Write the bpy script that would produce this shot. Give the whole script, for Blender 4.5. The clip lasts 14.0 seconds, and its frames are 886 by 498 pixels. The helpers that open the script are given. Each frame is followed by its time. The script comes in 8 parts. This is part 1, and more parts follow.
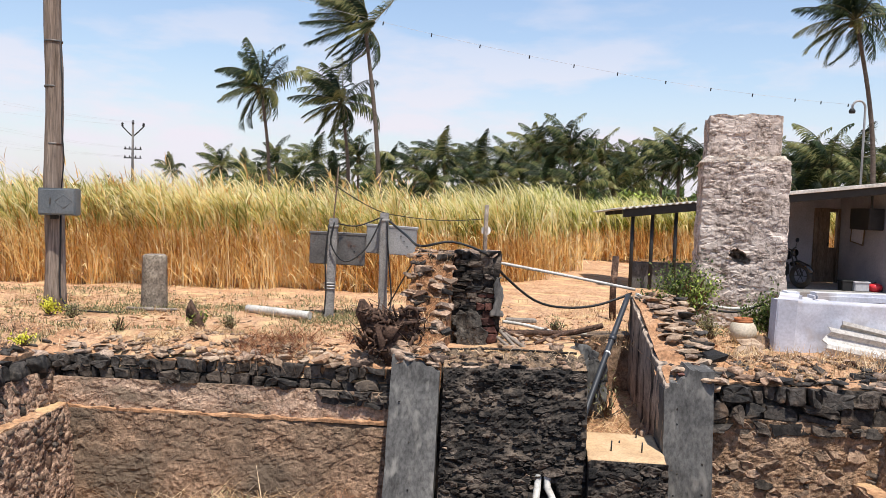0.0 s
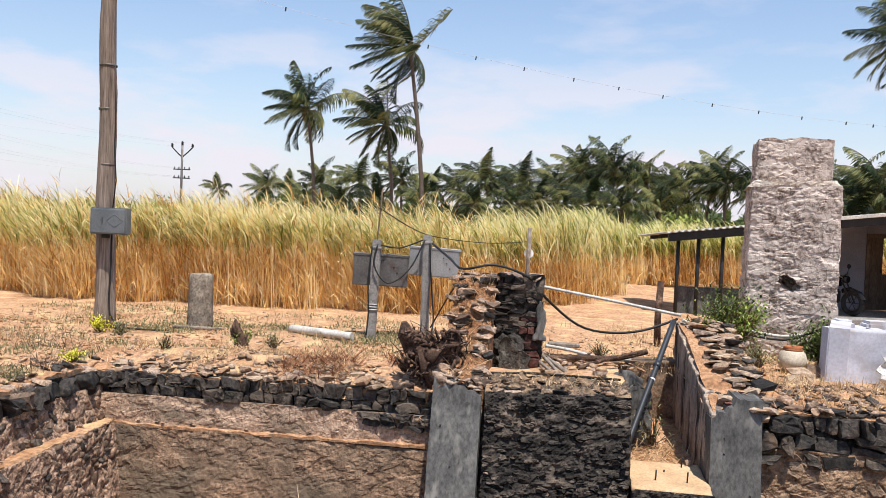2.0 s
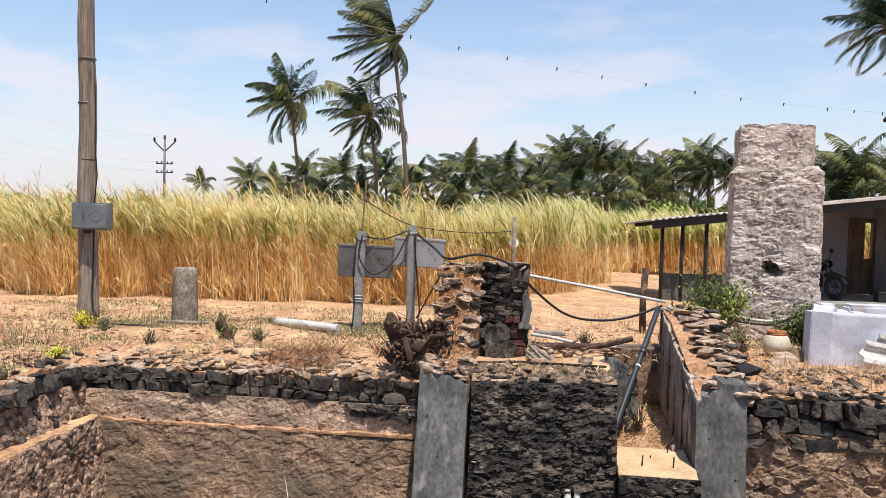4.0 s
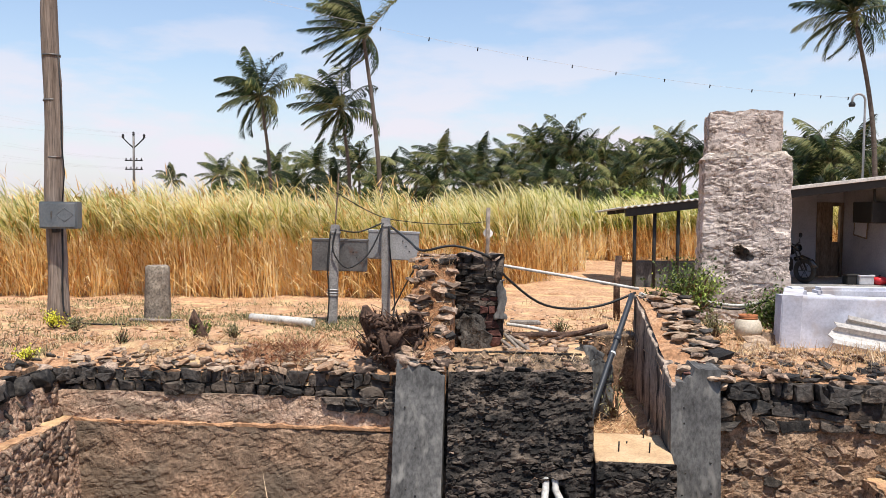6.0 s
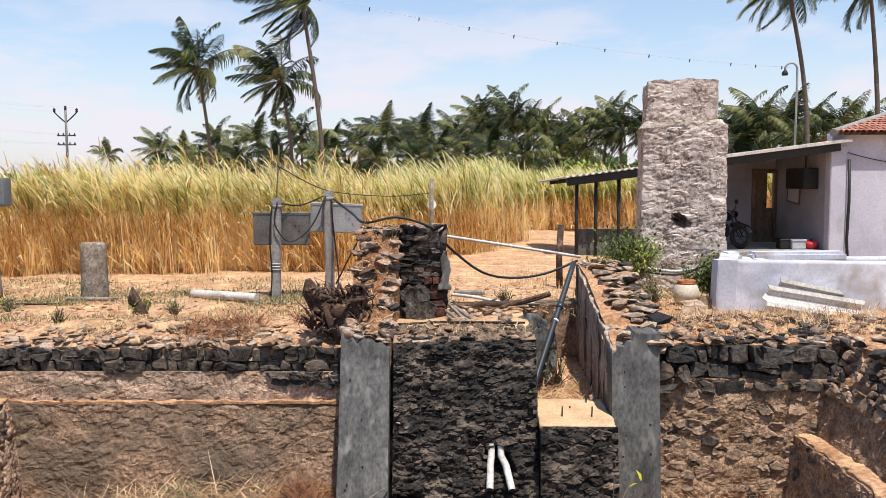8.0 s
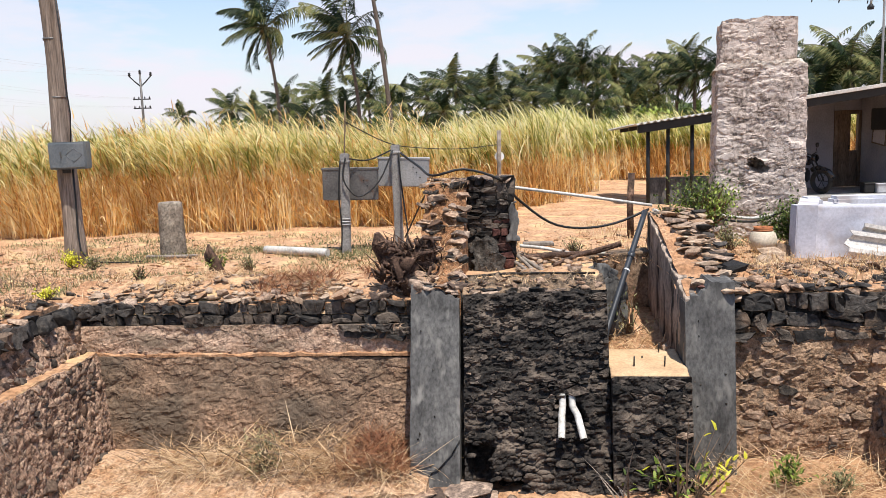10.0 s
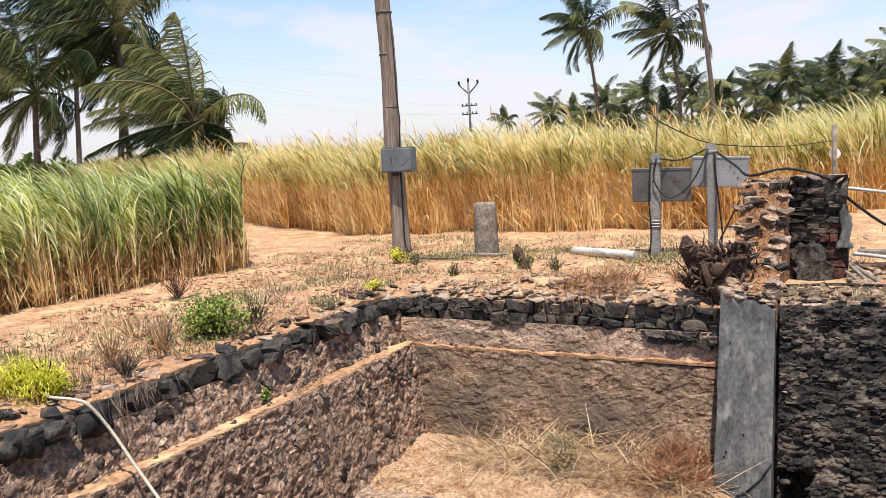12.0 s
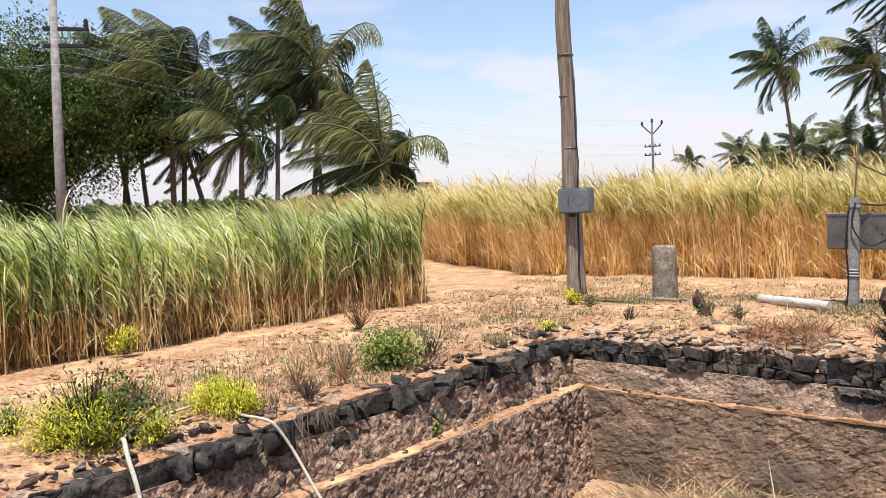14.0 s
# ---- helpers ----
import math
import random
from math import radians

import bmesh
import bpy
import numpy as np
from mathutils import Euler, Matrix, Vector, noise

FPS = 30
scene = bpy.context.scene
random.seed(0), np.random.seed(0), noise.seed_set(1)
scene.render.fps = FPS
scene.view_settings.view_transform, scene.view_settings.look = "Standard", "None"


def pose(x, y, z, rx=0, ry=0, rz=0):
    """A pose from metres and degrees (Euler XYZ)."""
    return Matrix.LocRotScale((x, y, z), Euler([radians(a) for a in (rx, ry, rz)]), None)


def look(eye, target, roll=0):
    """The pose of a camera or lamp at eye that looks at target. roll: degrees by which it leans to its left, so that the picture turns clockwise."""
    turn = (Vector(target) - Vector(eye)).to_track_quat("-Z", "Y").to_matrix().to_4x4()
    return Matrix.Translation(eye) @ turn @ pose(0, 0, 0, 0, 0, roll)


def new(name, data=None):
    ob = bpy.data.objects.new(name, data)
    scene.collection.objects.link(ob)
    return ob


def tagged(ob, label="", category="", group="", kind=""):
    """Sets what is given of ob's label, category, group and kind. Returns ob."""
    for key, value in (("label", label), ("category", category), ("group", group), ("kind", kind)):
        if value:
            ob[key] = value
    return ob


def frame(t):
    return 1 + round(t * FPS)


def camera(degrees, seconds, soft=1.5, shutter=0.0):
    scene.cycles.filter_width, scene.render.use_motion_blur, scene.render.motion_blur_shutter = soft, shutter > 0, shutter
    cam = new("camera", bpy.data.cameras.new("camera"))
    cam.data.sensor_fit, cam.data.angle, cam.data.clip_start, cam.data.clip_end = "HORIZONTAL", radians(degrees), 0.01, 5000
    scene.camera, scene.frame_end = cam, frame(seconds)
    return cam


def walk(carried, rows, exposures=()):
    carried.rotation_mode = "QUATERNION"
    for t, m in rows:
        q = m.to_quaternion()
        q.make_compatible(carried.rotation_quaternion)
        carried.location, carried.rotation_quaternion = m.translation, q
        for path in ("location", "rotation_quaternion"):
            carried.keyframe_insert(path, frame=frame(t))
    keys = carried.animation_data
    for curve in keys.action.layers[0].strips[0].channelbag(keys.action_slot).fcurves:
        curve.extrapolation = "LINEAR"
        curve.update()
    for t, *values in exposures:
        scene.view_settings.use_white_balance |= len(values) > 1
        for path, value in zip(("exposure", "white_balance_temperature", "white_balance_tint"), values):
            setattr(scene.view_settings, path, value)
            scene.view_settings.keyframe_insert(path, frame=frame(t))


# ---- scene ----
cam = camera(56.69, 14.0, soft=0.6)
walk(cam, [
    (0, pose(0.000, 0.000, 1.750, 86.83, -1.89, 0.10)),
    (0.5, pose(-0.012, -0.008, 1.761, 87.23, -2.24, 1.24)),
    (1, pose(-0.025, -0.012, 1.764, 87.66, -2.39, 2.26)),
    (1.5, pose(-0.011, 0.005, 1.768, 88.01, -2.37, 2.91)),
    (2, pose(-0.011, 0.009, 1.766, 88.21, -2.39, 3.06)),
    (2.5, pose(-0.009, 0.005, 1.763, 88.20, -2.33, 2.85)),
    (3, pose(-0.001, 0.010, 1.756, 88.12, -2.18, 2.50)),
    (5.5, pose(0.008, 0.021, 1.755, 87.00, -0.49, 1.19)),
    (6, pose(0.013, 0.022, 1.756, 87.07, -0.46, 0.24)),
    (6.5, pose(0.014, 0.025, 1.756, 86.82, -0.26, -1.52)),
    (7, pose(0.021, 0.019, 1.757, 86.20, 0.11, -3.54)),
    (9.5, pose(0.063, 0.037, 1.713, 83.11, 1.71, -2.39)),
    (10, pose(0.062, 0.043, 1.717, 82.02, 1.99, 1.09)),
    (10.5, pose(0.058, 0.045, 1.703, 81.06, 2.21, 5.80)),
    (11, pose(0.061, 0.041, 1.702, 81.06, 2.50, 11.80)),
    (11.5, pose(0.110, 0.084, 1.700, 81.93, 2.89, 17.72)),
    (12, pose(0.185, 0.124, 1.713, 83.10, 3.34, 22.95)),
    (12.5, pose(0.255, 0.132, 1.710, 84.36, 3.75, 27.72)),
    (13, pose(0.268, 0.104, 1.711, 85.43, 3.89, 31.39)),
    (13.5, pose(0.250, 0.094, 1.718, 86.25, 3.44, 34.12)),
    (14, pose(0.248, 0.074, 1.714, 86.54, 2.67, 35.38)),
], exposures=[(0, 0.36), (7, 0.37), (9.5, 0.41), (11, 0.45), (14, 0.45)])

# ---- world, sun ----
SUN_EL, SUN_AZ = 70.0, 157.0      # degrees; azimuth clockwise from +y
sun_to = Vector((math.sin(radians(SUN_AZ)) * math.cos(radians(SUN_EL)), math.cos(radians(SUN_AZ)) * math.cos(radians(SUN_EL)), math.sin(radians(SUN_EL))))
sun = new("sun", bpy.data.lights.new("sun", "SUN"))
sun.data.energy, sun.data.angle, sun.data.color = 5.15, radians(0.6), (1.0, 0.95, 0.87)
sun.matrix_world = look((0, 0, 0), -sun_to)

world = bpy.data.worlds.new("sky")
scene.world = world
world.use_nodes = True
wn, wl = world.node_tree.nodes, world.node_tree.links
for n in list(wn):
    wn.remove(n)
w_out, w_bg, w_sky = wn.new("ShaderNodeOutputWorld"), wn.new("ShaderNodeBackground"), wn.new("ShaderNodeTexSky")
w_sky.sky_type, w_sky.sun_disc = "NISHITA", False
w_sky.sun_elevation, w_sky.sun_rotation = radians(SUN_EL), radians(SUN_AZ)
w_sky.air_density, w_sky.dust_density, w_sky.ozone_density = 1.25, 0.6, 1.6
w_bg.inputs["Strength"].default_value = 0.113
w_tc, w_sep, w_map = wn.new("ShaderNodeTexCoord"), wn.new("ShaderNodeSeparateXYZ"), wn.new("ShaderNodeMapping")
wl.new(w_tc.outputs["Generated"], w_sep.inputs[0])
wl.new(w_tc.outputs["Generated"], w_map.inputs[0])


def w_ramp(source, stops):
    r = wn.new("ShaderNodeValToRGB")
    while len(r.color_ramp.elements) < len(stops):
        r.color_ramp.elements.new(0.5)
    for e, (p, c) in zip(r.color_ramp.elements, stops):
        e.position, e.color = p, (*c, 1) if isinstance(c, tuple) else (c, c, c, 1)
    wl.new(source, r.inputs[0])
    return r.outputs[0]


def w_mix(a, b, fac, mode="MIX"):
    m = wn.new("ShaderNodeMix")
    m.data_type, m.blend_type = "RGBA", mode
    for s, v in ((m.inputs[0], fac), (m.inputs[6], a), (m.inputs[7], b)):
        if isinstance(v, (tuple, float)):
            s.default_value = v
        else:
            wl.new(v, s)
    return m.outputs[2]


# pale haze towards the horizon, and a few thin fair-weather clouds low in the sky
w_haze = w_ramp(w_sep.outputs[2], [(0.0, 0.7), (0.05, 0.5), (0.16, 0.16), (0.4, 0.0)])
w_col = w_mix(w_mix(w_sky.outputs[0], (1.03, 1.06, 1.15, 1), 1.0, "MULTIPLY"), (5.3, 5.25, 6.35, 1), w_haze)
w_map.inputs["Scale"].default_value = (2.6, 2.6, 9.0)
w_map.inputs["Location"].default_value = (0.35, 0.2, 0.1)
w_no = wn.new("ShaderNodeTexNoise")
w_no.inputs["Scale"].default_value, w_no.inputs["Detail"].default_value, w_no.inputs["Roughness"].default_value = 1.5, 7, 0.55
wl.new(w_map.outputs[0], w_no.inputs["Vector"])
w_cl = w_ramp(w_no.outputs[0], [(0.48, 0.0), (0.60, 1.0)])
w_band = w_ramp(w_sep.outputs[2], [(0.0, 0.5), (0.07, 1.0), (0.13, 0.7), (0.22, 0.3), (0.5, 0.05)])
w_col = w_mix(w_col, (6.05, 5.8, 6.4, 1), w_mix(w_cl, w_band, 1.0, "MULTIPLY"))
wl.new(w_col, w_bg.inputs[0])
wl.new(w_bg.outputs[0], w_out.inputs[0])

# ---- materials ----
def surf(name, cols, scale=3.0, fine=35.0, rough=0.9, bump=0.4, metal=0.0, vary=0.0, island=0.0, stretch=(1, 1, 1), grit=0.35, trans=0.0, depth=0.02, spec=0.3, stain=None, crack=None):
    """A weathered surface: broad blotches of cols, fine grit that darkens and roughens it, relief at two scales."""
    m = bpy.data.materials.new(name)
    m.use_nodes = True
    n, l = m.node_tree.nodes, m.node_tree.links
    b = n["Principled BSDF"]
    geo, mp = n.new("ShaderNodeNewGeometry"), n.new("ShaderNodeMapping")
    mp.inputs["Scale"].default_value = stretch
    l.new(geo.outputs["Position"], mp.inputs[0])
    big, small = n.new("ShaderNodeTexNoise"), n.new("ShaderNodeTexNoise")
    for node, s, d in ((big, scale, 6), (small, fine, 5)):
        node.inputs["Scale"].default_value, node.inputs["Detail"].default_value, node.inputs["Roughness"].default_value = s, d, 0.62
        l.new(mp.outputs[0], node.inputs["Vector"])
    r = n.new("ShaderNodeValToRGB")
    while len(r.color_ramp.elements) < len(cols):
        r.color_ramp.elements.new(0.5)
    for i, (e, c) in enumerate(zip(r.color_ramp.elements, cols)):
        e.position, e.color = 0.3 + 0.4 * i / max(1, len(cols) - 1), (*c, 1)
    value = big.outputs[0]

    def math_node(op, a, c2):
        q = n.new("ShaderNodeMath")
        q.operation = op
        for s, v in zip(q.inputs, (a, c2)):
            if isinstance(v, float):
                s.default_value = v
            else:
                l.new(v, s)
        return q.outputs[0]
    if vary:
        oi = n.new("ShaderNodeObjectInfo")
        value = math_node("ADD", value, math_node("MULTIPLY", math_node("SUBTRACT", oi.outputs["Random"], 0.5), vary))
    if island:
        value = math_node("ADD", value, math_node("MULTIPLY", math_node("SUBTRACT", geo.outputs["Random Per Island"], 0.5), island))
    l.new(value, r.inputs[0])
    col = r.outputs[0]

    def mix(a, c2, fac, mode):
        q = n.new("ShaderNodeMix")
        q.data_type, q.blend_type = "RGBA", mode
        for s, v in ((q.inputs[0], fac), (q.inputs[6], a), (q.inputs[7], c2)):
            if isinstance(v, (tuple, float)):
                s.default_value = v
            else:
                l.new(v, s)
        return q.outputs[2]
    if grit:
        gr = n.new("ShaderNodeValToRGB")
        gr.color_ramp.elements[0].position, gr.color_ramp.elements[1].position = 0.32, 0.62
        gr.color_ramp.elements[0].color = (1 - grit * 1.6, 1 - grit * 1.6, 1 - grit * 1.6, 1) if grit < 0.62 else (0.02, 0.02, 0.02, 1)
        l.new(small.outputs[0], gr.inputs[0])
        col = mix(col, gr.outputs[0], 1.0, "MULTIPLY")
    if stain:
        c2, s2, lo, hi, st = stain
        mp2, no2, rr = n.new("ShaderNodeMapping"), n.new("ShaderNodeTexNoise"), n.new("ShaderNodeValToRGB")
        mp2.inputs["Scale"].default_value = st
        mp2.inputs["Location"].default_value = (3.1, 7.7, 1.3)
        l.new(geo.outputs["Position"], mp2.inputs[0])
        l.new(mp2.outputs[0], no2.inputs["Vector"])
        no2.inputs["Scale"].default_value, no2.inputs["Detail"].default_value = s2, 6
        rr.color_ramp.elements[0].position, rr.color_ramp.elements[1].position = lo, hi
        l.new(no2.outputs[0], rr.inputs[0])
        col = mix(col, (*c2, 1), rr.outputs[0], "MIX")
    edge = None
    if crack:      # thin broken lines: scale, width, how dark
        vo, cr, off, sc = n.new("ShaderNodeTexVoronoi"), n.new("ShaderNodeValToRGB"), n.new("ShaderNodeVectorMath"), n.new("ShaderNodeVectorMath")
        vo.feature = "DISTANCE_TO_EDGE"
        vo.inputs["Scale"].default_value = crack[0]
        sc.operation, off.operation = "SCALE", "ADD"
        sc.inputs["Scale"].default_value = 1.1 / crack[0]
        l.new(big.outputs[1], sc.inputs[0])
        l.new(geo.outputs["Position"], off.inputs[0])
        l.new(sc.outputs[0], off.inputs[1])
        l.new(off.outputs[0], vo.inputs["Vector"])
        cr.color_ramp.elements[0].position, cr.color_ramp.elements[1].position = crack[1] * 0.3, crack[1]
        cr.color_ramp.elements[0].color = (1 - crack[2], 1 - crack[2], 1 - crack[2], 1)
        l.new(vo.outputs[0], cr.inputs[0])
        edge = cr.outputs[0]
        col = mix(col, edge, 1.0, "MULTIPLY")
    l.new(col, b.inputs["Base Color"])
    b.inputs["Roughness"].default_value, b.inputs["Metallic"].default_value, b.inputs["Specular IOR Level"].default_value = rough, metal, spec
    if bump:
        bp, bp2 = n.new("ShaderNodeBump"), n.new("ShaderNodeBump")
        bp.inputs["Strength"].default_value, bp.inputs["Distance"].default_value = bump, depth
        bp2.inputs["Strength"].default_value, bp2.inputs["Distance"].default_value = bump, depth * 0.4
        l.new(big.outputs[0], bp.inputs["Height"])
        l.new(small.outputs[0], bp2.inputs["Height"])
        l.new(bp.outputs[0], bp2.inputs["Normal"])
        last = bp2.outputs[0]
        if edge:
            bp3 = n.new("ShaderNodeBump")
            bp3.inputs["Strength"].default_value, bp3.inputs["Distance"].default_value = 0.6, 0.02
            l.new(edge, bp3.inputs["Height"])
            l.new(last, bp3.inputs["Normal"])
            last = bp3.outputs[0]
        l.new(last, b.inputs["Normal"])
    if trans:
        tr, ad = n.new("ShaderNodeBsdfTranslucent"), n.new("ShaderNodeMixShader")
        l.new(col, tr.inputs[0])
        ad.inputs[0].default_value = trans
        l.new(b.outputs[0], ad.inputs[1])
        l.new(tr.outputs[0], ad.inputs[2])
        l.new(ad.outputs[0], n["Material Output"].inputs[0])
    return m


SAND = surf("sandy_soil", [(0.36, 0.185, 0.09), (0.50, 0.28, 0.15), (0.60, 0.365, 0.215), (0.42, 0.225, 0.115)], 1.3, 16, 0.95, 0.9, depth=0.09, grit=0.36, stain=((0.56, 0.40, 0.21), 2.3, 0.52, 0.68, (1, 1, 1)))
SHELF = surf("straw_strewn_earth", [(0.30, 0.15, 0.075), (0.46, 0.265, 0.145), (0.60, 0.40, 0.25), (0.38, 0.205, 0.11)], 5.0, 30, 0.95, 1.0, depth=0.05, grit=0.42)
WING_EARTH = surf("orange_earth", [(0.22, 0.095, 0.042), (0.37, 0.18, 0.085), (0.50, 0.28, 0.15)], 6.0, 24, 0.95, 1.0, depth=0.06, grit=0.45)
SOIL = surf("red_soil", [(0.30, 0.15, 0.075), (0.45, 0.245, 0.13), (0.57, 0.345, 0.20)], 4.5, 24, 0.95, 0.7, depth=0.05)
PLASTER_BROWN = surf("earthy_lime_mortar", [(0.18, 0.108, 0.066), (0.30, 0.185, 0.115), (0.46, 0.295, 0.19), (0.225, 0.139, 0.086)], 5.0, 30, 0.95, 0.7, depth=0.035, grit=0.40, stain=((0.135, 0.098, 0.068), 1.1, 0.42, 0.66, (1, 1, 1.6)), crack=(2.6, 0.018, 0.35))
PLASTER_PALE = surf("pinkish_lime_plaster", [(0.30, 0.185, 0.12), (0.45, 0.29, 0.195), (0.60, 0.415, 0.295), (0.36, 0.225, 0.148)], 5.0, 30, 0.95, 0.7, depth=0.035, grit=0.40, stain=((0.20, 0.145, 0.10), 1.7, 0.48, 0.66, (1, 1, 2.2)), crack=(2.8, 0.018, 0.35))
LUMP = surf("plaster_smeared_stone", [(0.19, 0.125, 0.085), (0.33, 0.215, 0.145), (0.50, 0.335, 0.225), (0.26, 0.17, 0.115)], 6.0, 30, 0.95, 0.8, depth=0.03, vary=0.25, island=0.4, grit=0.42, stain=((0.135, 0.098, 0.068), 1.1, 0.42, 0.66, (1, 1, 1.6)))
MORTAR_WEST = surf("rubble_mortar", [(0.17, 0.10, 0.066), (0.34, 0.21, 0.14), (0.52, 0.34, 0.235), (0.25, 0.152, 0.10)], 7.0, 22, 0.95, 1.0, depth=0.06, grit=0.5)
BLACK_RUBBLE = surf("soot_black_masonry", [(0.010, 0.009, 0.008), (0.034, 0.028, 0.024), (0.10, 0.08, 0.064)], 5.0, 24, 0.9, 1.0, depth=0.04, grit=0.5, stain=((0.15, 0.115, 0.088), 3.0, 0.52, 0.68, (1, 1, 1.8)))
BASALT = surf("dark_basalt", [(0.014, 0.012, 0.011), (0.036, 0.031, 0.027), (0.088, 0.074, 0.063), (0.045, 0.034, 0.027)], 9.0, 30, 0.75, 0.9, vary=0.35, island=0.25, grit=0.4, stain=((0.24, 0.16, 0.105), 3.5, 0.62, 0.80, (1, 1, 1.4)))
STONE_BROWN = surf("brown_field_stone", [(0.17, 0.115, 0.08), (0.33, 0.23, 0.165), (0.49, 0.355, 0.265), (0.21, 0.15, 0.115)], 8.0, 30, 0.88, 0.9, vary=0.4, island=0.25, grit=0.4)
STONE_PALE = surf("sun_bleached_stone", [(0.22, 0.145, 0.095), (0.36, 0.25, 0.17), (0.52, 0.39, 0.28), (0.33, 0.195, 0.115)], 5.0, 30, 0.9, 0.7, vary=0.4, island=0.25, grit=0.35)
BANK_STONE = surf("earth_stained_stone", [(0.12, 0.07, 0.046), (0.32, 0.20, 0.132), (0.50, 0.345, 0.24), (0.10, 0.068, 0.052)], 9.0, 30, 0.92, 0.8, vary=0.3, island=0.5, grit=0.4)
EARTH_WALL = surf("earth_mortar", [(0.20, 0.12, 0.07), (0.33, 0.205, 0.125), (0.46, 0.30, 0.19), (0.25, 0.155, 0.092)], 5.0, 26, 0.95, 1.0, depth=0.05, grit=0.42)
SOOT_STONE = surf("soot_stained_stone", [(0.008, 0.007, 0.006), (0.026, 0.021, 0.018), (0.085, 0.068, 0.055), (0.02, 0.016, 0.014)], 9.0, 26, 0.85, 1.0, depth=0.03, vary=0.4, island=0.3, grit=0.5, stain=((0.13, 0.10, 0.078), 3.0, 0.54, 0.68, (1, 1, 1.8)))
SOOT_BROWN = surf("smoke_browned_stone", [(0.03, 0.024, 0.019), (0.078, 0.061, 0.048), (0.165, 0.13, 0.104), (0.05, 0.038, 0.03)], 9.0, 26, 0.9, 1.0, depth=0.03, vary=0.4, island=0.3, grit=0.5, stain=((0.13, 0.10, 0.077), 3.0, 0.50, 0.66, (1, 1, 1.8)))
BRICK_RED = surf("old_red_brick", [(0.06, 0.027, 0.022), (0.12, 0.048, 0.038), (0.18, 0.08, 0.062)], 6.0, 30, 0.9, 0.6, vary=0.4, grit=0.4)
GREY_PLASTER = surf("grey_cement_plaster", [(0.06, 0.057, 0.054), (0.11, 0.105, 0.10), (0.17, 0.162, 0.15)], 3.4, 26, 0.85, 0.4, depth=0.015, stretch=(1.3, 1.3, 0.7), grit=0.32, stain=((0.21, 0.197, 0.178), 7.0, 0.55, 0.72, (1.4, 1.4, 0.5)))
OLD_RENDER = surf("sooty_broken_render", [(0.035, 0.03, 0.026), (0.085, 0.074, 0.064), (0.16, 0.14, 0.12)], 7.0, 26, 0.92, 1.0, depth=0.04, grit=0.5)
SLAB_CREAM = surf("cream_cement_slab", [(0.42, 0.27, 0.15), (0.52, 0.35, 0.20), (0.58, 0.42, 0.26)], 2.5, 40, 0.85, 0.3, depth=0.01, grit=0.18)
STREAKED = surf("rain_streaked_plaster", [(0.14, 0.11, 0.09), (0.36, 0.28, 0.22), (0.58, 0.46, 0.36)], 3.0, 30, 0.9, 0.5, depth=0.02, stretch=(1, 1, 0.35), grit=0.3, stain=((0.02, 0.017, 0.015), 5.0, 0.50, 0.60, (1, 1, 0.13)))
CHIMNEY = surf("rough_lime_masonry", [(0.22, 0.165, 0.135), (0.43, 0.345, 0.29), (0.60, 0.50, 0.435), (0.34, 0.26, 0.215)], 6.0, 24, 0.92, 0.4, depth=0.03, grit=0.42, stain=((0.54, 0.455, 0.40), 3.2, 0.52, 0.62, (1, 1, 1.8)), crack=(5.5, 0.05, 0.25))
# the chimney's lime made paler, so sun on the ledge is in the colour
LEDGE_SUNLIT = surf("sunlit_lime_ledge", [(0.52, 0.43, 0.35), (0.66, 0.57, 0.48), (0.74, 0.66, 0.58)], 5.0, 26, 0.9, 0.5, depth=0.02, grit=0.3)
WHITEWASH = surf("stained_whitewash", [(0.39, 0.395, 0.45), (0.52, 0.52, 0.58), (0.62, 0.615, 0.645)], 1.2, 30, 0.85, 0.25, depth=0.01, grit=0.12, stain=((0.36, 0.32, 0.31), 3.2, 0.50, 0.68, (1, 1, 0.8)))
HOUSE_WALL = surf("pale_blue_limewash", [(0.36, 0.365, 0.43), (0.45, 0.45, 0.52), (0.52, 0.515, 0.575)], 0.8, 30, 0.9, 0.2, depth=0.01, grit=0.12, stain=((0.30, 0.27, 0.25), 1.5, 0.62, 0.75, (1, 1, 0.5)))
# the house limewash again, darkened to paint in the veranda's shade
VERANDA_SHADED = surf("shade_darkened_limewash", [(0.21, 0.21, 0.245), (0.28, 0.28, 0.32), (0.34, 0.335, 0.375)], 0.8, 30, 0.9, 0.2, depth=0.01, grit=0.15)
ASBESTOS = surf("weathered_cement_sheet", [(0.45, 0.42, 0.39), (0.58, 0.55, 0.51), (0.68, 0.65, 0.61)], 2.0, 30, 0.85, 0.3, depth=0.01, grit=0.25)
DARK_IRON = surf("dark_painted_iron", [(0.012, 0.012, 0.013), (0.025, 0.024, 0.023)], 4.0, 40, 0.55, 0.1, depth=0.005, grit=0.2)
GREY_STEEL = surf("grey_enamelled_steel", [(0.11, 0.125, 0.135), (0.15, 0.165, 0.175), (0.19, 0.20, 0.205)], 3.0, 45, 0.5, 0.15, metal=0.2, depth=0.004, grit=0.2, spec=0.5)
OLD_STEEL = surf("weathered_sheet_steel", [(0.075, 0.068, 0.064), (0.125, 0.117, 0.11), (0.18, 0.168, 0.158)], 3.0, 45, 0.55, 0.2, metal=0.25, depth=0.004, grit=0.25, spec=0.5, stain=((0.10, 0.05, 0.03), 4.5, 0.58, 0.68, (1, 1, 1)))
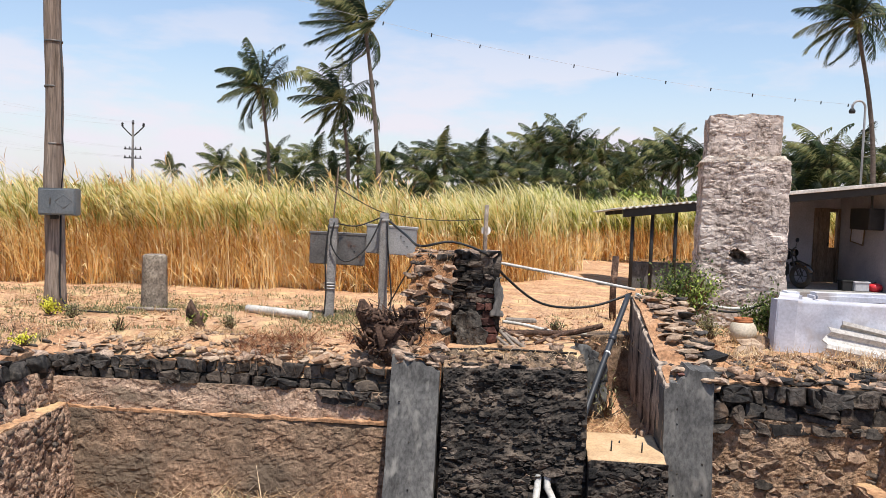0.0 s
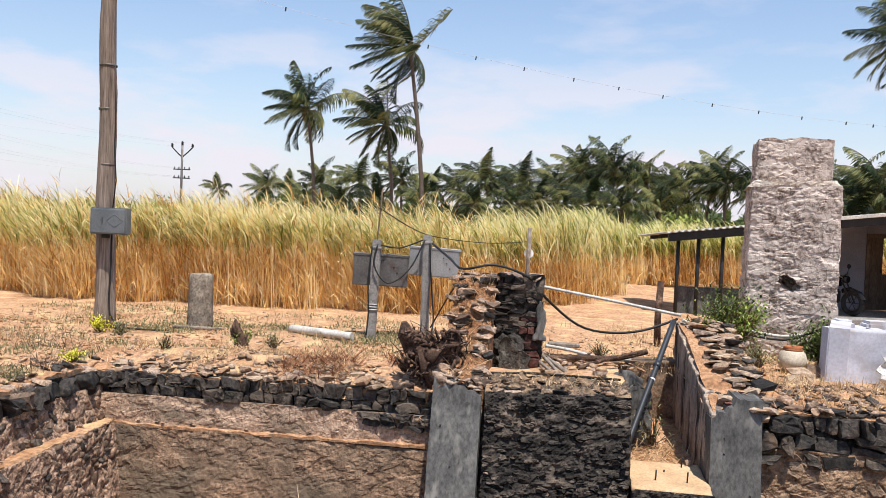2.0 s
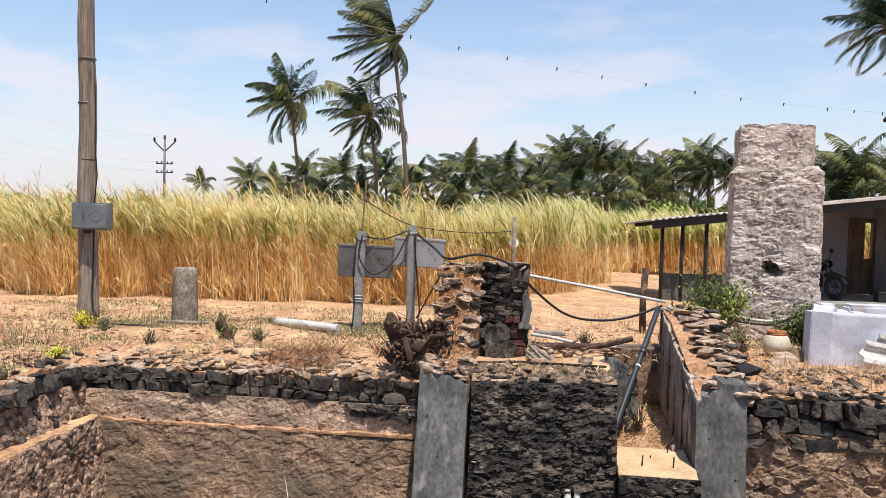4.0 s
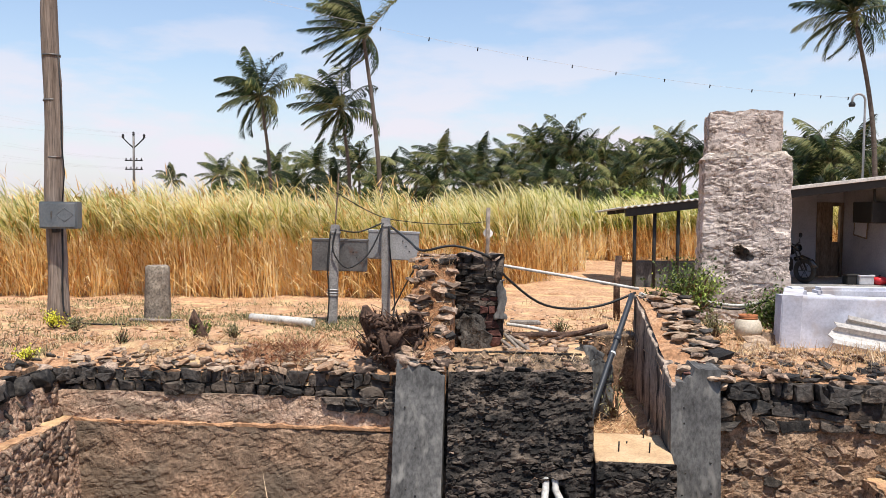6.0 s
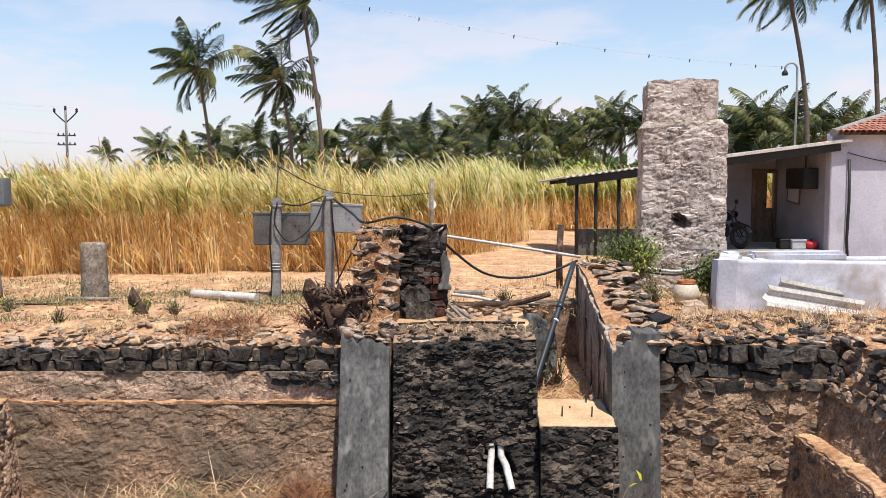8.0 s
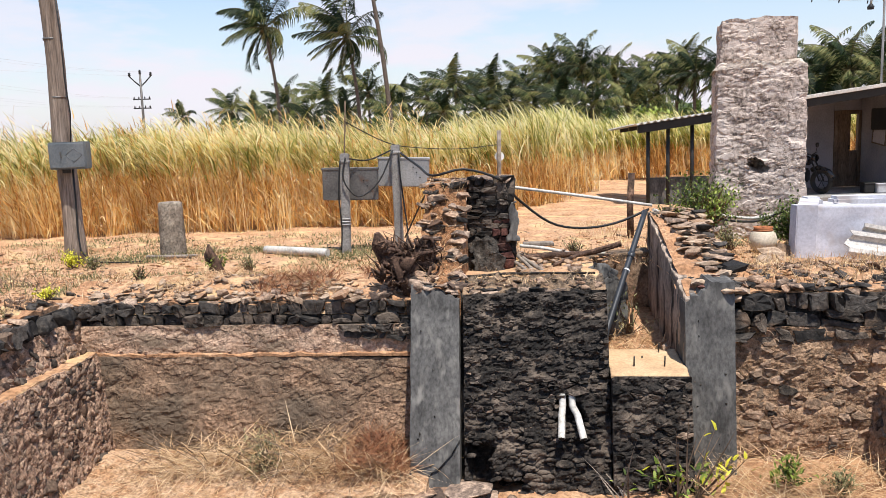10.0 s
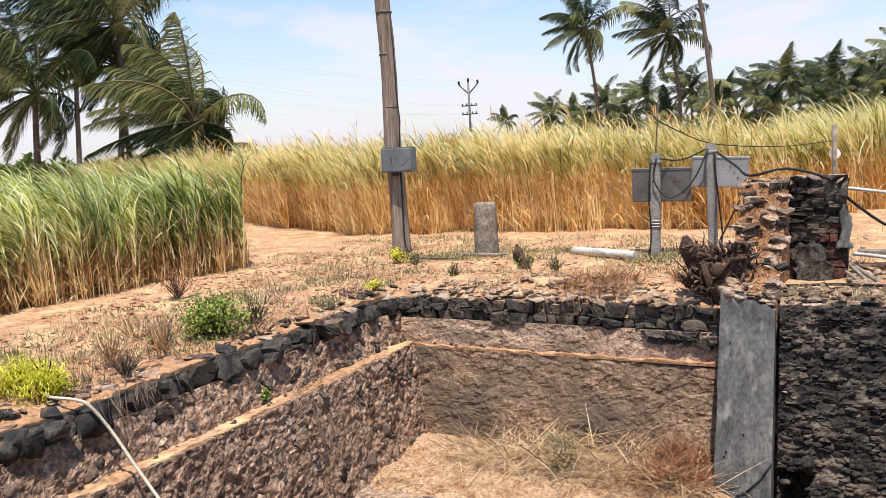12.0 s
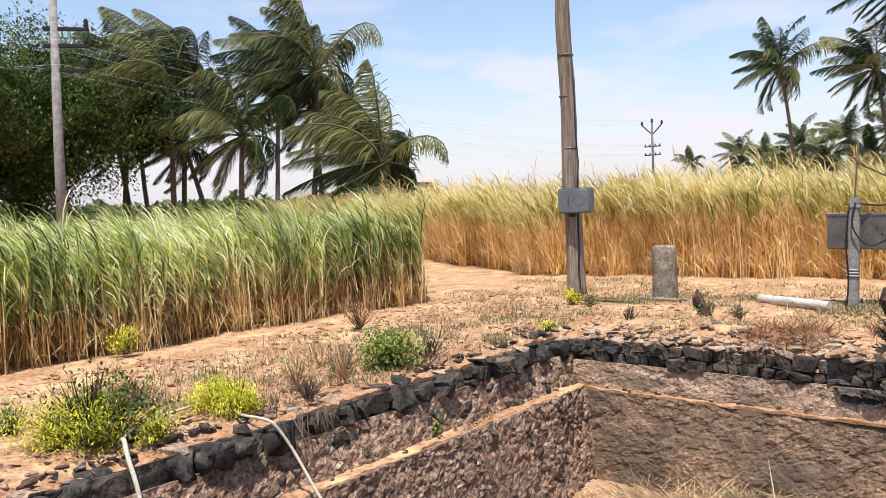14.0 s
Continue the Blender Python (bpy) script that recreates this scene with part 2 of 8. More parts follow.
PALE_STEEL = surf("pale_sheet_steel", [(0.24, 0.235, 0.235), (0.32, 0.315, 0.31), (0.38, 0.37, 0.36)], 3.0, 45, 0.55, 0.2, metal=0.2, depth=0.004, grit=0.2, spec=0.5)
CONCRETE = surf("grey_concrete", [(0.19, 0.18, 0.17), (0.28, 0.265, 0.25), (0.36, 0.34, 0.32)], 5.0, 45, 0.9, 0.4, depth=0.008, grit=0.3)
STUB_STONE = surf("lichened_concrete", [(0.14, 0.11, 0.085), (0.27, 0.22, 0.17), (0.43, 0.365, 0.285)], 6.0, 30, 0.92, 0.6, depth=0.02, grit=0.4)
POLE_WOOD = surf("weathered_pole_wood", [(0.17, 0.125, 0.095), (0.29, 0.225, 0.18), (0.40, 0.32, 0.26)], 7.0, 40, 0.9, 0.7, stretch=(1.6, 1.6, 0.07), depth=0.02, grit=0.4)
DEAD_WOOD = surf("charred_dead_wood", [(0.03, 0.018, 0.013), (0.10, 0.056, 0.038), (0.26, 0.16, 0.11)], 8.0, 40, 0.9, 0.8, depth=0.02, grit=0.45)
GREY_WOOD = surf("silvered_wood", [(0.16, 0.13, 0.105), (0.27, 0.225, 0.185), (0.38, 0.32, 0.27)], 8.0, 40, 0.9, 0.6, depth=0.01, grit=0.35)
DOOR_WOOD = surf("worn_door_wood", [(0.09, 0.06, 0.042), (0.15, 0.105, 0.075), (0.20, 0.15, 0.11)], 6.0, 40, 0.7, 0.3, stretch=(1, 1, 0.2), depth=0.005)
PVC = surf("dusty_white_pvc", [(0.36, 0.33, 0.28), (0.56, 0.53, 0.48), (0.66, 0.64, 0.60)], 7.0, 30, 0.55, 0.1, depth=0.003, grit=0.25)
BLACK_PIPE = surf("black_polythene", [(0.02, 0.022, 0.026), (0.035, 0.037, 0.042)], 5.0, 30, 0.38, 0.1, depth=0.003, grit=0.15, spec=0.5)
CABLE = surf("black_cable", [(0.012, 0.012, 0.012), (0.02, 0.02, 0.02)], 5.0, 30, 0.6, 0.0, grit=0.0)
WIRE = surf("line_wire", [(0.42, 0.42, 0.45), (0.5, 0.5, 0.53)], 5.0, 30, 0.6, 0.0, grit=0.0)
ROPE = surf("frayed_cotton_rope", [(0.52, 0.44, 0.33), (0.68, 0.60, 0.47)], 30.0, 120, 0.95, 0.5, depth=0.004)
CLAY = surf("limed_clay", [(0.55, 0.47, 0.37), (0.66, 0.58, 0.47)], 6.0, 30, 0.85, 0.2, depth=0.005, grit=0.2)
CLAY_RED = surf("fired_clay", [(0.34, 0.12, 0.05), (0.45, 0.18, 0.08)], 6.0, 30, 0.85, 0.2, depth=0.005, grit=0.2)
ROOF_TILE = surf("clay_roof_tile", [(0.30, 0.11, 0.07), (0.42, 0.17, 0.11), (0.50, 0.26, 0.19)], 3.0, 30, 0.9, 0.4, vary=0.4, grit=0.3)
RED_PLASTIC = surf("red_plastic", [(0.55, 0.02, 0.03), (0.65, 0.04, 0.05)], 5.0, 30, 0.35, 0.0, grit=0.0, spec=0.5)
PALE_PLASTIC = surf("faded_plastic", [(0.40, 0.40, 0.42), (0.50, 0.50, 0.52)], 5.0, 30, 0.5, 0.0, grit=0.1)
BLACK_PAINT = surf("glossy_black_paint", [(0.012, 0.012, 0.014), (0.02, 0.02, 0.022)], 5.0, 30, 0.25, 0.0, grit=0.0, spec=0.5)
PORCELAIN = surf("white_porcelain", [(0.75, 0.74, 0.72), (0.80, 0.80, 0.79)], 5.0, 30, 0.2, 0.0, grit=0.0, spec=0.5)
COPING = surf("worn_dark_cement", [(0.04, 0.03, 0.024), (0.10, 0.075, 0.055), (0.24, 0.17, 0.115), (0.06, 0.046, 0.036)], 7.0, 20, 0.92, 1.0, depth=0.05, grit=0.5, stain=((0.30, 0.20, 0.125), 3.5, 0.50, 0.62, (1, 1, 1)))
# plants
CANE_DRY = surf("dry_cane_leaf", [(0.46, 0.24, 0.075), (0.82, 0.52, 0.19), (0.92, 0.70, 0.33), (0.95, 0.82, 0.52)], 0.5, 14, 0.8, 0.0, island=0.5, grit=0.0, trans=0.5)
CANE_TOP = surf("ripening_cane_leaf", [(0.30, 0.30, 0.08), (0.68, 0.60, 0.22), (0.87, 0.77, 0.38), (0.94, 0.88, 0.56)], 0.35, 14, 0.65, 0.0, island=0.6, grit=0.0, trans=0.5)
CANE_OLIVE = surf("olive_cane_leaf", [(0.15, 0.17, 0.03), (0.34, 0.34, 0.08), (0.56, 0.51, 0.16), (0.76, 0.68, 0.32)], 0.5, 14, 0.6, 0.0, island=0.6, grit=0.0, trans=0.42)
CANE_STEM = surf("withered_cane_stem", [(0.20, 0.10, 0.035), (0.50, 0.29, 0.11), (0.74, 0.50, 0.22), (0.90, 0.74, 0.43)], 0.8, 14, 0.8, 0.0, island=0.6, grit=0.0, trans=0.35)
CANE_DEEP = surf("deep_green_cane_leaf", [(0.045, 0.075, 0.014), (0.13, 0.19, 0.045), (0.28, 0.36, 0.11), (0.48, 0.55, 0.24)], 0.5, 14, 0.5, 0.0, island=0.6, grit=0.0, trans=0.4)
CANE_GREEN = surf("green_cane_leaf", [(0.24, 0.28, 0.04), (0.56, 0.58, 0.14), (0.82, 0.80, 0.34), (0.95, 0.92, 0.62)], 0.5, 14, 0.5, 0.0, island=0.6, grit=0.0, trans=0.5)
STRAW = surf("dry_straw", [(0.33, 0.19, 0.09), (0.54, 0.36, 0.19), (0.70, 0.52, 0.33)], 1.5, 20, 0.9, 0.0, island=0.5, grit=0.1, trans=0.15)
STRAW_RED = surf("rusty_dry_twigs", [(0.13, 0.05, 0.024), (0.27, 0.105, 0.05), (0.42, 0.20, 0.10)], 1.5, 20, 0.9, 0.0, island=0.5, grit=0.1, trans=0.1)
PALM_LEAF = surf("coconut_leaf", [(0.010, 0.021, 0.007), (0.024, 0.045, 0.013), (0.065, 0.095, 0.027), (0.25, 0.25, 0.09)], 0.35, 10, 0.55, 0.0, island=0.45, vary=0.5, grit=0.0, trans=0.26, spec=0.25)
PALM_BARK = surf("palm_bark", [(0.075, 0.058, 0.047), (0.13, 0.105, 0.086), (0.18, 0.15, 0.125)], 3.0, 25, 0.9, 0.6, stretch=(1, 1, 3), depth=0.02)
PALM_RIB = surf("frond_rib", [(0.05, 0.052, 0.02), (0.09, 0.085, 0.032), (0.16, 0.13, 0.055)], 0.7, 25, 0.7, 0.0, vary=0.5, grit=0.1)
TREE_LEAF = surf("broad_tree_leaf", [(0.026, 0.046, 0.011), (0.068, 0.10, 0.024), (0.15, 0.19, 0.05)], 0.5, 10, 0.55, 0.0, island=0.5, grit=0.0, trans=0.38)
BUSH_LEAF = surf("bright_bush_leaf", [(0.05, 0.08, 0.012), (0.17, 0.23, 0.035), (0.36, 0.42, 0.09)], 2.0, 12, 0.6, 0.0, island=0.5, grit=0.0, trans=0.3)
YELLOW_LEAF = surf("yellow_bush_leaf", [(0.34, 0.34, 0.02), (0.58, 0.55, 0.04), (0.75, 0.68, 0.09)], 2.0, 12, 0.6, 0.0, island=0.5, grit=0.0, trans=0.3)
WEED_LEAF = surf("dusty_weed_leaf", [(0.11, 0.115, 0.05), (0.20, 0.195, 0.09), (0.36, 0.31, 0.16)], 2.0, 12, 0.7, 0.0, island=0.5, grit=0.0, trans=0.25)
TWIG = surf("dry_twig", [(0.12, 0.08, 0.055), (0.22, 0.155, 0.11)], 6.0, 30, 0.9, 0.2, grit=0.2)
BARK = surf("tree_bark", [(0.05, 0.04, 0.033), (0.10, 0.08, 0.065)], 5.0, 30, 0.9, 0.6, depth=0.02)

# ---- building helpers ----
PIT = Matrix.Translation((0, 8.75, 0)) @ Matrix.Rotation(radians(-4.75), 4, "Z")   # the masonry's own axes: u along the wall, v away from the eye
rng = np.random.default_rng(7)


def part(name, data, parent=None, label="", material=None, m=None):
    """One mesh object, under a thing or a part when parent is given."""
    ob = new(name, data)
    if material and not data.materials:
        data.materials.append(material)
    if parent:
        ob.parent = parent
    if m is not None:
        ob.matrix_basis = m
    return tagged(ob, label)


def thing(name, label, category, m=None, group="", kind=""):
    ob = new(name)
    ob.empty_display_size = 0.1
    if m is not None:
        ob.matrix_basis = m
    return tagged(ob, label, category, group, kind)


def fast_mesh(name, verts, faces, mats, index=None, smooth=False):
    """A mesh from arrays: verts (n, 3), faces (m, k)."""
    me = bpy.data.meshes.new(name)
    verts, faces = np.asarray(verts, dtype=np.float32), np.asarray(faces, dtype=np.int32)
    me.vertices.add(len(verts))
    me.vertices.foreach_set("co", verts.ravel())
    k = faces.shape[1]
    me.loops.add(faces.size)
    me.loops.foreach_set("vertex_index", faces.ravel())
    me.polygons.add(len(faces))
    me.polygons.foreach_set("loop_start", np.arange(0, faces.size, k, dtype=np.int32))
    for mt in mats if isinstance(mats, (list, tuple)) else [mats]:
        me.materials.append(mt)
    if index is not None:
        me.polygons.foreach_set("material_index", np.asarray(index, dtype=np.int32))
    if smooth:
        me.polygons.foreach_set("use_smooth", np.ones(len(faces), dtype=bool))
    me.update(calc_edges=True)
    return me


def bm_mesh(name, bm, material, smooth=False):
    me = bpy.data.meshes.new(name)
    bmesh.ops.recalc_face_normals(bm, faces=bm.faces)
    bm.to_mesh(me)
    bm.free()
    me.materials.append(material)
    if smooth:
        me.polygons.foreach_set("use_smooth", np.ones(len(me.polygons), dtype=bool))
    return me


def box(name, lo, hi, material, bevel=0.01, seg=1, m=None):
    """A box between two corners with worn edges."""
    bm = bmesh.new()
    bmesh.ops.create_cube(bm, size=1)
    for v in bm.verts:
        v.co = Vector([(l + h) / 2 + c * (h - l) for l, h, c in zip(lo, hi, v.co)])
    if bevel:
        bmesh.ops.bevel(bm, geom=bm.edges[:], offset=bevel, segments=seg, affect="EDGES")
    if m is not None:
        bmesh.ops.transform(bm, matrix=m, verts=bm.verts)
    return bm_mesh(name, bm, material)


def tube(name, pts, radius, material, sides=8, taper=None, closed=True, rough=0.0):
    """A round bar along pts; taper: radius at each point."""
    pts = [Vector(p) for p in pts]
    radii = taper or [radius] * len(pts)
    verts, faces = [], []
    up = Vector((0, 0, 1)) if abs((pts[-1] - pts[0]).normalized().z) < 0.9 else Vector((0, 1, 0))
    for i, p in enumerate(pts):
        d = (pts[min(i + 1, len(pts) - 1)] - pts[max(i - 1, 0)]).normalized()
        x = d.cross(up).normalized()
        y = x.cross(d)
        for k in range(sides):
            a = 2 * math.pi * k / sides
            r = radii[i] * (1 + rough * noise.noise(p * 7 + Vector((k * 1.7, i * 0.9, 0))))
            verts.append(p + (x * math.cos(a) + y * math.sin(a)) * r)
    for i in range(len(pts) - 1):
        for k in range(sides):
            faces.append((i * sides + k, i * sides + (k + 1) % sides, (i + 1) * sides + (k + 1) % sides, (i + 1) * sides + k))
    me = bpy.data.meshes.new(name)
    if closed:
        faces += [tuple(range(sides))[::-1], tuple((len(pts) - 1) * sides + k for k in range(sides))]
    me.from_pydata(verts, [], faces)
    me.materials.append(material)
    me.polygons.foreach_set("use_smooth", np.array([len(f) == 4 for f in faces]))
    return me


def sag(a, b, drop, n=14):
    a, b = Vector(a), Vector(b)
    return [a.lerp(b, i / n) - Vector((0, 0, drop * 4 * (i / n) * (1 - i / n))) for i in range(n + 1)]


def relief(name, at, nu, nz, material, height, thick=0.25, smooth=True):
    """A wall slab. at(a, b): a point of its front and the way out of it; height(p): how far the front stands proud there; nu, nz: grid."""
    verts, faces = [], []
    for j in range(nz + 1):
        for i in range(nu + 1):
            p, out = at(i / nu, j / nz)
            verts.append(p + out * height(p))
    n = len(verts)
    for j in range(nz):
        for i in range(nu):
            a = j * (nu + 1) + i
            faces.append((a, a + 1, a + nu + 2, a + nu + 1))
    rim = [i for i in range(nu + 1)] + [(j + 1) * (nu + 1) - 1 for j in range(1, nz + 1)] + [nz * (nu + 1) + i for i in range(nu - 1, -1, -1)] + [j * (nu + 1) for j in range(nz - 1, 0, -1)]
    spots = [(i / nu, 0) for i in range(nu + 1)] + [(1, j / nz) for j in range(1, nz + 1)] + [(i / nu, 1) for i in range(nu - 1, -1, -1)] + [(0, j / nz) for j in range(nz - 1, 0, -1)]
    for a, b in spots:
        p, out = at(a, b)
        verts.append(p - out * thick)
    k = len(rim)
    for i in range(k):
        faces.append((rim[(i + 1) % k], rim[i], n + i, n + (i + 1) % k))
    faces.append(tuple(range(n, n + k))[::-1])
    me = bpy.data.meshes.new(name)
    me.from_pydata(verts, [], faces)
    me.materials.append(material)
    if smooth:
        me.polygons.foreach_set("use_smooth", np.array([i < nu * nz for i in range(len(faces))]))
    return me


def cells(p, size, seed=0.0):
    """0 in the joints to 1 in the middle of rubble stones about size across."""
    d = noise.voronoi(Vector((p.x / size + seed, p.y / size, p.z / size * 1.35)))[0]
    return min(1.0, (d[1] - d[0]) * 2.2)


def rub(p, f, o=4):
    return noise.fractal(p * f, 0.9, 2.1, o)


# ---- loose and laid stones: a few shapes, used again and again ----
def stone_shape(seed):
    """A broken angular stone about 1 across."""
    r = random.Random(seed)
    bm = bmesh.new()
    for _ in range(15):
        v = Vector([r.uniform(-1, 1) for _ in range(3)])
        k = max(abs(q) for q in v)
        bm.verts.new(v / k * 0.5 * r.uniform(0.82, 1.06))
    bmesh.ops.convex_hull(bm, input=bm.verts)
    bmesh.ops.delete(bm, geom=[v for v in bm.verts if not v.link_faces], context="VERTS")
    return bm


def stone_set(material, n, seed):
    return [bm_mesh("stone", stone_shape(seed + i), material) for i in range(n)]


BANKS, CLODS = stone_set(BANK_STONE, 10, 130), stone_set(SAND, 6, 150)
BASALTS, BROWNS, PALES, SOOTS, BRICKS = stone_set(BASALT, 8, 10), stone_set(STONE_BROWN, 10, 30), stone_set(STONE_PALE, 8, 50), stone_set(SOOT_STONE, 8, 70), stone_set(BRICK_RED, 4, 90)


def lay(parent, meshes, p, size, turn=(0, 0, 0), name="stone"):
    """One stone of a size (x, y, z) at p, in its parent's axes."""
    ob = new(name, random.choice(meshes))
    ob.parent = parent
    ob.matrix_basis = Matrix.LocRotScale(p, Euler([radians(a) for a in turn]), size)
    return ob


def stone_mesh(at, wide, high, aspect, p, poly, r, gap, proud, tip=0.12):
    """Vertices and faces of one laid stone with a broken face: poly is its outline round p on the wall."""
    mid = sum(poly) / len(poly)
    mean = sum(np.hypot(*(a - mid)) for a in poly) / len(poly)
    k0, h = max(0.5, 1 - gap / mean), r.uniform(*proud)
    tilt = np.array((r.uniform(-tip, tip), r.uniform(-tip, tip))) * min(1.0, h / 0.03)
    ring = []
    for a, b in zip(poly, poly[1:] + poly[:1]):
        ring.append(mid + (a - mid) * r.uniform(0.88, 1.0))
        m = 2 if np.hypot(*(a - b)) > 0.10 else 1 if np.hypot(*(a - b)) > 0.04 else 0
        for q in range(m):
            e = a + (b - a) * (q + 1) / (m + 1)
            ring.append(mid + (e - mid) * r.uniform(0.90, 1.05))
    n, verts = len(ring), []

    def put(a, k, up):
        b = p + mid + (a - mid) * k
        o, out = at(min(1, max(0, b[0] / wide)), min(1, max(0, b[1] / aspect / high)))
        verts.append(o + out * (up + (b - p - mid) @ tilt * (up > 0)))
    for a in ring:
        put(a, k0, -0.07)
    for a in ring:
        put(a, k0 * 0.985, h * r.uniform(0.4, 0.9))
    for a in ring:
        put(a, k0 * r.uniform(0.72, 0.93), h * r.uniform(0.85, 1.12))
    put(mid, 0, h * r.uniform(0.85, 1.15))
    faces = []
    for a in range(n):
        b = (a + 1) % n
        faces += [(a, b, n + b), (a, n + b, n + a), (n + a, n + b, 2 * n + b), (n + a, 2 * n + b, 2 * n + a), (2 * n + a, 2 * n + b, 3 * n)]
    return verts, faces


def set_stones(parent, stones, near, label):
    """stones: (s, t, material, verts, faces); those near(s, t) become objects of their own, the rest one mesh a material."""
    rest = {}
    for s0, t0, mat, verts, faces in stones:
        if near and not near(s0, t0):
            v, f = rest.setdefault(mat.name, ([], []))
            f += [tuple(k + len(v) for k in q) for q in faces]
            v += verts
        else:
            me = bpy.data.meshes.new("stone")
            me.from_pydata(verts, [], faces)
            part("brick" if mat is BRICK_RED else "stone", me, parent, material=mat)
    for nm, (v, f) in rest.items():
        tagged(part("rubble", fast_mesh("rubble", [tuple(q) for q in v], f, bpy.data.materials[nm]), parent), label, kind="stuff")


def coursed(parent, at, wide, high, rows, length, palette, gap=0.003, proud=(0.0, 0.04), keep=None, near=None, seed=1, label="coursed stones", tip=0.12):
    """Rows of roughly squared blocks of odd lengths, laid dry. at(s, t) as for relief()."""
    r = random.Random(seed)
    out, z = [], 0.0
    heights = [r.uniform(0.65, 1.4) for _ in range(rows)]
    heights = [h * high / sum(heights) for h in heights]
    for hz in heights:
        x = -r.uniform(0, length[0])
        while x < wide:
            w = length[0] + (length[1] - length[0]) * r.random() ** 1.4
            x0, x1 = max(0, x), min(wide, x + w)
            parts = [(0.0, 1.0)] if r.random() > 0.16 or w < 0.16 else [(0.0, 0.5), (0.5, 1.0)]      # some places hold two thin stones
            for lo, hi in parts:
                if x1 - x0 > 0.04:
                    j = [r.uniform(-0.24, 0.24) * hz for _ in range(4)]
                    c = np.array(((x0 + x1) / 2, z + hz * (lo + hi) / 2))
                    q = r.uniform(-0.045, 0.045) * min(1.0, w / 0.25)
                    poly = [np.array(a) - c for a in ((x0 + q, z + lo * hz + j[0]), (x1 + q, z + lo * hz + j[1]), (x1 - q, z + hi * hz + j[2]), (x0 - q, z + hi * hz + j[3]))]
                    if r.random() < 0.6:
                        poly.insert(r.choice((1, 3)), (poly[0] + poly[1]) / 2 * r.choice((1.25, 1.1, -1.15)))
                        poly = sorted(poly, key=lambda a: math.atan2(a[1], a[0]))
                    s0, t0 = c[0] / wide, c[1] / high
                    if not keep or keep(s0, t0):
                        v, f = stone_mesh(at, wide, high, 1.0, c, poly, r, gap, proud, tip)
                        out.append((s0, t0, palette(s0, t0, r), v, f))
            x += w
        z += hz
    set_stones(parent, out, near, label)


def rubble(parent, at, wide, high, size, palette, gap=0.010, proud=(0.012, 0.05), aspect=1.4, keep=None, near=None, seed=1, label="mortared rubble", tip=0.12):
    """Fitted stones of odd sizes over a wall. at(s, t) as for relief(); wide, high: its metres; palette(s, t, r) gives a stone's material;
    keep(s, t): where stones show; near(s, t): where each is an object of its own."""
    r = random.Random(seed)
    pts, rad = np.zeros((0, 2)), np.zeros(0)
    for _ in range(int(wide * high * aspect / (size[0] + size[1]) ** 2 * 60)):
        p, q = np.array((r.uniform(-0.1, wide + 0.1), r.uniform(-0.1, high + 0.1) * aspect)), size[0] + (size[1] - size[0]) * r.random() ** 1.7
        if len(pts) == 0 or (np.hypot(*(pts - p).T) > (rad + q) * 0.42).all():
            pts, rad = np.vstack([pts, p]), np.append(rad, q)
    stones = []
    for p, q in zip(pts, rad):
        s0, t0 = p[0] / wide, p[1] / aspect / high
        if not (0 < s0 < 1 and 0 < t0 < 1) or (keep and not keep(s0, t0)):
            continue
        poly = [np.array((x, y)) * q * 1.5 for x, y in ((-1, -1), (1, -1), (1, 1), (-1, 1))]
        d = pts - p
        l2 = (d ** 2).sum(1)
        for j in np.argsort(l2)[1:16]:
            c = (l2[j] + 0.25 * (q * q - rad[j] ** 2)) / 2
            out = []
            for a, b in zip(poly, poly[1:] + poly[:1]):
                fa, fb = a @ d[j] - c, b @ d[j] - c
                if fa <= 0:
                    out.append(a)
                if fa * fb < 0:
                    out.append(a + (b - a) * fa / (fa - fb))
            poly = out
            if len(poly) < 3:
                break
        poly = [a for a, b in zip(poly, poly[1:] + poly[:1]) if np.hypot(*(a - b)) > 0.014]
        if len(poly) < 3:
            continue
        v, f = stone_mesh(at, wide, high, aspect, p, poly, r, gap, proud, tip)
        stones.append((s0, t0, palette(s0, t0, r), v, f))
    set_stones(parent, stones, near, label)


def shares(*pairs):
    """A palette that picks materials by their weights."""
    mats, w = [p[0] for p in pairs], [p[1] for p in pairs]
    return lambda s, t, r: r.choices(mats, w)[0]


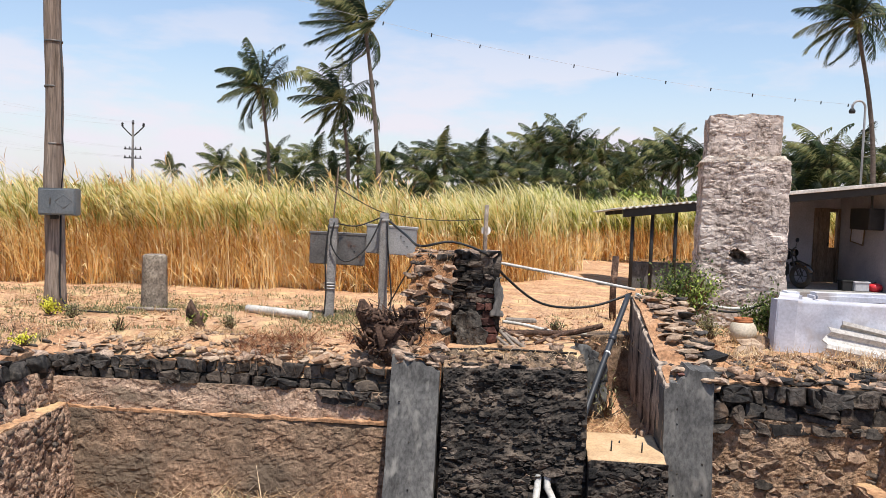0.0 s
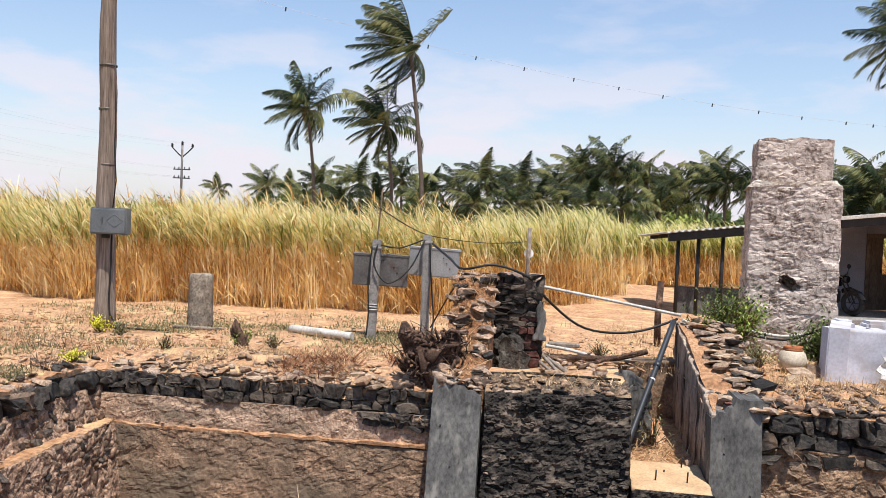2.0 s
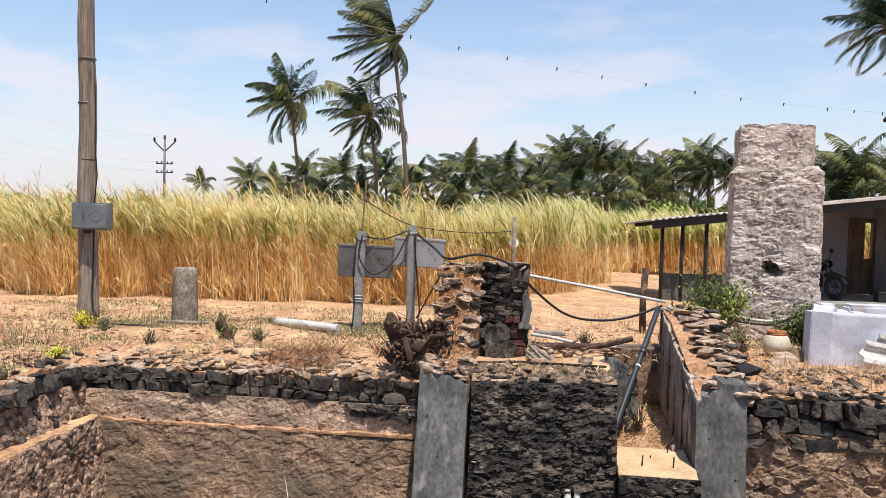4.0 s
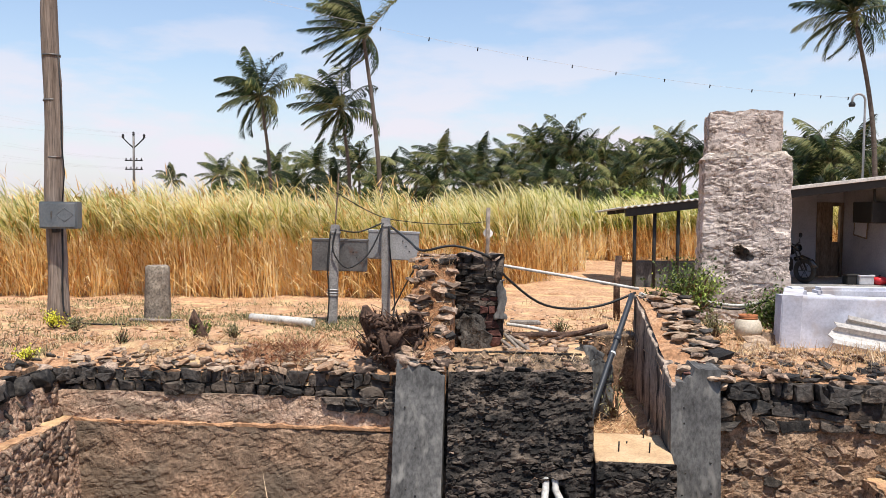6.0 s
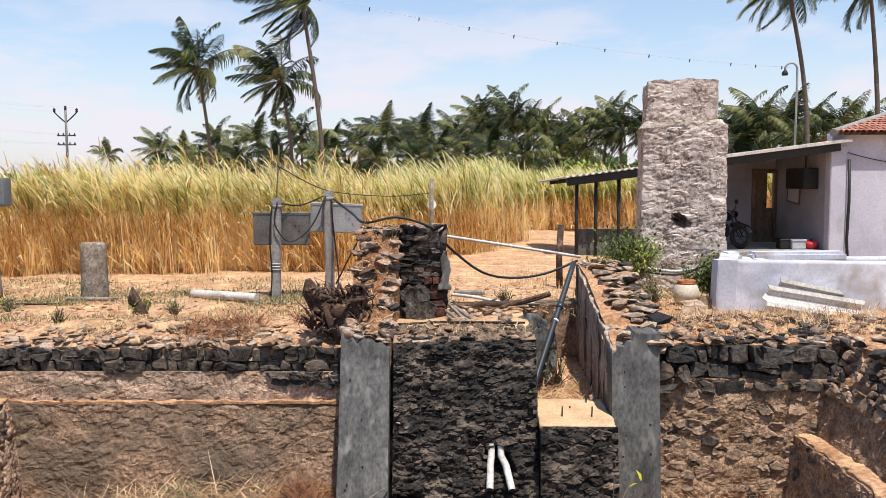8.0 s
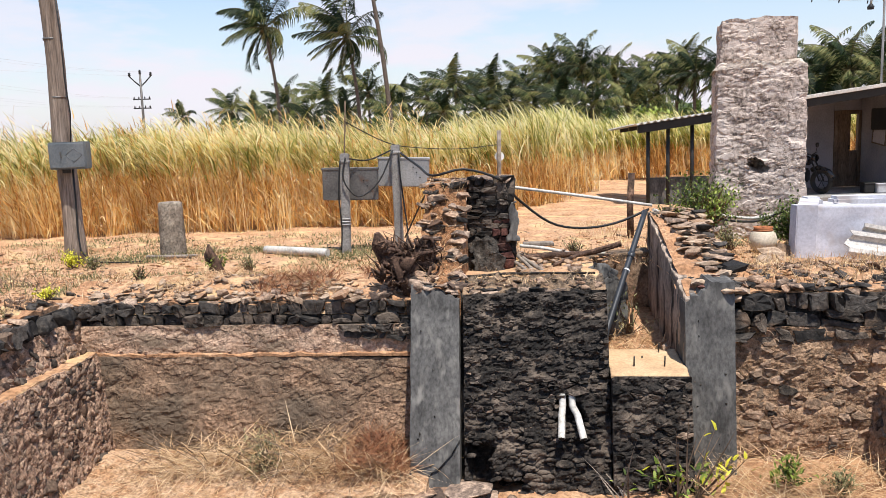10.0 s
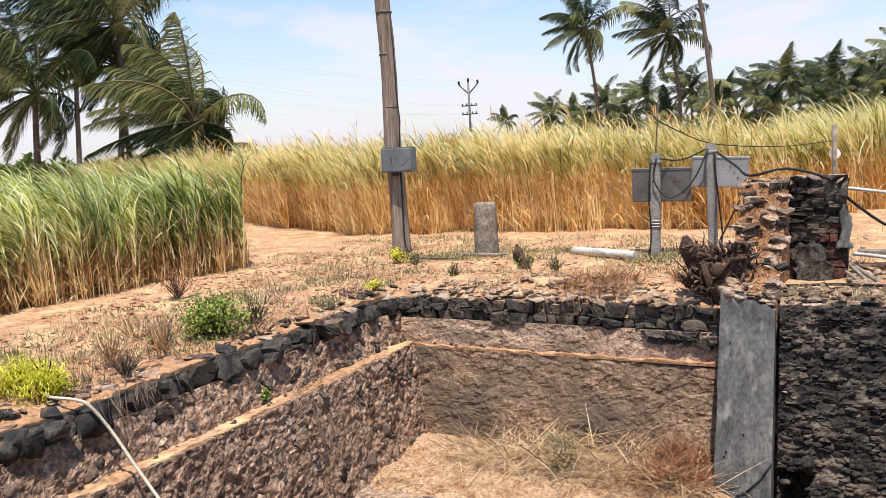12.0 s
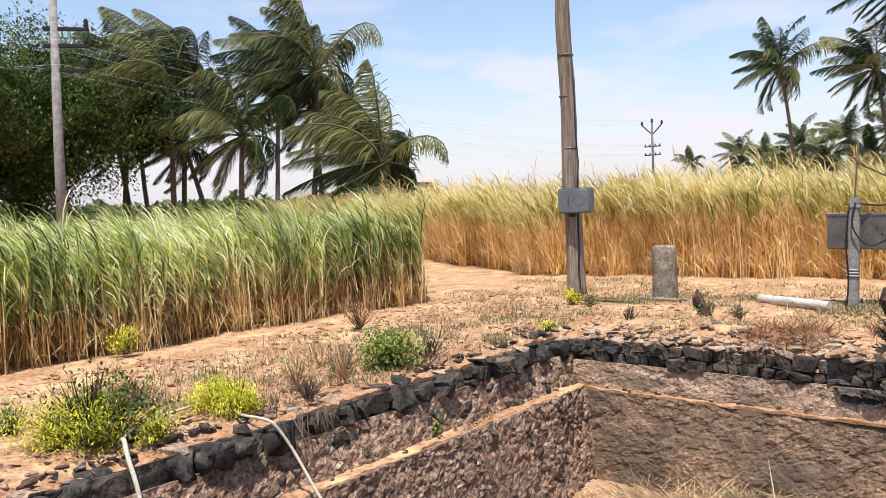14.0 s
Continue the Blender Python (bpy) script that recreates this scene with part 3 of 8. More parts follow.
# ---- leaves and stalks ----
def strips(base, az, th0, th1, length, width, wind=0.0, seg=4, wind_dir=(-0.82, -0.57, 0.0), twist=None):
    """Curved leaf strips: base (n, 3), az bearings, th0 and th1 lean from upright at foot and tip, in radians. Returns verts, faces."""
    n = len(base)
    s = np.linspace(0, 1, seg + 1)
    th = th0[:, None] + (th1 - th0)[:, None] * (s[None] ** 1.3)
    d = np.stack([np.cos(az)[:, None] * np.sin(th), np.sin(az)[:, None] * np.sin(th), np.cos(th)], 2)
    d = d + np.asarray(wind_dir)[None, None] * (np.asarray(wind).reshape(-1, 1, 1) * (s ** 1.2)[None, :, None])
    d /= np.linalg.norm(d, axis=2, keepdims=True)
    step = d[:, :-1] * (length / seg)[:, None, None]
    p = np.concatenate([base[:, None], base[:, None] + np.cumsum(step, 1)], 1)
    tw = az + np.pi / 2 if twist is None else twist
    side = np.stack([np.cos(tw), np.sin(tw), np.zeros(n)], 1)[:, None]
    w = (width[:, None] * (np.minimum(1, 0.55 + s * 2) * (1 - s ** 2.2) + 0.04)[None])[..., None] / 2
    v = np.stack([p - side * w, p + side * w], 2).reshape(-1, 3)
    a = (np.arange(n)[:, None] * (seg + 1) + np.arange(seg)[None]).ravel() * 2
    return v, np.stack([a, a + 1, a + 3, a + 2], 1)


def join(pieces):
    vs, fs, ix, o = [], [], [], 0
    for v, f, i in pieces:
        vs.append(v), fs.append(f + o), ix.append(np.full(len(f), i))
        o += len(v)
    return np.concatenate(vs), np.concatenate(fs), np.concatenate(ix)

# ---- ground: one sheet to the horizon, with the stepped tank and the sump cut out ----
TANK = (-4.64, 4.96, -7.3, 0.12)      # u0, u1, v0, v1
SUMP = (1.58, 2.36, 0.12, 2.5)


def spaced(fine0, fine1, step, far, must):
    c = list(np.arange(fine0, fine1 + 1e-6, step))
    x, g = fine1, step
    while x < far:
        g *= 1.22
        x += g
        c.append(x)
    x, g = fine0, step
    while x > -far:
        g *= 1.22
        x -= g
        c.append(x)
    c = [k for k in c if all(abs(k - q) > step * 0.45 for q in must)] + list(must)
    return sorted(c)


us, vs = spaced(-11.0, 9.0, 0.125, 2600, (TANK[0], SUMP[0], SUMP[1], TANK[1])), spaced(-9.5, 10.0, 0.125, 2600, (TANK[2], TANK[3], SUMP[3]))


def ground_z(u, v):
    """Height of the ground in the masonry's axes."""
    near = math.exp(-((u / 16) ** 2 + ((v - 1) / 16) ** 2))
    z = near * (0.05 * noise.noise(Vector((u * 0.55, v * 0.55, 0))) + 0.028 * noise.noise(Vector((u * 2.1, v * 2.1, 3))) + 0.014 * noise.noise(Vector((u * 6.3, v * 6.3, 5))))
    if v > TANK[3] - 0.01 and u > -4.6:      # crumbled bank behind the lip
        z += 0.10 * math.exp(-((v - 0.9) / 0.5) ** 2) * (0.6 + 0.5 * noise.noise(Vector((u * 1.3, 0, 9))))
        z -= 0.11 * max(0.0, 1 - (v - 0.1) / 0.55) * (v < 0.65)
    if u < TANK[0] - 2.0:      # wheel ruts beside the standing crop
        z -= 0.05 * near * (math.exp(-((u + 6.9 + 0.1 * v) / 0.22) ** 2) + math.exp(-((u + 5.9 + 0.1 * v) / 0.2) ** 2))
    if 0 < u < 1.7 and 0 < v < 0.75:
        z -= 0.14
    edge = min(abs(u - TANK[0]) if TANK[2] < v < TANK[3] else 9, abs(v - TANK[3]) if TANK[0] < u < TANK[1] else 9)
    if edge < 0.02:
        z -= 0.12
    if u < -4.3 and v < 0.3:
        z -= 0.05 * min(1.0, (0.3 - v) / 3.0)
    if v > 8.0 and u > 3:
        z -= min(0.22, 0.06 * (v - 8.0)) * min(1.0, (u - 3) / 3)
    return z


gv = np.array([(u, v, ground_z(u, v)) for v in vs for u in us])
iu, iv = np.array(us), np.array(vs)
cu, cv = (iu[:-1] + iu[1:]) / 2, (iv[:-1] + iv[1:]) / 2


def inside(r):
    return ((cu > r[0]) & (cu < r[1]))[None, :] & ((cv > r[2]) & (cv < r[3]))[:, None]


keep = ~(inside(TANK) | inside(SUMP))
jj, ii = np.nonzero(keep)
qa = jj * len(us) + ii
ground = tagged(part("ground", fast_mesh("ground", gv, np.stack([qa, qa + 1, qa + 1 + len(us), qa + len(us)], 1), SAND, smooth=True), m=PIT),
                "dry reddish sandy ground with sparse straw and pebbles", "ground", kind="structure")


# ---- the tank's walls ----
def wall_label(ob, label):
    return tagged(ob, label, "wall", kind="structure")


def flake(p, f, k):
    """1 on a flake of plaster, 0 where it has come off, with a steep edge."""
    return min(1.0, max(0.0, 0.5 + 10 * noise.fractal(Vector((p.x * f, p.y * f + k, p.z * f * 1.6)), 0.8, 2.2, 5)))


def plaster_h(p):
    w = p + 0.05 * noise.noise_vector(p * 4)
    bare = 1 - flake(p + Vector((9, 0, 0)), 1.1, 21)
    return 0.006 * bare * min(1.0, 2.5 * cells(Vector((w.x * 0.8, w.y, w.z)), 0.22, 1.0)) + 0.008 * flake(p, 1.6, 3) + 0.008 * flake(p, 4.1, 8) + 0.018 * rub(p, 2.2) + 0.007 * rub(p, 7) + 0.004 * rub(p, 19) - 0.010


def cobble_h(p):
    return 0.040 + 0.026 * rub(p, 2.5) + 0.026 * rub(p, 9) + 0.010 * rub(p, 26, 2)


def recess(p, u0, u1, z0, z1):
    """1 inside a ragged hole, 0 outside."""
    w = p + 0.09 * noise.noise_vector(p * 5) + 0.03 * noise.noise_vector(p * 17)
    return max(0.0, min(1.0, min(w.x - u0, u1 - w.x, w.z - z0, z1 - w.z) / 0.03))


def holes(p):
    return max(recess(p, 0.10, 0.40, -2.2, -1.47), recess(p, 0.30, 0.66, -2.2, -1.86), 0.6 * recess(p, 1.02, 1.30, -1.28, -1.03), 0.7 * recess(p, 1.20, 1.31, -1.30, -1.02))


def flake_h(p):
    return -0.27 * holes(p) + 0.045 + 0.03 * rub(p, 3) + 0.03 * rub(Vector((p.x, p.y, p.z * 2.0)), 8) + 0.02 * flake(p, 7, 4)


def ragged(k, *q):
    """plane() with a torn outline."""
    flat = plane(*q)

    def at(a, b):
        p, out = flat(a, b)
        n = noise.noise_vector(p * 7) + 0.5 * noise.noise_vector(p * 19)
        return p + (n - out * n.dot(out)) * k, out
    return at


def plane(a, b, c, d):
    """at() for relief(): bottom left, bottom right, top left, top right; the front faces the side from which left is left."""
    a, b, c, d = Vector(a), Vector(b), Vector(c), Vector(d)
    out = (b - a).cross(c - a).normalized()
    return lambda s, t: ((a.lerp(b, s)).lerp(c.lerp(d, s), t), out)


wall_north = wall_label(part("wall_north", relief("wall_north", plane((-4.3, -0.20, -2.3), (-0.3, -0.20, -2.3), (-4.3, -0.06, -0.65), (-0.3, -0.02, -0.69)), 300, 120, PLASTER_BROWN, plaster_h, 0.5, False), m=PIT),
                        "tank wall of earth-plastered rubble with a narrow ledge")
part("upper_band", relief("upper_band", plane((-4.5, 0.0, -0.75), (-0.3, 0.02, -0.75), (-4.5, 0.05, -0.325), (-0.3, 0.06, -0.335)), 260, 34, PLASTER_PALE, plaster_h, 0.3, False), wall_north)
wall_west = wall_label(part("wall_west", relief("wall_west", plane((-3.90, -7.4, -2.6), (-3.90, -0.1, -2.6), (-4.15, -7.4, -0.62), (-4.15, -0.05, -0.62)), 360, 100, MORTAR_WEST, cobble_h, 0.5, False), m=PIT),
                       "tank wall of mortared brown rubble with a sandy ledge")
part("upper_band", relief("upper_band", plane((-4.31, -7.4, -0.75), (-4.31, 0.1, -0.75), (-4.44, -7.4, -0.26), (-4.44, 0.1, -0.26)), 340, 26, MORTAR_WEST, cobble_h, 0.3, False), wall_west)
part("footing", relief("footing", plane((-3.70, -7.4, -4.6), (-3.70, 0.0, -4.6), (-3.95, -7.4, -2.55), (-3.95, 0.0, -2.55)), 60, 20, BLACK_RUBBLE, cobble_h, 0.7, False), wall_west, "dark rock footing")

wall_east = wall_label(part("wall_east", relief("wall_east", plane((4.54, 0.2, -1.15), (4.54, -7.4, -1.15), (4.72, 0.2, -0.52), (4.72, -7.4, -0.52)), 220, 34, EARTH_WALL, plaster_h, 0.5, False), m=PIT),
                       "crumbling earth-mortared tank wall beside the sandy step")
part("footing", relief("footing", plane((4.0, 0.2, -4.6), (4.0, -7.4, -4.6), (4.22, 0.2, -2.55), (4.22, -7.4, -2.55)), 60, 20, BLACK_RUBBLE, cobble_h, 0.7, False), wall_east, "dark rock footing")
part("crumbled_bank", relief("crumbled_bank", plane((4.70, 0.3, -0.58), (4.70, -7.4, -0.58), (5.0, 0.3, 0.02), (5.0, -7.4, 0.02)), 170, 20, SOIL, lambda p: 0.05 * rub(p, 2.5) + 0.04 * rub(p, 8), 0.4, False), wall_east, "crumbled earth bank with stones")
part("step", relief("step", plane((4.20, 0.1, -2.6), (4.20, -7.4, -2.6), (4.40, 0.1, -1.02), (4.40, -7.4, -1.02)), 240, 50, EARTH_WALL, cobble_h, 0.45, False), wall_east)
wall_north_2 = wall_label(part("wall_north_2", relief("wall_north_2", plane((2.75, -0.02, -2.4), (5.1, -0.0, -2.4), (2.75, 0.07, -0.40), (5.1, 0.07, -0.42)), 130, 110, EARTH_WALL, lambda p: plaster_h(p) + 0.035 + 0.02 * rub(p, 4), 0.4, False), m=PIT),
                          "earth-mortared rubble wall under dark dry-laid stones")
wall_south = wall_label(part("wall_south", relief("wall_south", plane((4.5, -7.3, -4.6), (-4.5, -7.3, -4.6), (4.5, -7.3, -0.02), (-4.5, -7.3, -0.02)), 60, 30, MORTAR_WEST, plaster_h, 0.3), m=PIT),
                        "near tank wall of plain mortared rubble")
# sandy treads on the ledges
for nm, par, lo, hi in (("ledge_tread", wall_north, (-4.3, -0.045, -0.70), (-0.35, 0.13, -0.638)), ("ledge_tread", wall_west, (-4.46, -7.3, -0.70), (-4.13, 0.0, -0.615)), ("ledge_tread", wall_east, (4.38, -7.3, -1.05), (4.62, 0.06, -1.0))):
    nx, ny = (160, 6) if hi[0] - lo[0] > 2 else (6, 160)
    a, b, c, d = (lo[0], lo[1], hi[2]), (hi[0], lo[1], hi[2]), (lo[0], hi[1], hi[2]), (hi[0], hi[1], hi[2])
    part(nm, relief(nm, ragged(0.022 if nx > ny else 0.055, a, b, c, d), nx, ny, SOIL if nx > ny else SAND, lambda p: 0.022 * rub(p, 3) + 0.012 * rub(p, 11), 0.03), par, "sandy ledge tread")

# fitted rubble on the walls
west_pick = shares((BANK_STONE, 4), (STONE_BROWN, 3), (SOOT_BROWN, 1.6), (STONE_PALE, 1.0))
rubble(wall_west, plane((-3.90, -7.4, -2.6), (-3.90, -0.1, -2.6), (-4.15, -7.4, -0.62), (-4.15, -0.05, -0.62)), 7.3, 2.0, (0.05, 0.23), west_pick, 0.002, (0.016, 0.050), 1.3, lambda s, t: s > 0.2 and t > 0.08, lambda s, t: 0.6 < s < 0.76 and t > 0.6, 3, "mortared brown rubble of many sizes", 0.42)
rubble(wall_west, plane((-4.31, -7.4, -0.75), (-4.31, 0.1, -0.75), (-4.44, -7.4, -0.26), (-4.44, 0.1, -0.26)), 7.5, 0.49, (0.07, 0.26), west_pick, 0.004, (0.022, 0.052), 1.4, lambda s, t: s > 0.15 and t > 0.15 and noise.noise(Vector((s * 22, t * 3, 8))) > -0.25, lambda s, t: 0.45 < s < 0.8, 5, tip=0.38)
rubble(wall_east, plane((4.70, 0.3, -0.58), (4.70, -7.4, -0.58), (5.0, 0.3, 0.02), (5.0, -7.4, 0.02)), 7.6, 0.67, (0.08, 0.26), shares((LUMP, 5), (BASALT, 3), (BANK_STONE, 2)), 0.010, (0.02, 0.08), 1.5, lambda s, t: s < 0.55 and noise.noise(Vector((s * 9, t * 4, 2))) > -0.3, lambda s, t: s < 0.25, 6)
rubble(wall_east, plane((4.20, 0.1, -2.6), (4.20, -7.4, -2.6), (4.40, 0.1, -1.02), (4.40, -7.4, -1.02)), 7.5, 1.6, (0.10, 0.30), shares((LUMP, 4), (SOOT_BROWN, 3), (BANK_STONE, 2)), 0.008, (0.025, 0.06), 1.4, lambda s, t: s < 0.5 and t > 0.2 and noise.noise(Vector((s * 9, t * 4, 7))) > -0.3, lambda s, t: s < 0.22, 7)
rubble(wall_north_2, plane((2.75, -0.02, -2.4), (4.65, -0.0, -2.4), (2.75, 0.07, -0.40), (4.65, 0.07, -0.42)), 1.9, 2.0, (0.10, 0.30), shares((LUMP, 6), (BANK_STONE, 2), (SOOT_BROWN, 1.4)), 0.006, (0.022, 0.055), 1.6, lambda s, t: 0.2 < t < 0.97 and s > 0.04 and noise.noise(Vector((s * 7, t * 9, 4))) > -0.25, None, 8, tip=0.3)

# dark dry-laid courses on the lips
lip_pick = shares((BASALT, 6), (SOOT_BROWN, 3))
for par, q, wide, high, size, asp, sd in ((wall_north, ((-4.45, 0.085, -0.335), (-0.48, 0.10, -0.345), (-4.45, 0.10, -0.085), (-0.48, 0.11, -0.075)), 3.97, 0.26, (0.12, 0.26), 1.9, 12),
                                         (wall_north, ((-1.3, 0.03, -0.47), (-0.48, 0.02, -0.52), (-1.35, 0.05, -0.33), (-0.48, 0.04, -0.33)), 0.84, 0.18, (0.10, 0.24), 1.7, 13),
                                         (wall_north_2, ((2.74, 0.02, -0.56), (4.80, 0.02, -0.56), (2.74, 0.08, -0.06), (4.80, 0.08, -0.06)), 2.06, 0.50, (0.14, 0.40), 1.75, 14),
                                         (wall_west, ((-4.42, -7.4, -0.29), (-4.42, 0.1, -0.27), (-4.46, -7.4, -0.09), (-4.46, 0.1, -0.08)), 7.5, 0.20, (0.10, 0.36), 1.7, 15)):
    part("lip", relief("lip", plane(*q), int(wide * 30), 12, BLACK_RUBBLE, lambda p: 0.02 * rub(p, 6) - 0.04, 0.3, False), par, "dark packed joints of the lip")
    if par is wall_west:
        coursed(par, ragged(0.075, *q), wide, high, 1, (0.09, 0.36), shares((BASALT, 6), (SOOT_BROWN, 2.5), (STONE_BROWN, 0.5)), 0.010, (-0.02, 0.15), lambda s, t: noise.noise(Vector((s * 23, 0, 5))) > -0.36, lambda s, t: 0.45 < s < 0.85, sd, "dark broken blocks of the lip", 0.45)
        continue
    coursed(par, ragged(0.03, *q), wide, high, 3 if high > 0.4 else 2, (0.10, 0.42) if high > 0.4 else (0.07, 0.30),
            lip_pick, 0.014 if high > 0.4 else 0.009, (-0.02, 0.12 if high > 0.4 else 0.08), None, None, sd, "dark dry-laid lip stones", 0.22)

# packed earth behind the lip stones
for par, q in ((wall_north, ((-4.7, 0.13, -0.11), (-0.3, 0.13, -0.10), (-4.7, 0.80, 0.05), (-0.3, 0.80, 0.06))), (wall_north_2, ((2.7, 0.14, -0.05), (4.9, 0.14, -0.05), (2.7, 0.8, 0.06), (4.9, 0.8, 0.06))),
               (wall_west, ((-5.2, -7.4, -0.05), (-4.54, -7.4, -0.10), (-5.2, 0.3, 0.0), (-4.54, 0.3, -0.06))), (wall_east, ((4.93, -7.4, -0.03), (5.5, -7.4, 0.02), (4.93, 0.3, -0.03), (5.5, 0.3, 0.02)))):
    wide = q[1][0] - q[0][0] > 2
    part("earth_fill", relief("earth_fill", plane(*q), 150 if wide else 12, 22 if wide else 170, SOIL, lambda p: 0.05 * rub(p, 2.5) + 0.022 * rub(p, 8), 0.35), par, "packed reddish earth")

# floors: an earth shelf with a ragged rock edge, and the deep part beyond it
def shelf_h(p):
    return 0.05 * rub(p, 1.6) + 0.03 * rub(p, 5) + 0.015 * rub(p, 14) + max(0, -1.3 - p.y) * -0.25


floor_m = part("floor", relief("floor", plane((-4.1, -1.82, -1.80), (-0.3, -1.0, -1.80), (-4.1, 0.1, -1.72), (-0.3, 0.1, -1.72)), 150, 76, SHELF, shelf_h, 0.35), m=PIT)
tagged(floor_m, "sandy earth shelf strewn with straw in the tank", "floor", kind="structure")
floor_2 = tagged(part("floor_2", relief("floor_2", plane((-0.3, -1.25, -2.02), (4.5, -1.9, -1.86), (-0.3, 0.1, -1.98), (4.5, 0.1, -1.78)), 90, 40, SOIL, shelf_h, 0.4), m=PIT), "earth shelf under dry stalks below the pipes", "floor", kind="structure")
floor_3 = tagged(part("floor_3", relief("floor_3", plane((-4.6, -7.5, -4.4), (4.6, -7.5, -4.4), (-4.6, 0.0, -4.4), (4.6, 0.0, -4.4)), 40, 40, SOIL, lambda p: 0.1 * rub(p, 1), 0.3), m=PIT), "earth bottom of the deep tank", "floor", kind="structure")
rock_face = wall_label(part("rock_face", relief("rock_face", plane((-4.1, -1.9, -4.5), (4.5, -1.4, -4.5), (-4.1, -1.72, -1.96), (4.5, -1.2, -2.06)), 150, 60, BLACK_RUBBLE, lambda p: 0.10 * cells(Vector((p.x * 0.5, p.y, p.z * 3)), 0.4, 2) + 0.12 * rub(Vector((p.x, p.y, p.z * 3)), 1.5), 0.3), m=PIT), "dark layered rock face under the shelf")
edge_rng = random.Random(21)
for k in range(9):      # ragged rock layers at the shelf's edge
    u = -4.0
    while u < 0.15:
        w = edge_rng.uniform(0.12, 0.5)
        v = float(np.interp(u + w / 2, [-4.0, -2.9, -1.95, -0.83, 0.2], [-1.74, -1.64, -1.46, -1.10, -0.90]))
        lay(rock_face, edge_rng.choice((BANKS, BANKS, BROWNS) if k < 2 else (BROWNS, BASALTS, BASALTS)), (u + w / 2, v + 0.08 + edge_rng.uniform(-0.10, 0.10) + 0.012 * k, -1.855 - 0.045 * k + edge_rng.uniform(-0.012, 0.012)),
            (w * 1.1, edge_rng.uniform(0.30, 0.5), edge_rng.uniform(0.03, 0.06)), (edge_rng.uniform(-5, 5), edge_rng.uniform(-3, 3), 17 + edge_rng.uniform(-8, 8)), "rock_layer")
        u += w * edge_rng.uniform(0.8, 1.1)

# pump pit front: two cement-faced buttresses, the soot-black wall between them, the pier with its slab
def butt_h(p):
    return 0.008 * rub(p, 2) + 0.003 * rub(p, 12)


def buttress(name, u0, u1, vb, vt, zt, notch, label):
    me = bpy.data.meshes.new(name)
    n = 14
    front, z0 = [], -2.1
    prof = [zt + notch(i / n) for i in range(n + 1)]
    verts, faces = [], []
    rows = 40
    for j in range(rows + 1):
        for i in range(n + 1):
            t = j / rows
            z = z0 + (prof[i] - z0) * t
            v = vb + (vt - vb) * (z + 1.8) / (zt + 1.8)
            u = u0 + (u1 - u0) * i / n + 0.012 * noise.noise(Vector((z * 2.5, i, 4))) * (i in (0, n))
            p = Vector((u, v, z))
            verts.append(p + Vector((0, -1, 0)) * butt_h(p * 1.0))
    N = len(verts)
    for j in range(rows):
        for i in range(n):
            a = j * (n + 1) + i
            faces.append((a, a + 1, a + n + 2, a + n + 1))
    rim = [i for i in range(n + 1)] + [(j + 1) * (n + 1) - 1 for j in range(1, rows + 1)] + [rows * (n + 1) + i for i in range(n - 1, -1, -1)] + [j * (n + 1) for j in range(rows - 1, 0, -1)]
    for r in rim:
        q = verts[r].copy()
        q.y = 0.30
        verts.append(q)
    k = len(rim)
    for i in range(k):
        faces.append((rim[(i + 1) % k], rim[i], N + i, N + (i + 1) % k))
    faces.append(tuple(range(N, N + k))[::-1])
    me.from_pydata(verts, [], faces)
    me.materials.append(GREY_PLASTER)
    ob = thing(name, label, "buttress", PIT)
    part("body", me, ob)
    return ob


def notch_1(s):
    return -0.16 * max(0.0, (s - 0.25) / 0.75) - 0.03 * noise.noise(Vector((s * 9, 1, 2)))


def notch_2(s):
    return -0.15 * max(0.0, 1 - s / 0.5) + 0.05 * (s > 0.45) - 0.04 * noise.noise(Vector((s * 9, 6, 2)))


buttress_1 = buttress("buttress", -0.50, 0.02, -0.70, -0.06, 0.12, notch_1, "battered grey cement-plastered buttress, cracked at its foot")
buttress_2 = buttress("buttress", 2.36, 2.86, -0.34, -0.14, 0.06, notch_2, "grey cement-plastered buttress with a broken top")
chip_rng = random.Random(8)
for ob, u0, u1, slope, foot in ((buttress_1, -0.45, -0.03, 0.333, -0.712), (buttress_2, 2.42, 2.80, 0.108, -0.345)):      # small pits in the plaster
    for k in range(9):
        z = chip_rng.uniform(-1.7, -0.2)
        s = chip_rng.uniform(0.006, 0.02)
        lay(ob, SOOTS, (chip_rng.uniform(u0, u1), foot + slope * (z + 1.8), z), (s * 1.4, 0.012, s), (0, chip_rng.uniform(0, 90), 0), "pit")
crack = [(-0.40, -1.86), (-0.28, -1.74), (-0.20, -1.70), (-0.06, -1.55), (0.02, -1.42)]
for (ua, za), (ub, zb) in zip(crack, crack[1:]):
    fa, fb = [-0.715 + 0.333 * (z + 1.8) for z in (za, zb)]
    part("crack", tube("crack", [(ua, fa, za), (ub, fb, zb)], 0.007, CABLE, 4), buttress_1, "dark crack")
pump_wall = wall_label(part("pump_wall", relief("pump_wall", plane((0.065, -0.72, -2.3), (1.56, -0.74, -2.3), (0.065, -0.06, 0.0), (1.58, 0.02, 0.02)), 90, 130, BLACK_RUBBLE, flake_h, 0.35, False), m=PIT), "soot-black rubble wall of flaky stones with a worn cement top")
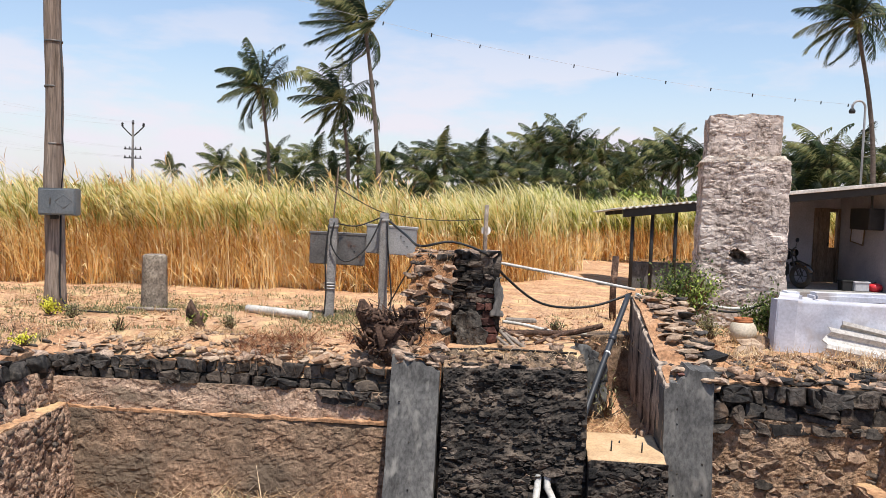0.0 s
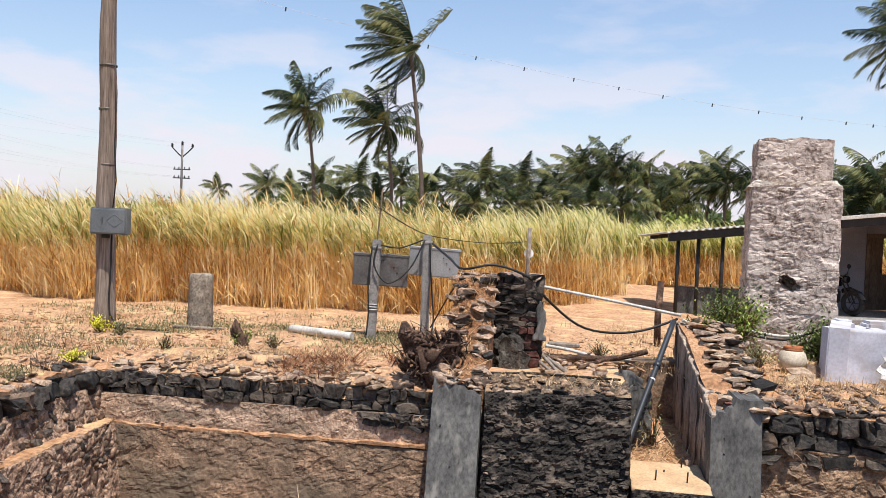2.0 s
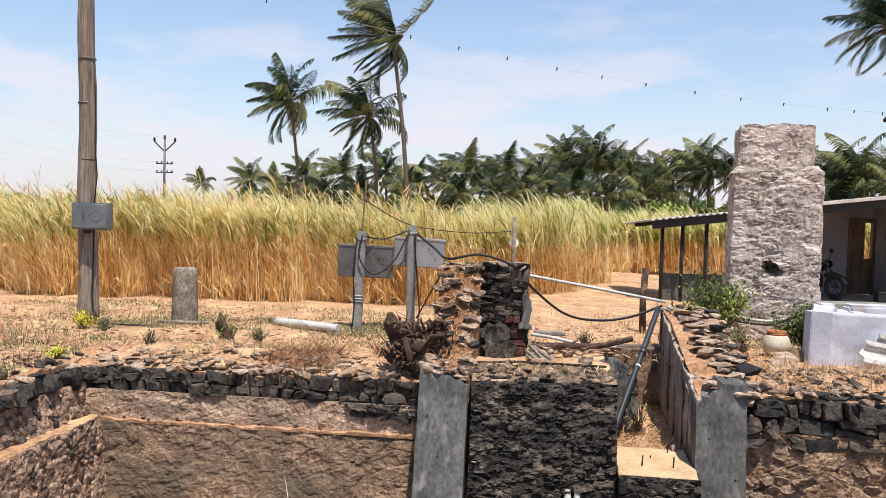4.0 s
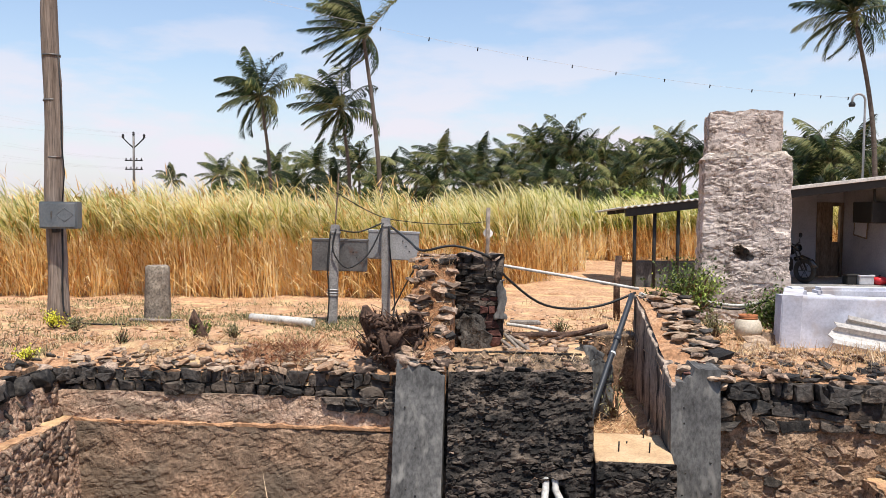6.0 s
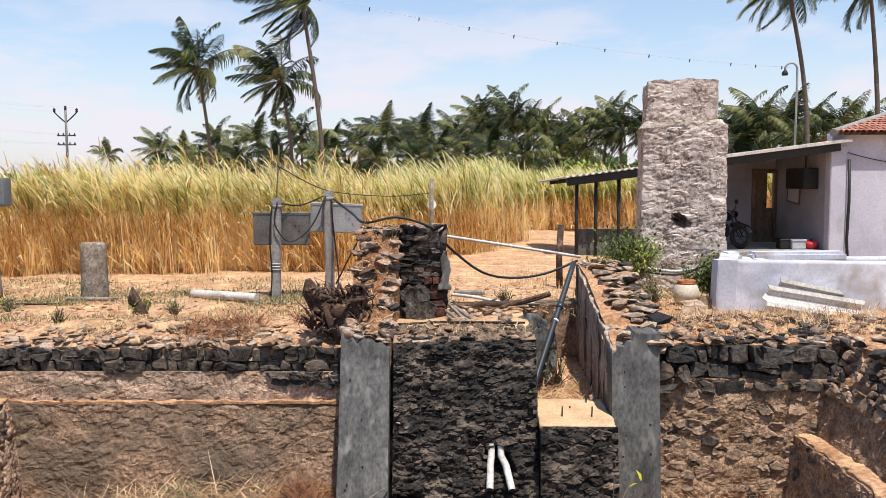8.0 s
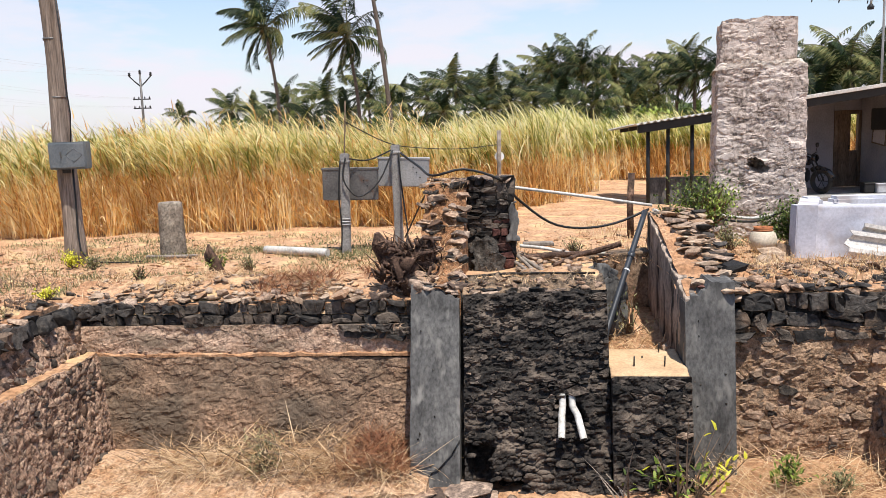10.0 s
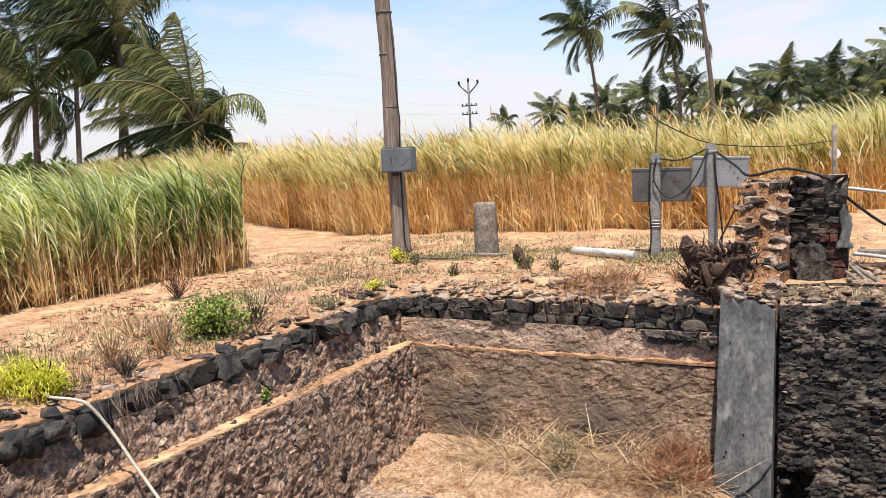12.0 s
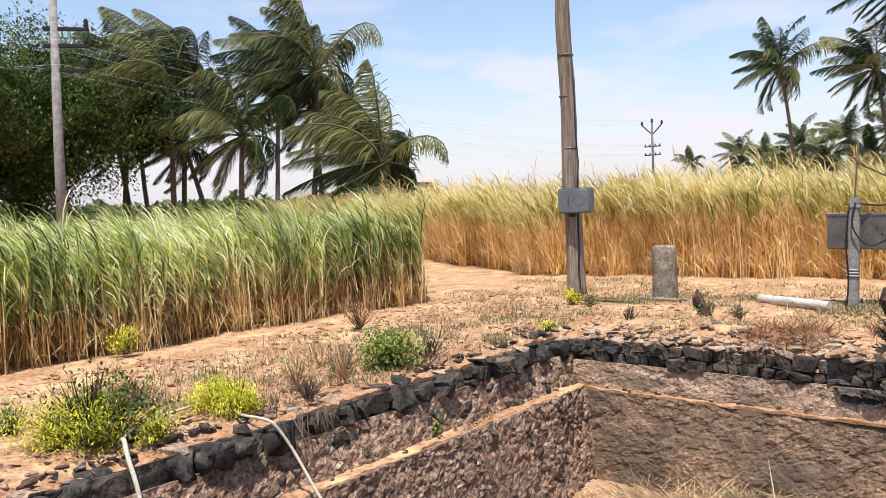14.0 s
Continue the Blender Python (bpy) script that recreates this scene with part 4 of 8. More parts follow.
part("coping", relief("coping", plane((0.05, -0.06, 0.0), (1.58, 0.01, 0.01), (0.05, 0.46, 0.11), (1.58, 0.56, 0.10)), 70, 24, COPING, lambda p: 0.035 * rub(p, 4) + 0.045 * rub(p, 11) + 0.02 * rub(p, 25, 2) - 0.05 * max(0, 0.08 - p.y), 0.5, False), pump_wall, "worn dark cement coping")
def soot_pick(s, t, r):
    k = t + 0.5 * noise.noise(Vector((s * 4, t * 5, 1)))
    return r.choices((SOOT_STONE, SOOT_BROWN, STONE_BROWN), (5 if k > 0.60 else 2.6, 1 if k > 0.60 else 4, 0.0 if k > 0.60 else 0.15))[0]


def on_pump(s, t):
    return holes(Vector((0.065 + 1.5 * s, -0.5, -2.3 + 2.3 * t))) < 0.1 and t < 0.985


rubble(pump_wall, plane((0.075, -0.72, -2.3), (1.55, -0.74, -2.3), (0.075, -0.06, 0.0), (1.57, 0.02, 0.02)), 1.48, 2.4, (0.05, 0.26), soot_pick, 0.004, (0.02, 0.095), 2.2, on_pump, lambda s, t: t > 0.47, 9, tip=0.35)
# black strip added to close the gap; its colour stands in for shade there
part("joint", relief("joint", plane((0.0, -0.60, -2.3), (0.10, -0.60, -2.3), (0.0, 0.05, 0.0), (0.10, 0.05, 0.0)), 3, 30, BLACK_RUBBLE, lambda p: 0.01 * rub(p, 6), 0.2), pump_wall, "dark filler strip in place of the joint's shade")
part("ridge", tube("ridge", [(0.06, 0.45, 0.11), (0.5, 0.46, 0.135), (1.0, 0.49, 0.13), (1.5, 0.50, 0.12)], 0.014, BLACK_RUBBLE, 7, rough=1.0), pump_wall, "dark ridge along the coping")
for k in range(16):      # broken flat stones along the coping's front edge
    lay(pump_wall, edge_rng.choice((BROWNS, SOOTS, SOOTS)), (edge_rng.uniform(0.1, 1.52), edge_rng.uniform(-0.04, 0.16), edge_rng.uniform(-0.01, 0.03)), (edge_rng.uniform(0.07, 0.26), edge_rng.uniform(0.1, 0.2), edge_rng.uniform(0.03, 0.07)), (edge_rng.uniform(-8, 8), edge_rng.uniform(-8, 8), edge_rng.uniform(-40, 40)))
pier = tagged(part("pier", relief("pier", plane((1.57, -0.74, -2.3), (2.36, -0.76, -2.3), (1.58, -0.47, -0.775), (2.36, -0.49, -0.775)), 44, 80, BLACK_RUBBLE, flake_h, 0.5, False), m=PIT), "dark rubble pier below a cream cement slab", "pier")
rubble(pier, plane((1.57, -0.74, -2.3), (2.36, -0.76, -2.3), (1.58, -0.47, -0.775), (2.36, -0.49, -0.775)), 0.79, 1.5, (0.07, 0.28), shares((SOOT_STONE, 3.5), (SOOT_BROWN, 4), (STONE_BROWN, 0.2)), 0.005, (0.02, 0.09), 1.9, None, None, 10, tip=0.35)

# ---- standing cane ----
def cane(name, feet, tall, mats, label, dry_part=0.5, dry_n=9, plume_n=11, wide=0.026, thick=1.0, blow=0.55, dark=0.3, low=0.70, reach=(0.26, 0.42), shake=0.09, bend=(1.2, 2.5), rough=0.13):
    """A stand of cane: each stalk at feet (n, 2) of height tall (n) has withered leaves hanging low down and one plume of long blades
    at its head, all blown one way. mats: dry, head and darker head leaf."""
    n = len(feet)
    base = np.concatenate([feet, np.full((n, 1), -0.06)], 1)
    gust = 0.75 + 0.5 * np.array([noise.noise(Vector((a * 0.9, b * 0.9, 4))) for a, b in feet])      # how hard the wind takes it here
    tall = tall * (1.0 + rough * np.array([noise.noise(Vector((a * 0.8, b * 0.8, 7))) for a, b in feet]))
    az = rng.normal(WIND_AZ, 0.4, n)
    tilt = rng.normal(0.04, shake, n) + 0.07 * gust
    deep = rng.uniform(0, 1, n) < dark * (1 + 1.4 * np.array([noise.noise(Vector((a * 1.7, b * 1.7, 11))) for a, b in feet]))
    top = 0.70 * tall * rng.uniform(0.86, 1.08, n)
    pieces = []
    for k in range(2):
        st = strips(base + rng.normal(0, 0.03, (n, 3)) * [1, 1, 0], az, tilt * (1 - 1.6 * k), tilt + 0.10, top * (1.0 - 0.3 * k), rng.uniform(0.016, 0.028, n) * thick, wind=np.zeros(n), seg=3, twist=rng.uniform(0, np.pi, n))
        pieces.append((*st, 0))

    def on_stalk(f):
        lean = np.stack([np.cos(az) * np.sin(tilt), np.sin(az) * np.sin(tilt), np.cos(tilt)], 1)
        return base + lean * (top * f)[:, None]
    for k in range(dry_n):      # withered leaves, more of them near the feet
        f = rng.uniform(0, 1, n) ** 1.2 * dry_part / 0.62
        q = n
        p = on_stalk(f) + rng.normal(0, 0.035, (n, 3)) * [1, 1, 0]
        a2 = np.where(rng.uniform(0, 1, q) < 0.45, rng.normal(WIND_AZ, 0.7, q), rng.uniform(0, 2 * np.pi, q))
        bent = rng.uniform(0, 1, q) < 0.4
        th0 = rng.uniform(0.05, 0.9, q)
        st = strips(p, a2, th0, np.where(bent, th0 + rng.uniform(1.4, 2.6, q), th0 + rng.uniform(-0.1, 0.8, q)), rng.uniform(0.22, 0.75, q) * (1.1 - 0.55 * f) * tall / 2.1, rng.uniform(0.5, 1.1, q) * wide * thick, wind=rng.uniform(0, 0.3, q), seg=3, twist=rng.uniform(0, np.pi, q))
        pieces.append((*st, 0))
    arch = rng.uniform(*bend, n) * gust
    for k in range(plume_n):      # the plume: blades that rise together and bend over downwind
        f = low + (1.03 - low) * (k + rng.uniform(0, 1, n)) / plume_n
        p = on_stalk(f)
        a2 = np.where(rng.uniform(0, 1, n) < 0.9, az + rng.normal(0, 0.45, n), rng.uniform(0, 2 * np.pi, n))
        th0 = np.clip(tilt + rng.normal(0.12, 0.16, n), 0, 0.8)
        ln = tall * rng.uniform(*reach, n) * (0.6 + 0.4 * rng.uniform(0, 1, n) ** 0.5)
        st = strips(p, a2, th0, th0 + arch * rng.uniform(0.7, 1.35, n), ln, rng.uniform(0.7, 1.25, n) * wide * thick, wind=blow * gust * rng.uniform(0.3, 1.0, n), wind_dir=(math.cos(WIND_AZ), math.sin(WIND_AZ), -0.12), seg=5, twist=a2 + np.pi / 2 + rng.normal(0, 0.7, n))
        v, fc = st
        pick = np.repeat(np.where(deep & (rng.uniform(0, 1, n) < 0.75), 2, 1), 5)
        for m in (1, 2):
            pieces.append((v, fc[pick == m], m))
    v, f, ix = join(pieces)
    ob = part(name, fast_mesh(name, v, f, list(mats), ix))
    return tagged(ob, label, "crop", kind="stuff")


WIND_AZ = math.pi + 0.45


def scatter(n, x0, x1, depth0, depth1, front, power=2.2):
    """Feet behind a front line y = front(x), thicker towards the front, in loose clumps."""
    x = rng.uniform(x0, x1, n)
    y = front(x) + depth0 + (depth1 - depth0) * rng.uniform(0, 1, n) ** power
    c = rng.uniform(0, 1, n) < 0.6
    x = np.where(c, np.round(x / 0.42) * 0.42 + rng.normal(0, 0.07, n), x)
    return np.stack([x, y], 1)


def front_main(x):
    return np.interp(x, [-30, -13, -9.5, -8, -1.0, 1.8, 3.4], [24, 18.6, 16.1, 15.7, 15.7, 18.6, 22.6]) + 0.18 * np.sin(x * 1.7) + 0.14 * np.sin(x * 4.1 + 1) + 0.08 * np.sin(x * 9.7)


feet = scatter(3300, -24, 3.3, 0, 4.5, front_main)
tall = rng.normal(2.12, 0.17, len(feet)) + 0.10 * np.sin(feet[:, 0] * 0.9) + 0.05 * np.clip(feet[:, 1] - front_main(feet[:, 0]), 0, 4)
end = feet[:, 0] > 0.0 + 0.5 * np.sin(feet[:, 1] * 2.0)
cane("cane_field", feet[~end], tall[~end], (CANE_DRY, CANE_TOP, CANE_OLIVE), "tall ripe cane, orange straw below and yellow-green wind-blown tops", dry_part=0.80, dry_n=15, dark=0.13, plume_n=9, low=0.80, reach=(0.22, 0.38), bend=(1.3, 2.8))
cane("cane_field", feet[end], tall[end], (CANE_DRY, CANE_TOP, CANE_OLIVE), "olive-green end of the tall cane beside the sandy track", dry_part=0.66, dry_n=11, dark=0.28, plume_n=10)
# beyond the sandy track, and the flank along it
feet = np.concatenate([scatter(600, 2.9, 3.7, 0, 9, lambda x: 22.5 + 0 * x, 1.0), scatter(1700, 4.2, 20, 0, 6, lambda x: 28.2 + 0.25 * (x - 4) + 0.4 * np.sin(x), 1.8)])
tall = rng.normal(2.22, 0.18, len(feet))
cane("cane_field", feet, tall, (CANE_DRY, CANE_TOP, CANE_GREEN), "tall ripe cane beyond the sandy track, greener at the tops", dry_part=0.40, dark=0.4, wide=0.034, thick=1.3, dry_n=7)
# the greener plot beside the tank
def front_plot(y):
    return np.interp(y, [-6, 3.25, 4.84, 6.34, 7.34, 7.92, 8.74, 9.91, 10.9, 11.6], [-9.9, -9.45, -9.28, -9.0, -9.08, -8.8, -8.62, -8.44, -8.05, -8.25]) + 0.05 * np.sin(y * 3.1)


n = 2500
y = rng.uniform(0.0, 11.45, n)
y = np.where(rng.uniform(0, 1, n) < 0.8, np.round(y / 0.46) * 0.46 + rng.normal(0, 0.085, n), y)
x = front_plot(y) - 8.0 * rng.uniform(0, 1, n) ** 2.0
x2, y2 = rng.uniform(-26, -8.9, 800), 11.4 - 4.0 * rng.uniform(0, 1, 800) ** 1.6
feet = np.concatenate([np.stack([x, y], 1), np.stack([x2, y2 + (x2 + 8) * 0.02], 1)])
tall = rng.normal(1.76, 0.13, len(feet)) + 0.05 * np.sin(feet[:, 1] * 1.3) - 0.03 * np.clip(9.5 - feet[:, 1], 0, 7)
cane("cane_plot", feet, tall, (CANE_STEM, CANE_GREEN, CANE_DEEP), "young green cane with straw-coloured feet, bent by the wind", dry_part=0.46, dry_n=11, plume_n=17, wide=0.021, blow=1.3, dark=0.5, low=0.36, reach=(0.30, 0.56), shake=0.15, bend=(1.6, 3.2), rough=0.22)

# ---- coconut palms ----
WIND = np.array([-0.96, -0.27, -0.05])


def frond(az, el, length, gust, r, leaf_n=60, slim=0.0060, leaf=0.29):
    """One feather-shaped frond from the crown's heart: an arching rib and two dense rows of hanging leaflets, streaming downwind."""
    seg = 10
    droop = r.uniform(0.9, 1.7)
    p, ribs = np.zeros(3), []
    for i in range(seg + 1):
        s = i / seg
        e = el - droop * s ** 1.6
        d = np.array([np.cos(az) * np.cos(e), np.sin(az) * np.cos(e), np.sin(e)]) + WIND * gust * s ** 0.9
        d /= np.linalg.norm(d)
        ribs.append((p.copy(), d.copy()))
        p = p + d * length / seg
    rib = tube("rib", [Vector(q) for q, _ in ribs], 0.03, PALM_RIB, 3, taper=[0.045 * (1 - i / (seg + 1)) + 0.006 for i in range(seg + 1)], closed=False)
    vs, fs = [], []
    for side in (-1, 1):
        for k in range(leaf_n):
            s = 0.14 + 0.86 * (k + r.random()) / leaf_n
            j = min(seg - 1, int(s * seg))
            q = ribs[j][0] + (ribs[j + 1][0] - ribs[j][0]) * (s * seg - j)
            t = ribs[j][1]
            sd = np.cross(t, [0, 0, 1.0])
            sd /= max(1e-6, np.linalg.norm(sd))
            ln = length * leaf * (math.sin(math.pi * min(1, 0.20 + s * 0.80)) ** 0.55 + 0.08) * r.uniform(0.75, 1.1)
            dr = t * 0.65 + sd * side * 0.62 + np.array([r.uniform(-0.1, 0.1), r.uniform(-0.1, 0.1), -0.35 - 0.45 * r.random()]) + WIND * (0.22 + 0.55 * gust) * r.uniform(0.6, 1.2)
            dr /= np.linalg.norm(dr)
            d2 = dr + np.array([0, 0, -0.95]) + WIND * 0.4
            d2 /= np.linalg.norm(d2)
            w = np.cross(dr, t)
            w = t * 0.6 + w / max(1e-6, np.linalg.norm(w)) * 0.25
            w = w / np.linalg.norm(w) * length * slim * r.uniform(0.7, 1.2)
            a, b, c = q, q + dr * ln * 0.6, q + dr * ln * 0.6 + d2 * ln * 0.4
            o = len(vs)
            vs += [a - w * 0.6, a + w * 0.6, b - w, b + w, c - w * 0.12, c + w * 0.12]
            fs += [(o, o + 1, o + 3, o + 2), (o + 2, o + 3, o + 5, o + 4)]
    leaf = fast_mesh("frond", np.array(vs), np.array(fs), [PALM_LEAF, PALM_RIB])
    bm = bmesh.new()
    bm.from_mesh(leaf)
    k = len(bm.faces)
    bm.from_mesh(rib)
    bm.faces.ensure_lookup_table()
    for f in bm.faces[k:]:
        f.material_index = 1
    me = bpy.data.meshes.new("frond")
    bm.to_mesh(me)
    bm.free()
    me.materials.append(PALM_LEAF)
    me.materials.append(PALM_RIB)
    return me


def crown_set(seed, n, length, gust, up=1.25, low=-0.75, leaf_n=60, slim=0.0060, leaf=0.29):
    r = random.Random(seed)
    out = []
    for i in range(n):
        s = i / (n - 1)
        el = up + (low - up) * s ** 1.1 + r.uniform(-0.25, 0.25)
        out.append(frond(i * 2.39996 + r.uniform(-0.35, 0.35), el, length * r.uniform(0.8, 1.12) * (0.78 + 0.22 * math.sin(math.pi * min(1, s + 0.25))), gust * r.uniform(0.35, 1.5), r, leaf_n, slim, leaf))
    return out


CROWNS = [crown_set(1, 26, 3.4, 0.75, 1.55, -0.95, 64, 0.0082), crown_set(2, 26, 3.4, 0.9, 1.55, -1.05, 64, 0.0082), crown_set(3, 26, 3.7, 2.1, 1.5, -1.0, 70, 0.0070), crown_set(4, 25, 3.4, 0.95, 1.55, -0.95, 64, 0.0078), crown_set(5, 27, 3.8, 0.65, 1.5, -0.8),
          crown_set(6, 25, 3.7, 1.25, 1.5, -0.85, 105, 0.0050), crown_set(7, 24, 3.7, 1.9, 1.5, -0.8, 105, 0.0050), crown_set(8, 25, 3.8, 1.5, 1.5, -0.9, 105, 0.0050),
          crown_set(9, 26, 3.3, 0.55, 1.45, -1.0, 56, 0.0085, 0.25), crown_set(10, 25, 3.4, 0.75, 1.5, -1.1, 56, 0.0085, 0.25), crown_set(11, 26, 3.4, 0.65, 1.4, -1.1, 56, 0.0085, 0.26)]


def palm(foot, head, crown, scale=1.0, label="slender coconut palm with wind-blown fronds", bow=0.0, radius=0.15, turn=0.0, group="coconut palms"):
    """A coconut palm: a ringed, gently bowed trunk from foot to head, and its fronds."""
    foot, head = Vector(foot), Vector(head)
    ob = thing("coconut_palm", label, "palm tree", Matrix.Translation(foot), group)
    h = head - foot
    side = Vector((1, 0, 0))
    n = 26
    pts = [h * (i / n) + side * bow * math.sin(math.pi * i / n) for i in range(n + 1)]
    rad = [radius * (1.35 - 0.35 * min(1, i / 4)) * (1 - 0.35 * i / n) * (1.0 + 0.05 * (i % 2)) for i in range(n + 1)]
    part("trunk", tube("trunk", pts, radius, PALM_BARK, 8, taper=rad), ob)
    for me in CROWNS[crown]:
        part("frond", me, ob, m=Matrix.LocRotScale(h + Vector((0, 0, -0.1)), Euler((0, 0, radians(turn))), (scale,) * 3))
    for k in range(6):
        a = k * 1.05 + turn
        bm = bmesh.new()
        bmesh.ops.create_icosphere(bm, subdivisions=1, radius=0.13 * scale)
        bmesh.ops.transform(bm, matrix=Matrix.Translation(h + Vector((0.22 * math.cos(a), 0.22 * math.sin(a), -0.3 - 0.1 * (k % 2))) * 1.0), verts=bm.verts)
        part("coconut", bm_mesh("coconut", bm, PALM_RIB, True), ob)
    return ob


def polar(az, dist, z=0.0):
    """A place by its bearing to the left of straight ahead, in degrees, and its distance."""
    return Vector((-math.sin(radians(az)) * dist, math.cos(radians(az)) * dist, z))


def rise(el, dist):
    return 1.75 + dist * math.tan(radians(el))


# three tall ones over the field, one behind the house
palm(polar(12.0, 64), polar(12.75, 64, rise(7.4, 64)), 0, 1.22, "tall coconut palm with ragged wind-blown crown over the field", bow=0.25)
palm(polar(6.75, 60), polar(7.35, 60, rise(6.7, 60)), 1, 1.2, "tall coconut palm, its crown streaming in the wind", bow=0.3)
palm(polar(4.4, 56), polar(5.85, 56, rise(11.8, 56)), 2, 1.3, "very tall leaning coconut palm with wind-swept crown", bow=0.2, radius=0.17)
palm(polar(-27.4, 50), polar(-25.9, 50, rise(12.1, 50)), 3, 1.15, "tall coconut palm behind the house", bow=0.55)
palm(polar(-31.5, 52), polar(-30.6, 52, rise(11.6, 52)), 0, 1.0, "tall coconut palm behind the house", bow=0.2)
# the grove behind the cane: bearing, elevation of the crown's top, distance, crown, size
for az, el, dist, c, s in ((18.1, 2.6, 112, 0, 0.75), (15.4, 3.35, 92, 1, 0.95), (13.8, 3.05, 96, 3, 0.8), (11.2, 3.85, 88, 2, 0.95), (8.9, 4.2, 86, 0, 1.0), (5.9, 4.7, 82, 4, 1.05), (3.7, 3.6, 90, 3, 0.95), (2.1, 4.0, 86, 1, 1.0),
                           (0.0, 4.85, 82, 0, 1.1), (-1.4, 4.0, 88, 2, 0.95), (-2.7, 4.75, 82, 3, 1.05), (-4.5, 4.6, 82, 1, 1.0), (-6.2, 5.8, 76, 2, 1.05), (-7.4, 4.6, 80, 0, 1.0), (-8.6, 6.15, 74, 1, 1.1), (-9.7, 4.9, 78, 3, 1.0),
                           (-10.6, 5.0, 74, 2, 1.0), (-12.1, 4.4, 78, 0, 0.95), (-13.4, 4.5, 74, 4, 0.95), (-14.8, 5.3, 68, 3, 1.0), (-16.1, 5.3, 66, 4, 0.95), (-17.6, 4.8, 68, 1, 0.95), (-19.5, 4.8, 66, 0, 1.0), (-21.3, 4.4, 64, 2, 1.0), (-22.9, 4.3, 62, 0, 1.0), (-23.9, 4.9, 62, 2, 1.0), (-25.1, 5.45, 58, 1, 1.05),
                           (-26.4, 5.2, 60, 3, 1.0), (-28.0, 4.7, 64, 2, 0.95), (-29.6, 4.8, 66, 0, 0.95), (-31.2, 4.6, 68, 1, 0.95), (12.4, 2.5, 80, 4, 0.7), (10.2, 2.9, 78, 1, 0.8), (7.4, 3.0, 76, 3, 0.85), (4.6, 3.0, 76, 0, 0.8), (1.0, 3.0, 74, 2, 0.85), (-2.0, 3.1, 72, 4, 0.85), (-3.6, 3.2, 72, 0, 0.85),
                           (-5.4, 3.5, 70, 1, 0.9), (-7.0, 3.6, 66, 3, 0.85), (-9.2, 3.3, 60, 4, 0.8), (-11.4, 3.2, 62, 2, 0.85), (-13.0, 3.4, 64, 1, 0.85), (-23.4, 3.4, 54, 3, 0.85), (-27.0, 3.6, 56, 4, 0.85)):
    palm(polar(az, dist), polar(az + random.uniform(-0.2, 0.4), dist, rise(el, dist) - 2.35 * s), 8 + c % 3, s * 1.06, "dark coconut palm in a grove behind the cane", turn=random.uniform(-16, 16), bow=random.uniform(-0.2, 0.2))
# the near group by the power line
for az0, az, el, dist, c, s, lb in ((44.5, 43.2, 9.2, 33, 5, 1.15, "large coconut palm with a heavy dark crown"), (53.3, 53.0, 8.0, 34, 7, 1.08, "coconut palm with hanging yellowing fronds"), (48.8, 48.4, 5.0, 31, 5, 0.95, "short coconut palm with spreading fronds"),
                                    (55.9, 56.7, 5.6, 38, 6, 0.95, "coconut palm leaning away from the group"), (50.6, 52.3, 4.4, 36, 6, 0.85, "low leaning coconut palm"), (54.6, 55.0, 6.9, 42, 5, 0.95, "coconut palm behind the group"),
                                    (52.6, 51.6, 8.7, 37, 7, 1.0, "tall coconut palm in the group"), (56.6, 55.6, 8.4, 40, 6, 1.0, "coconut palm near the leafy tree")):
    palm(polar(az0, dist), polar(az, dist, rise(el, dist)), c, s, lb, bow=random.uniform(-0.3, 0.3), radius=0.125)
palm(polar(43.2, 35), polar(43.6, 35, rise(6.6, 35)), 6, 0.95, "coconut palm with drooping yellow-green fronds", radius=0.125)
palm(polar(46.6, 41), polar(45.9, 41, rise(8.7, 41)), 7, 1.0, "coconut palm at the back of the group", radius=0.125)
palm(polar(38.6, 29), polar(39.1, 29, rise(2.9, 29)), 6, 1.1, "squat coconut palm with brown drooping fronds", radius=0.2)
palm(polar(37.4, 31), polar(37.9, 31, rise(1.2, 31)), 7, 0.95, "squat coconut palm bent by the wind", radius=0.2)

# ---- ruined masonry round the pump pit ----
def profile_block(name, prof, u0, u1, nu, material, h, step=0.07):
    """A wall whose outline prof of (v, z) is drawn out from u0 to u1, with a crumbled surface."""
    ring = []
    for k in range(len(prof)):
        a, b = Vector(prof[k]), Vector(prof[(k + 1) % len(prof)])
        m = max(1, int((b - a).length / step))
        ring += [a.lerp(b, i / m) for i in range(m)]
    cx = sum((r for r in ring), Vector((0, 0))) / len(ring)
    verts, faces = [], []
    for i in range(nu + 1):
        for r in ring:
            p = Vector((u0 + (u1 - u0) * i / nu, r.x, r.y))
            out = Vector((0, r.x - cx.x, r.y - cx.y)).normalized() + Vector((-0.6 if i == 0 else 0.6 if i == nu else 0, 0, 0))
            verts.append(p + out * h(p))
    k = len(ring)
    for i in range(nu):
        for j in range(k):
            a = i * k + j
            b = i * k + (j + 1) % k
            faces.append((a, b, b + k, a + k))
    faces += [tuple(range(k)), tuple(nu * k + j for j in range(k))[::-1]]
    me = bpy.data.meshes.new(name)
    me.from_pydata(verts, [], faces)
    bm = bmesh.new()
    bm.from_mesh(me)
    bmesh.ops.triangulate(bm, faces=[f for f in bm.faces if len(f.verts) > 4])
    bmesh.ops.recalc_face_normals(bm, faces=bm.faces)
    bm.to_mesh(me)
    bm.free()
    me.materials.append(material)
    return me


R = random.Random(11)


def U(a, b):
    return R.uniform(a, b)


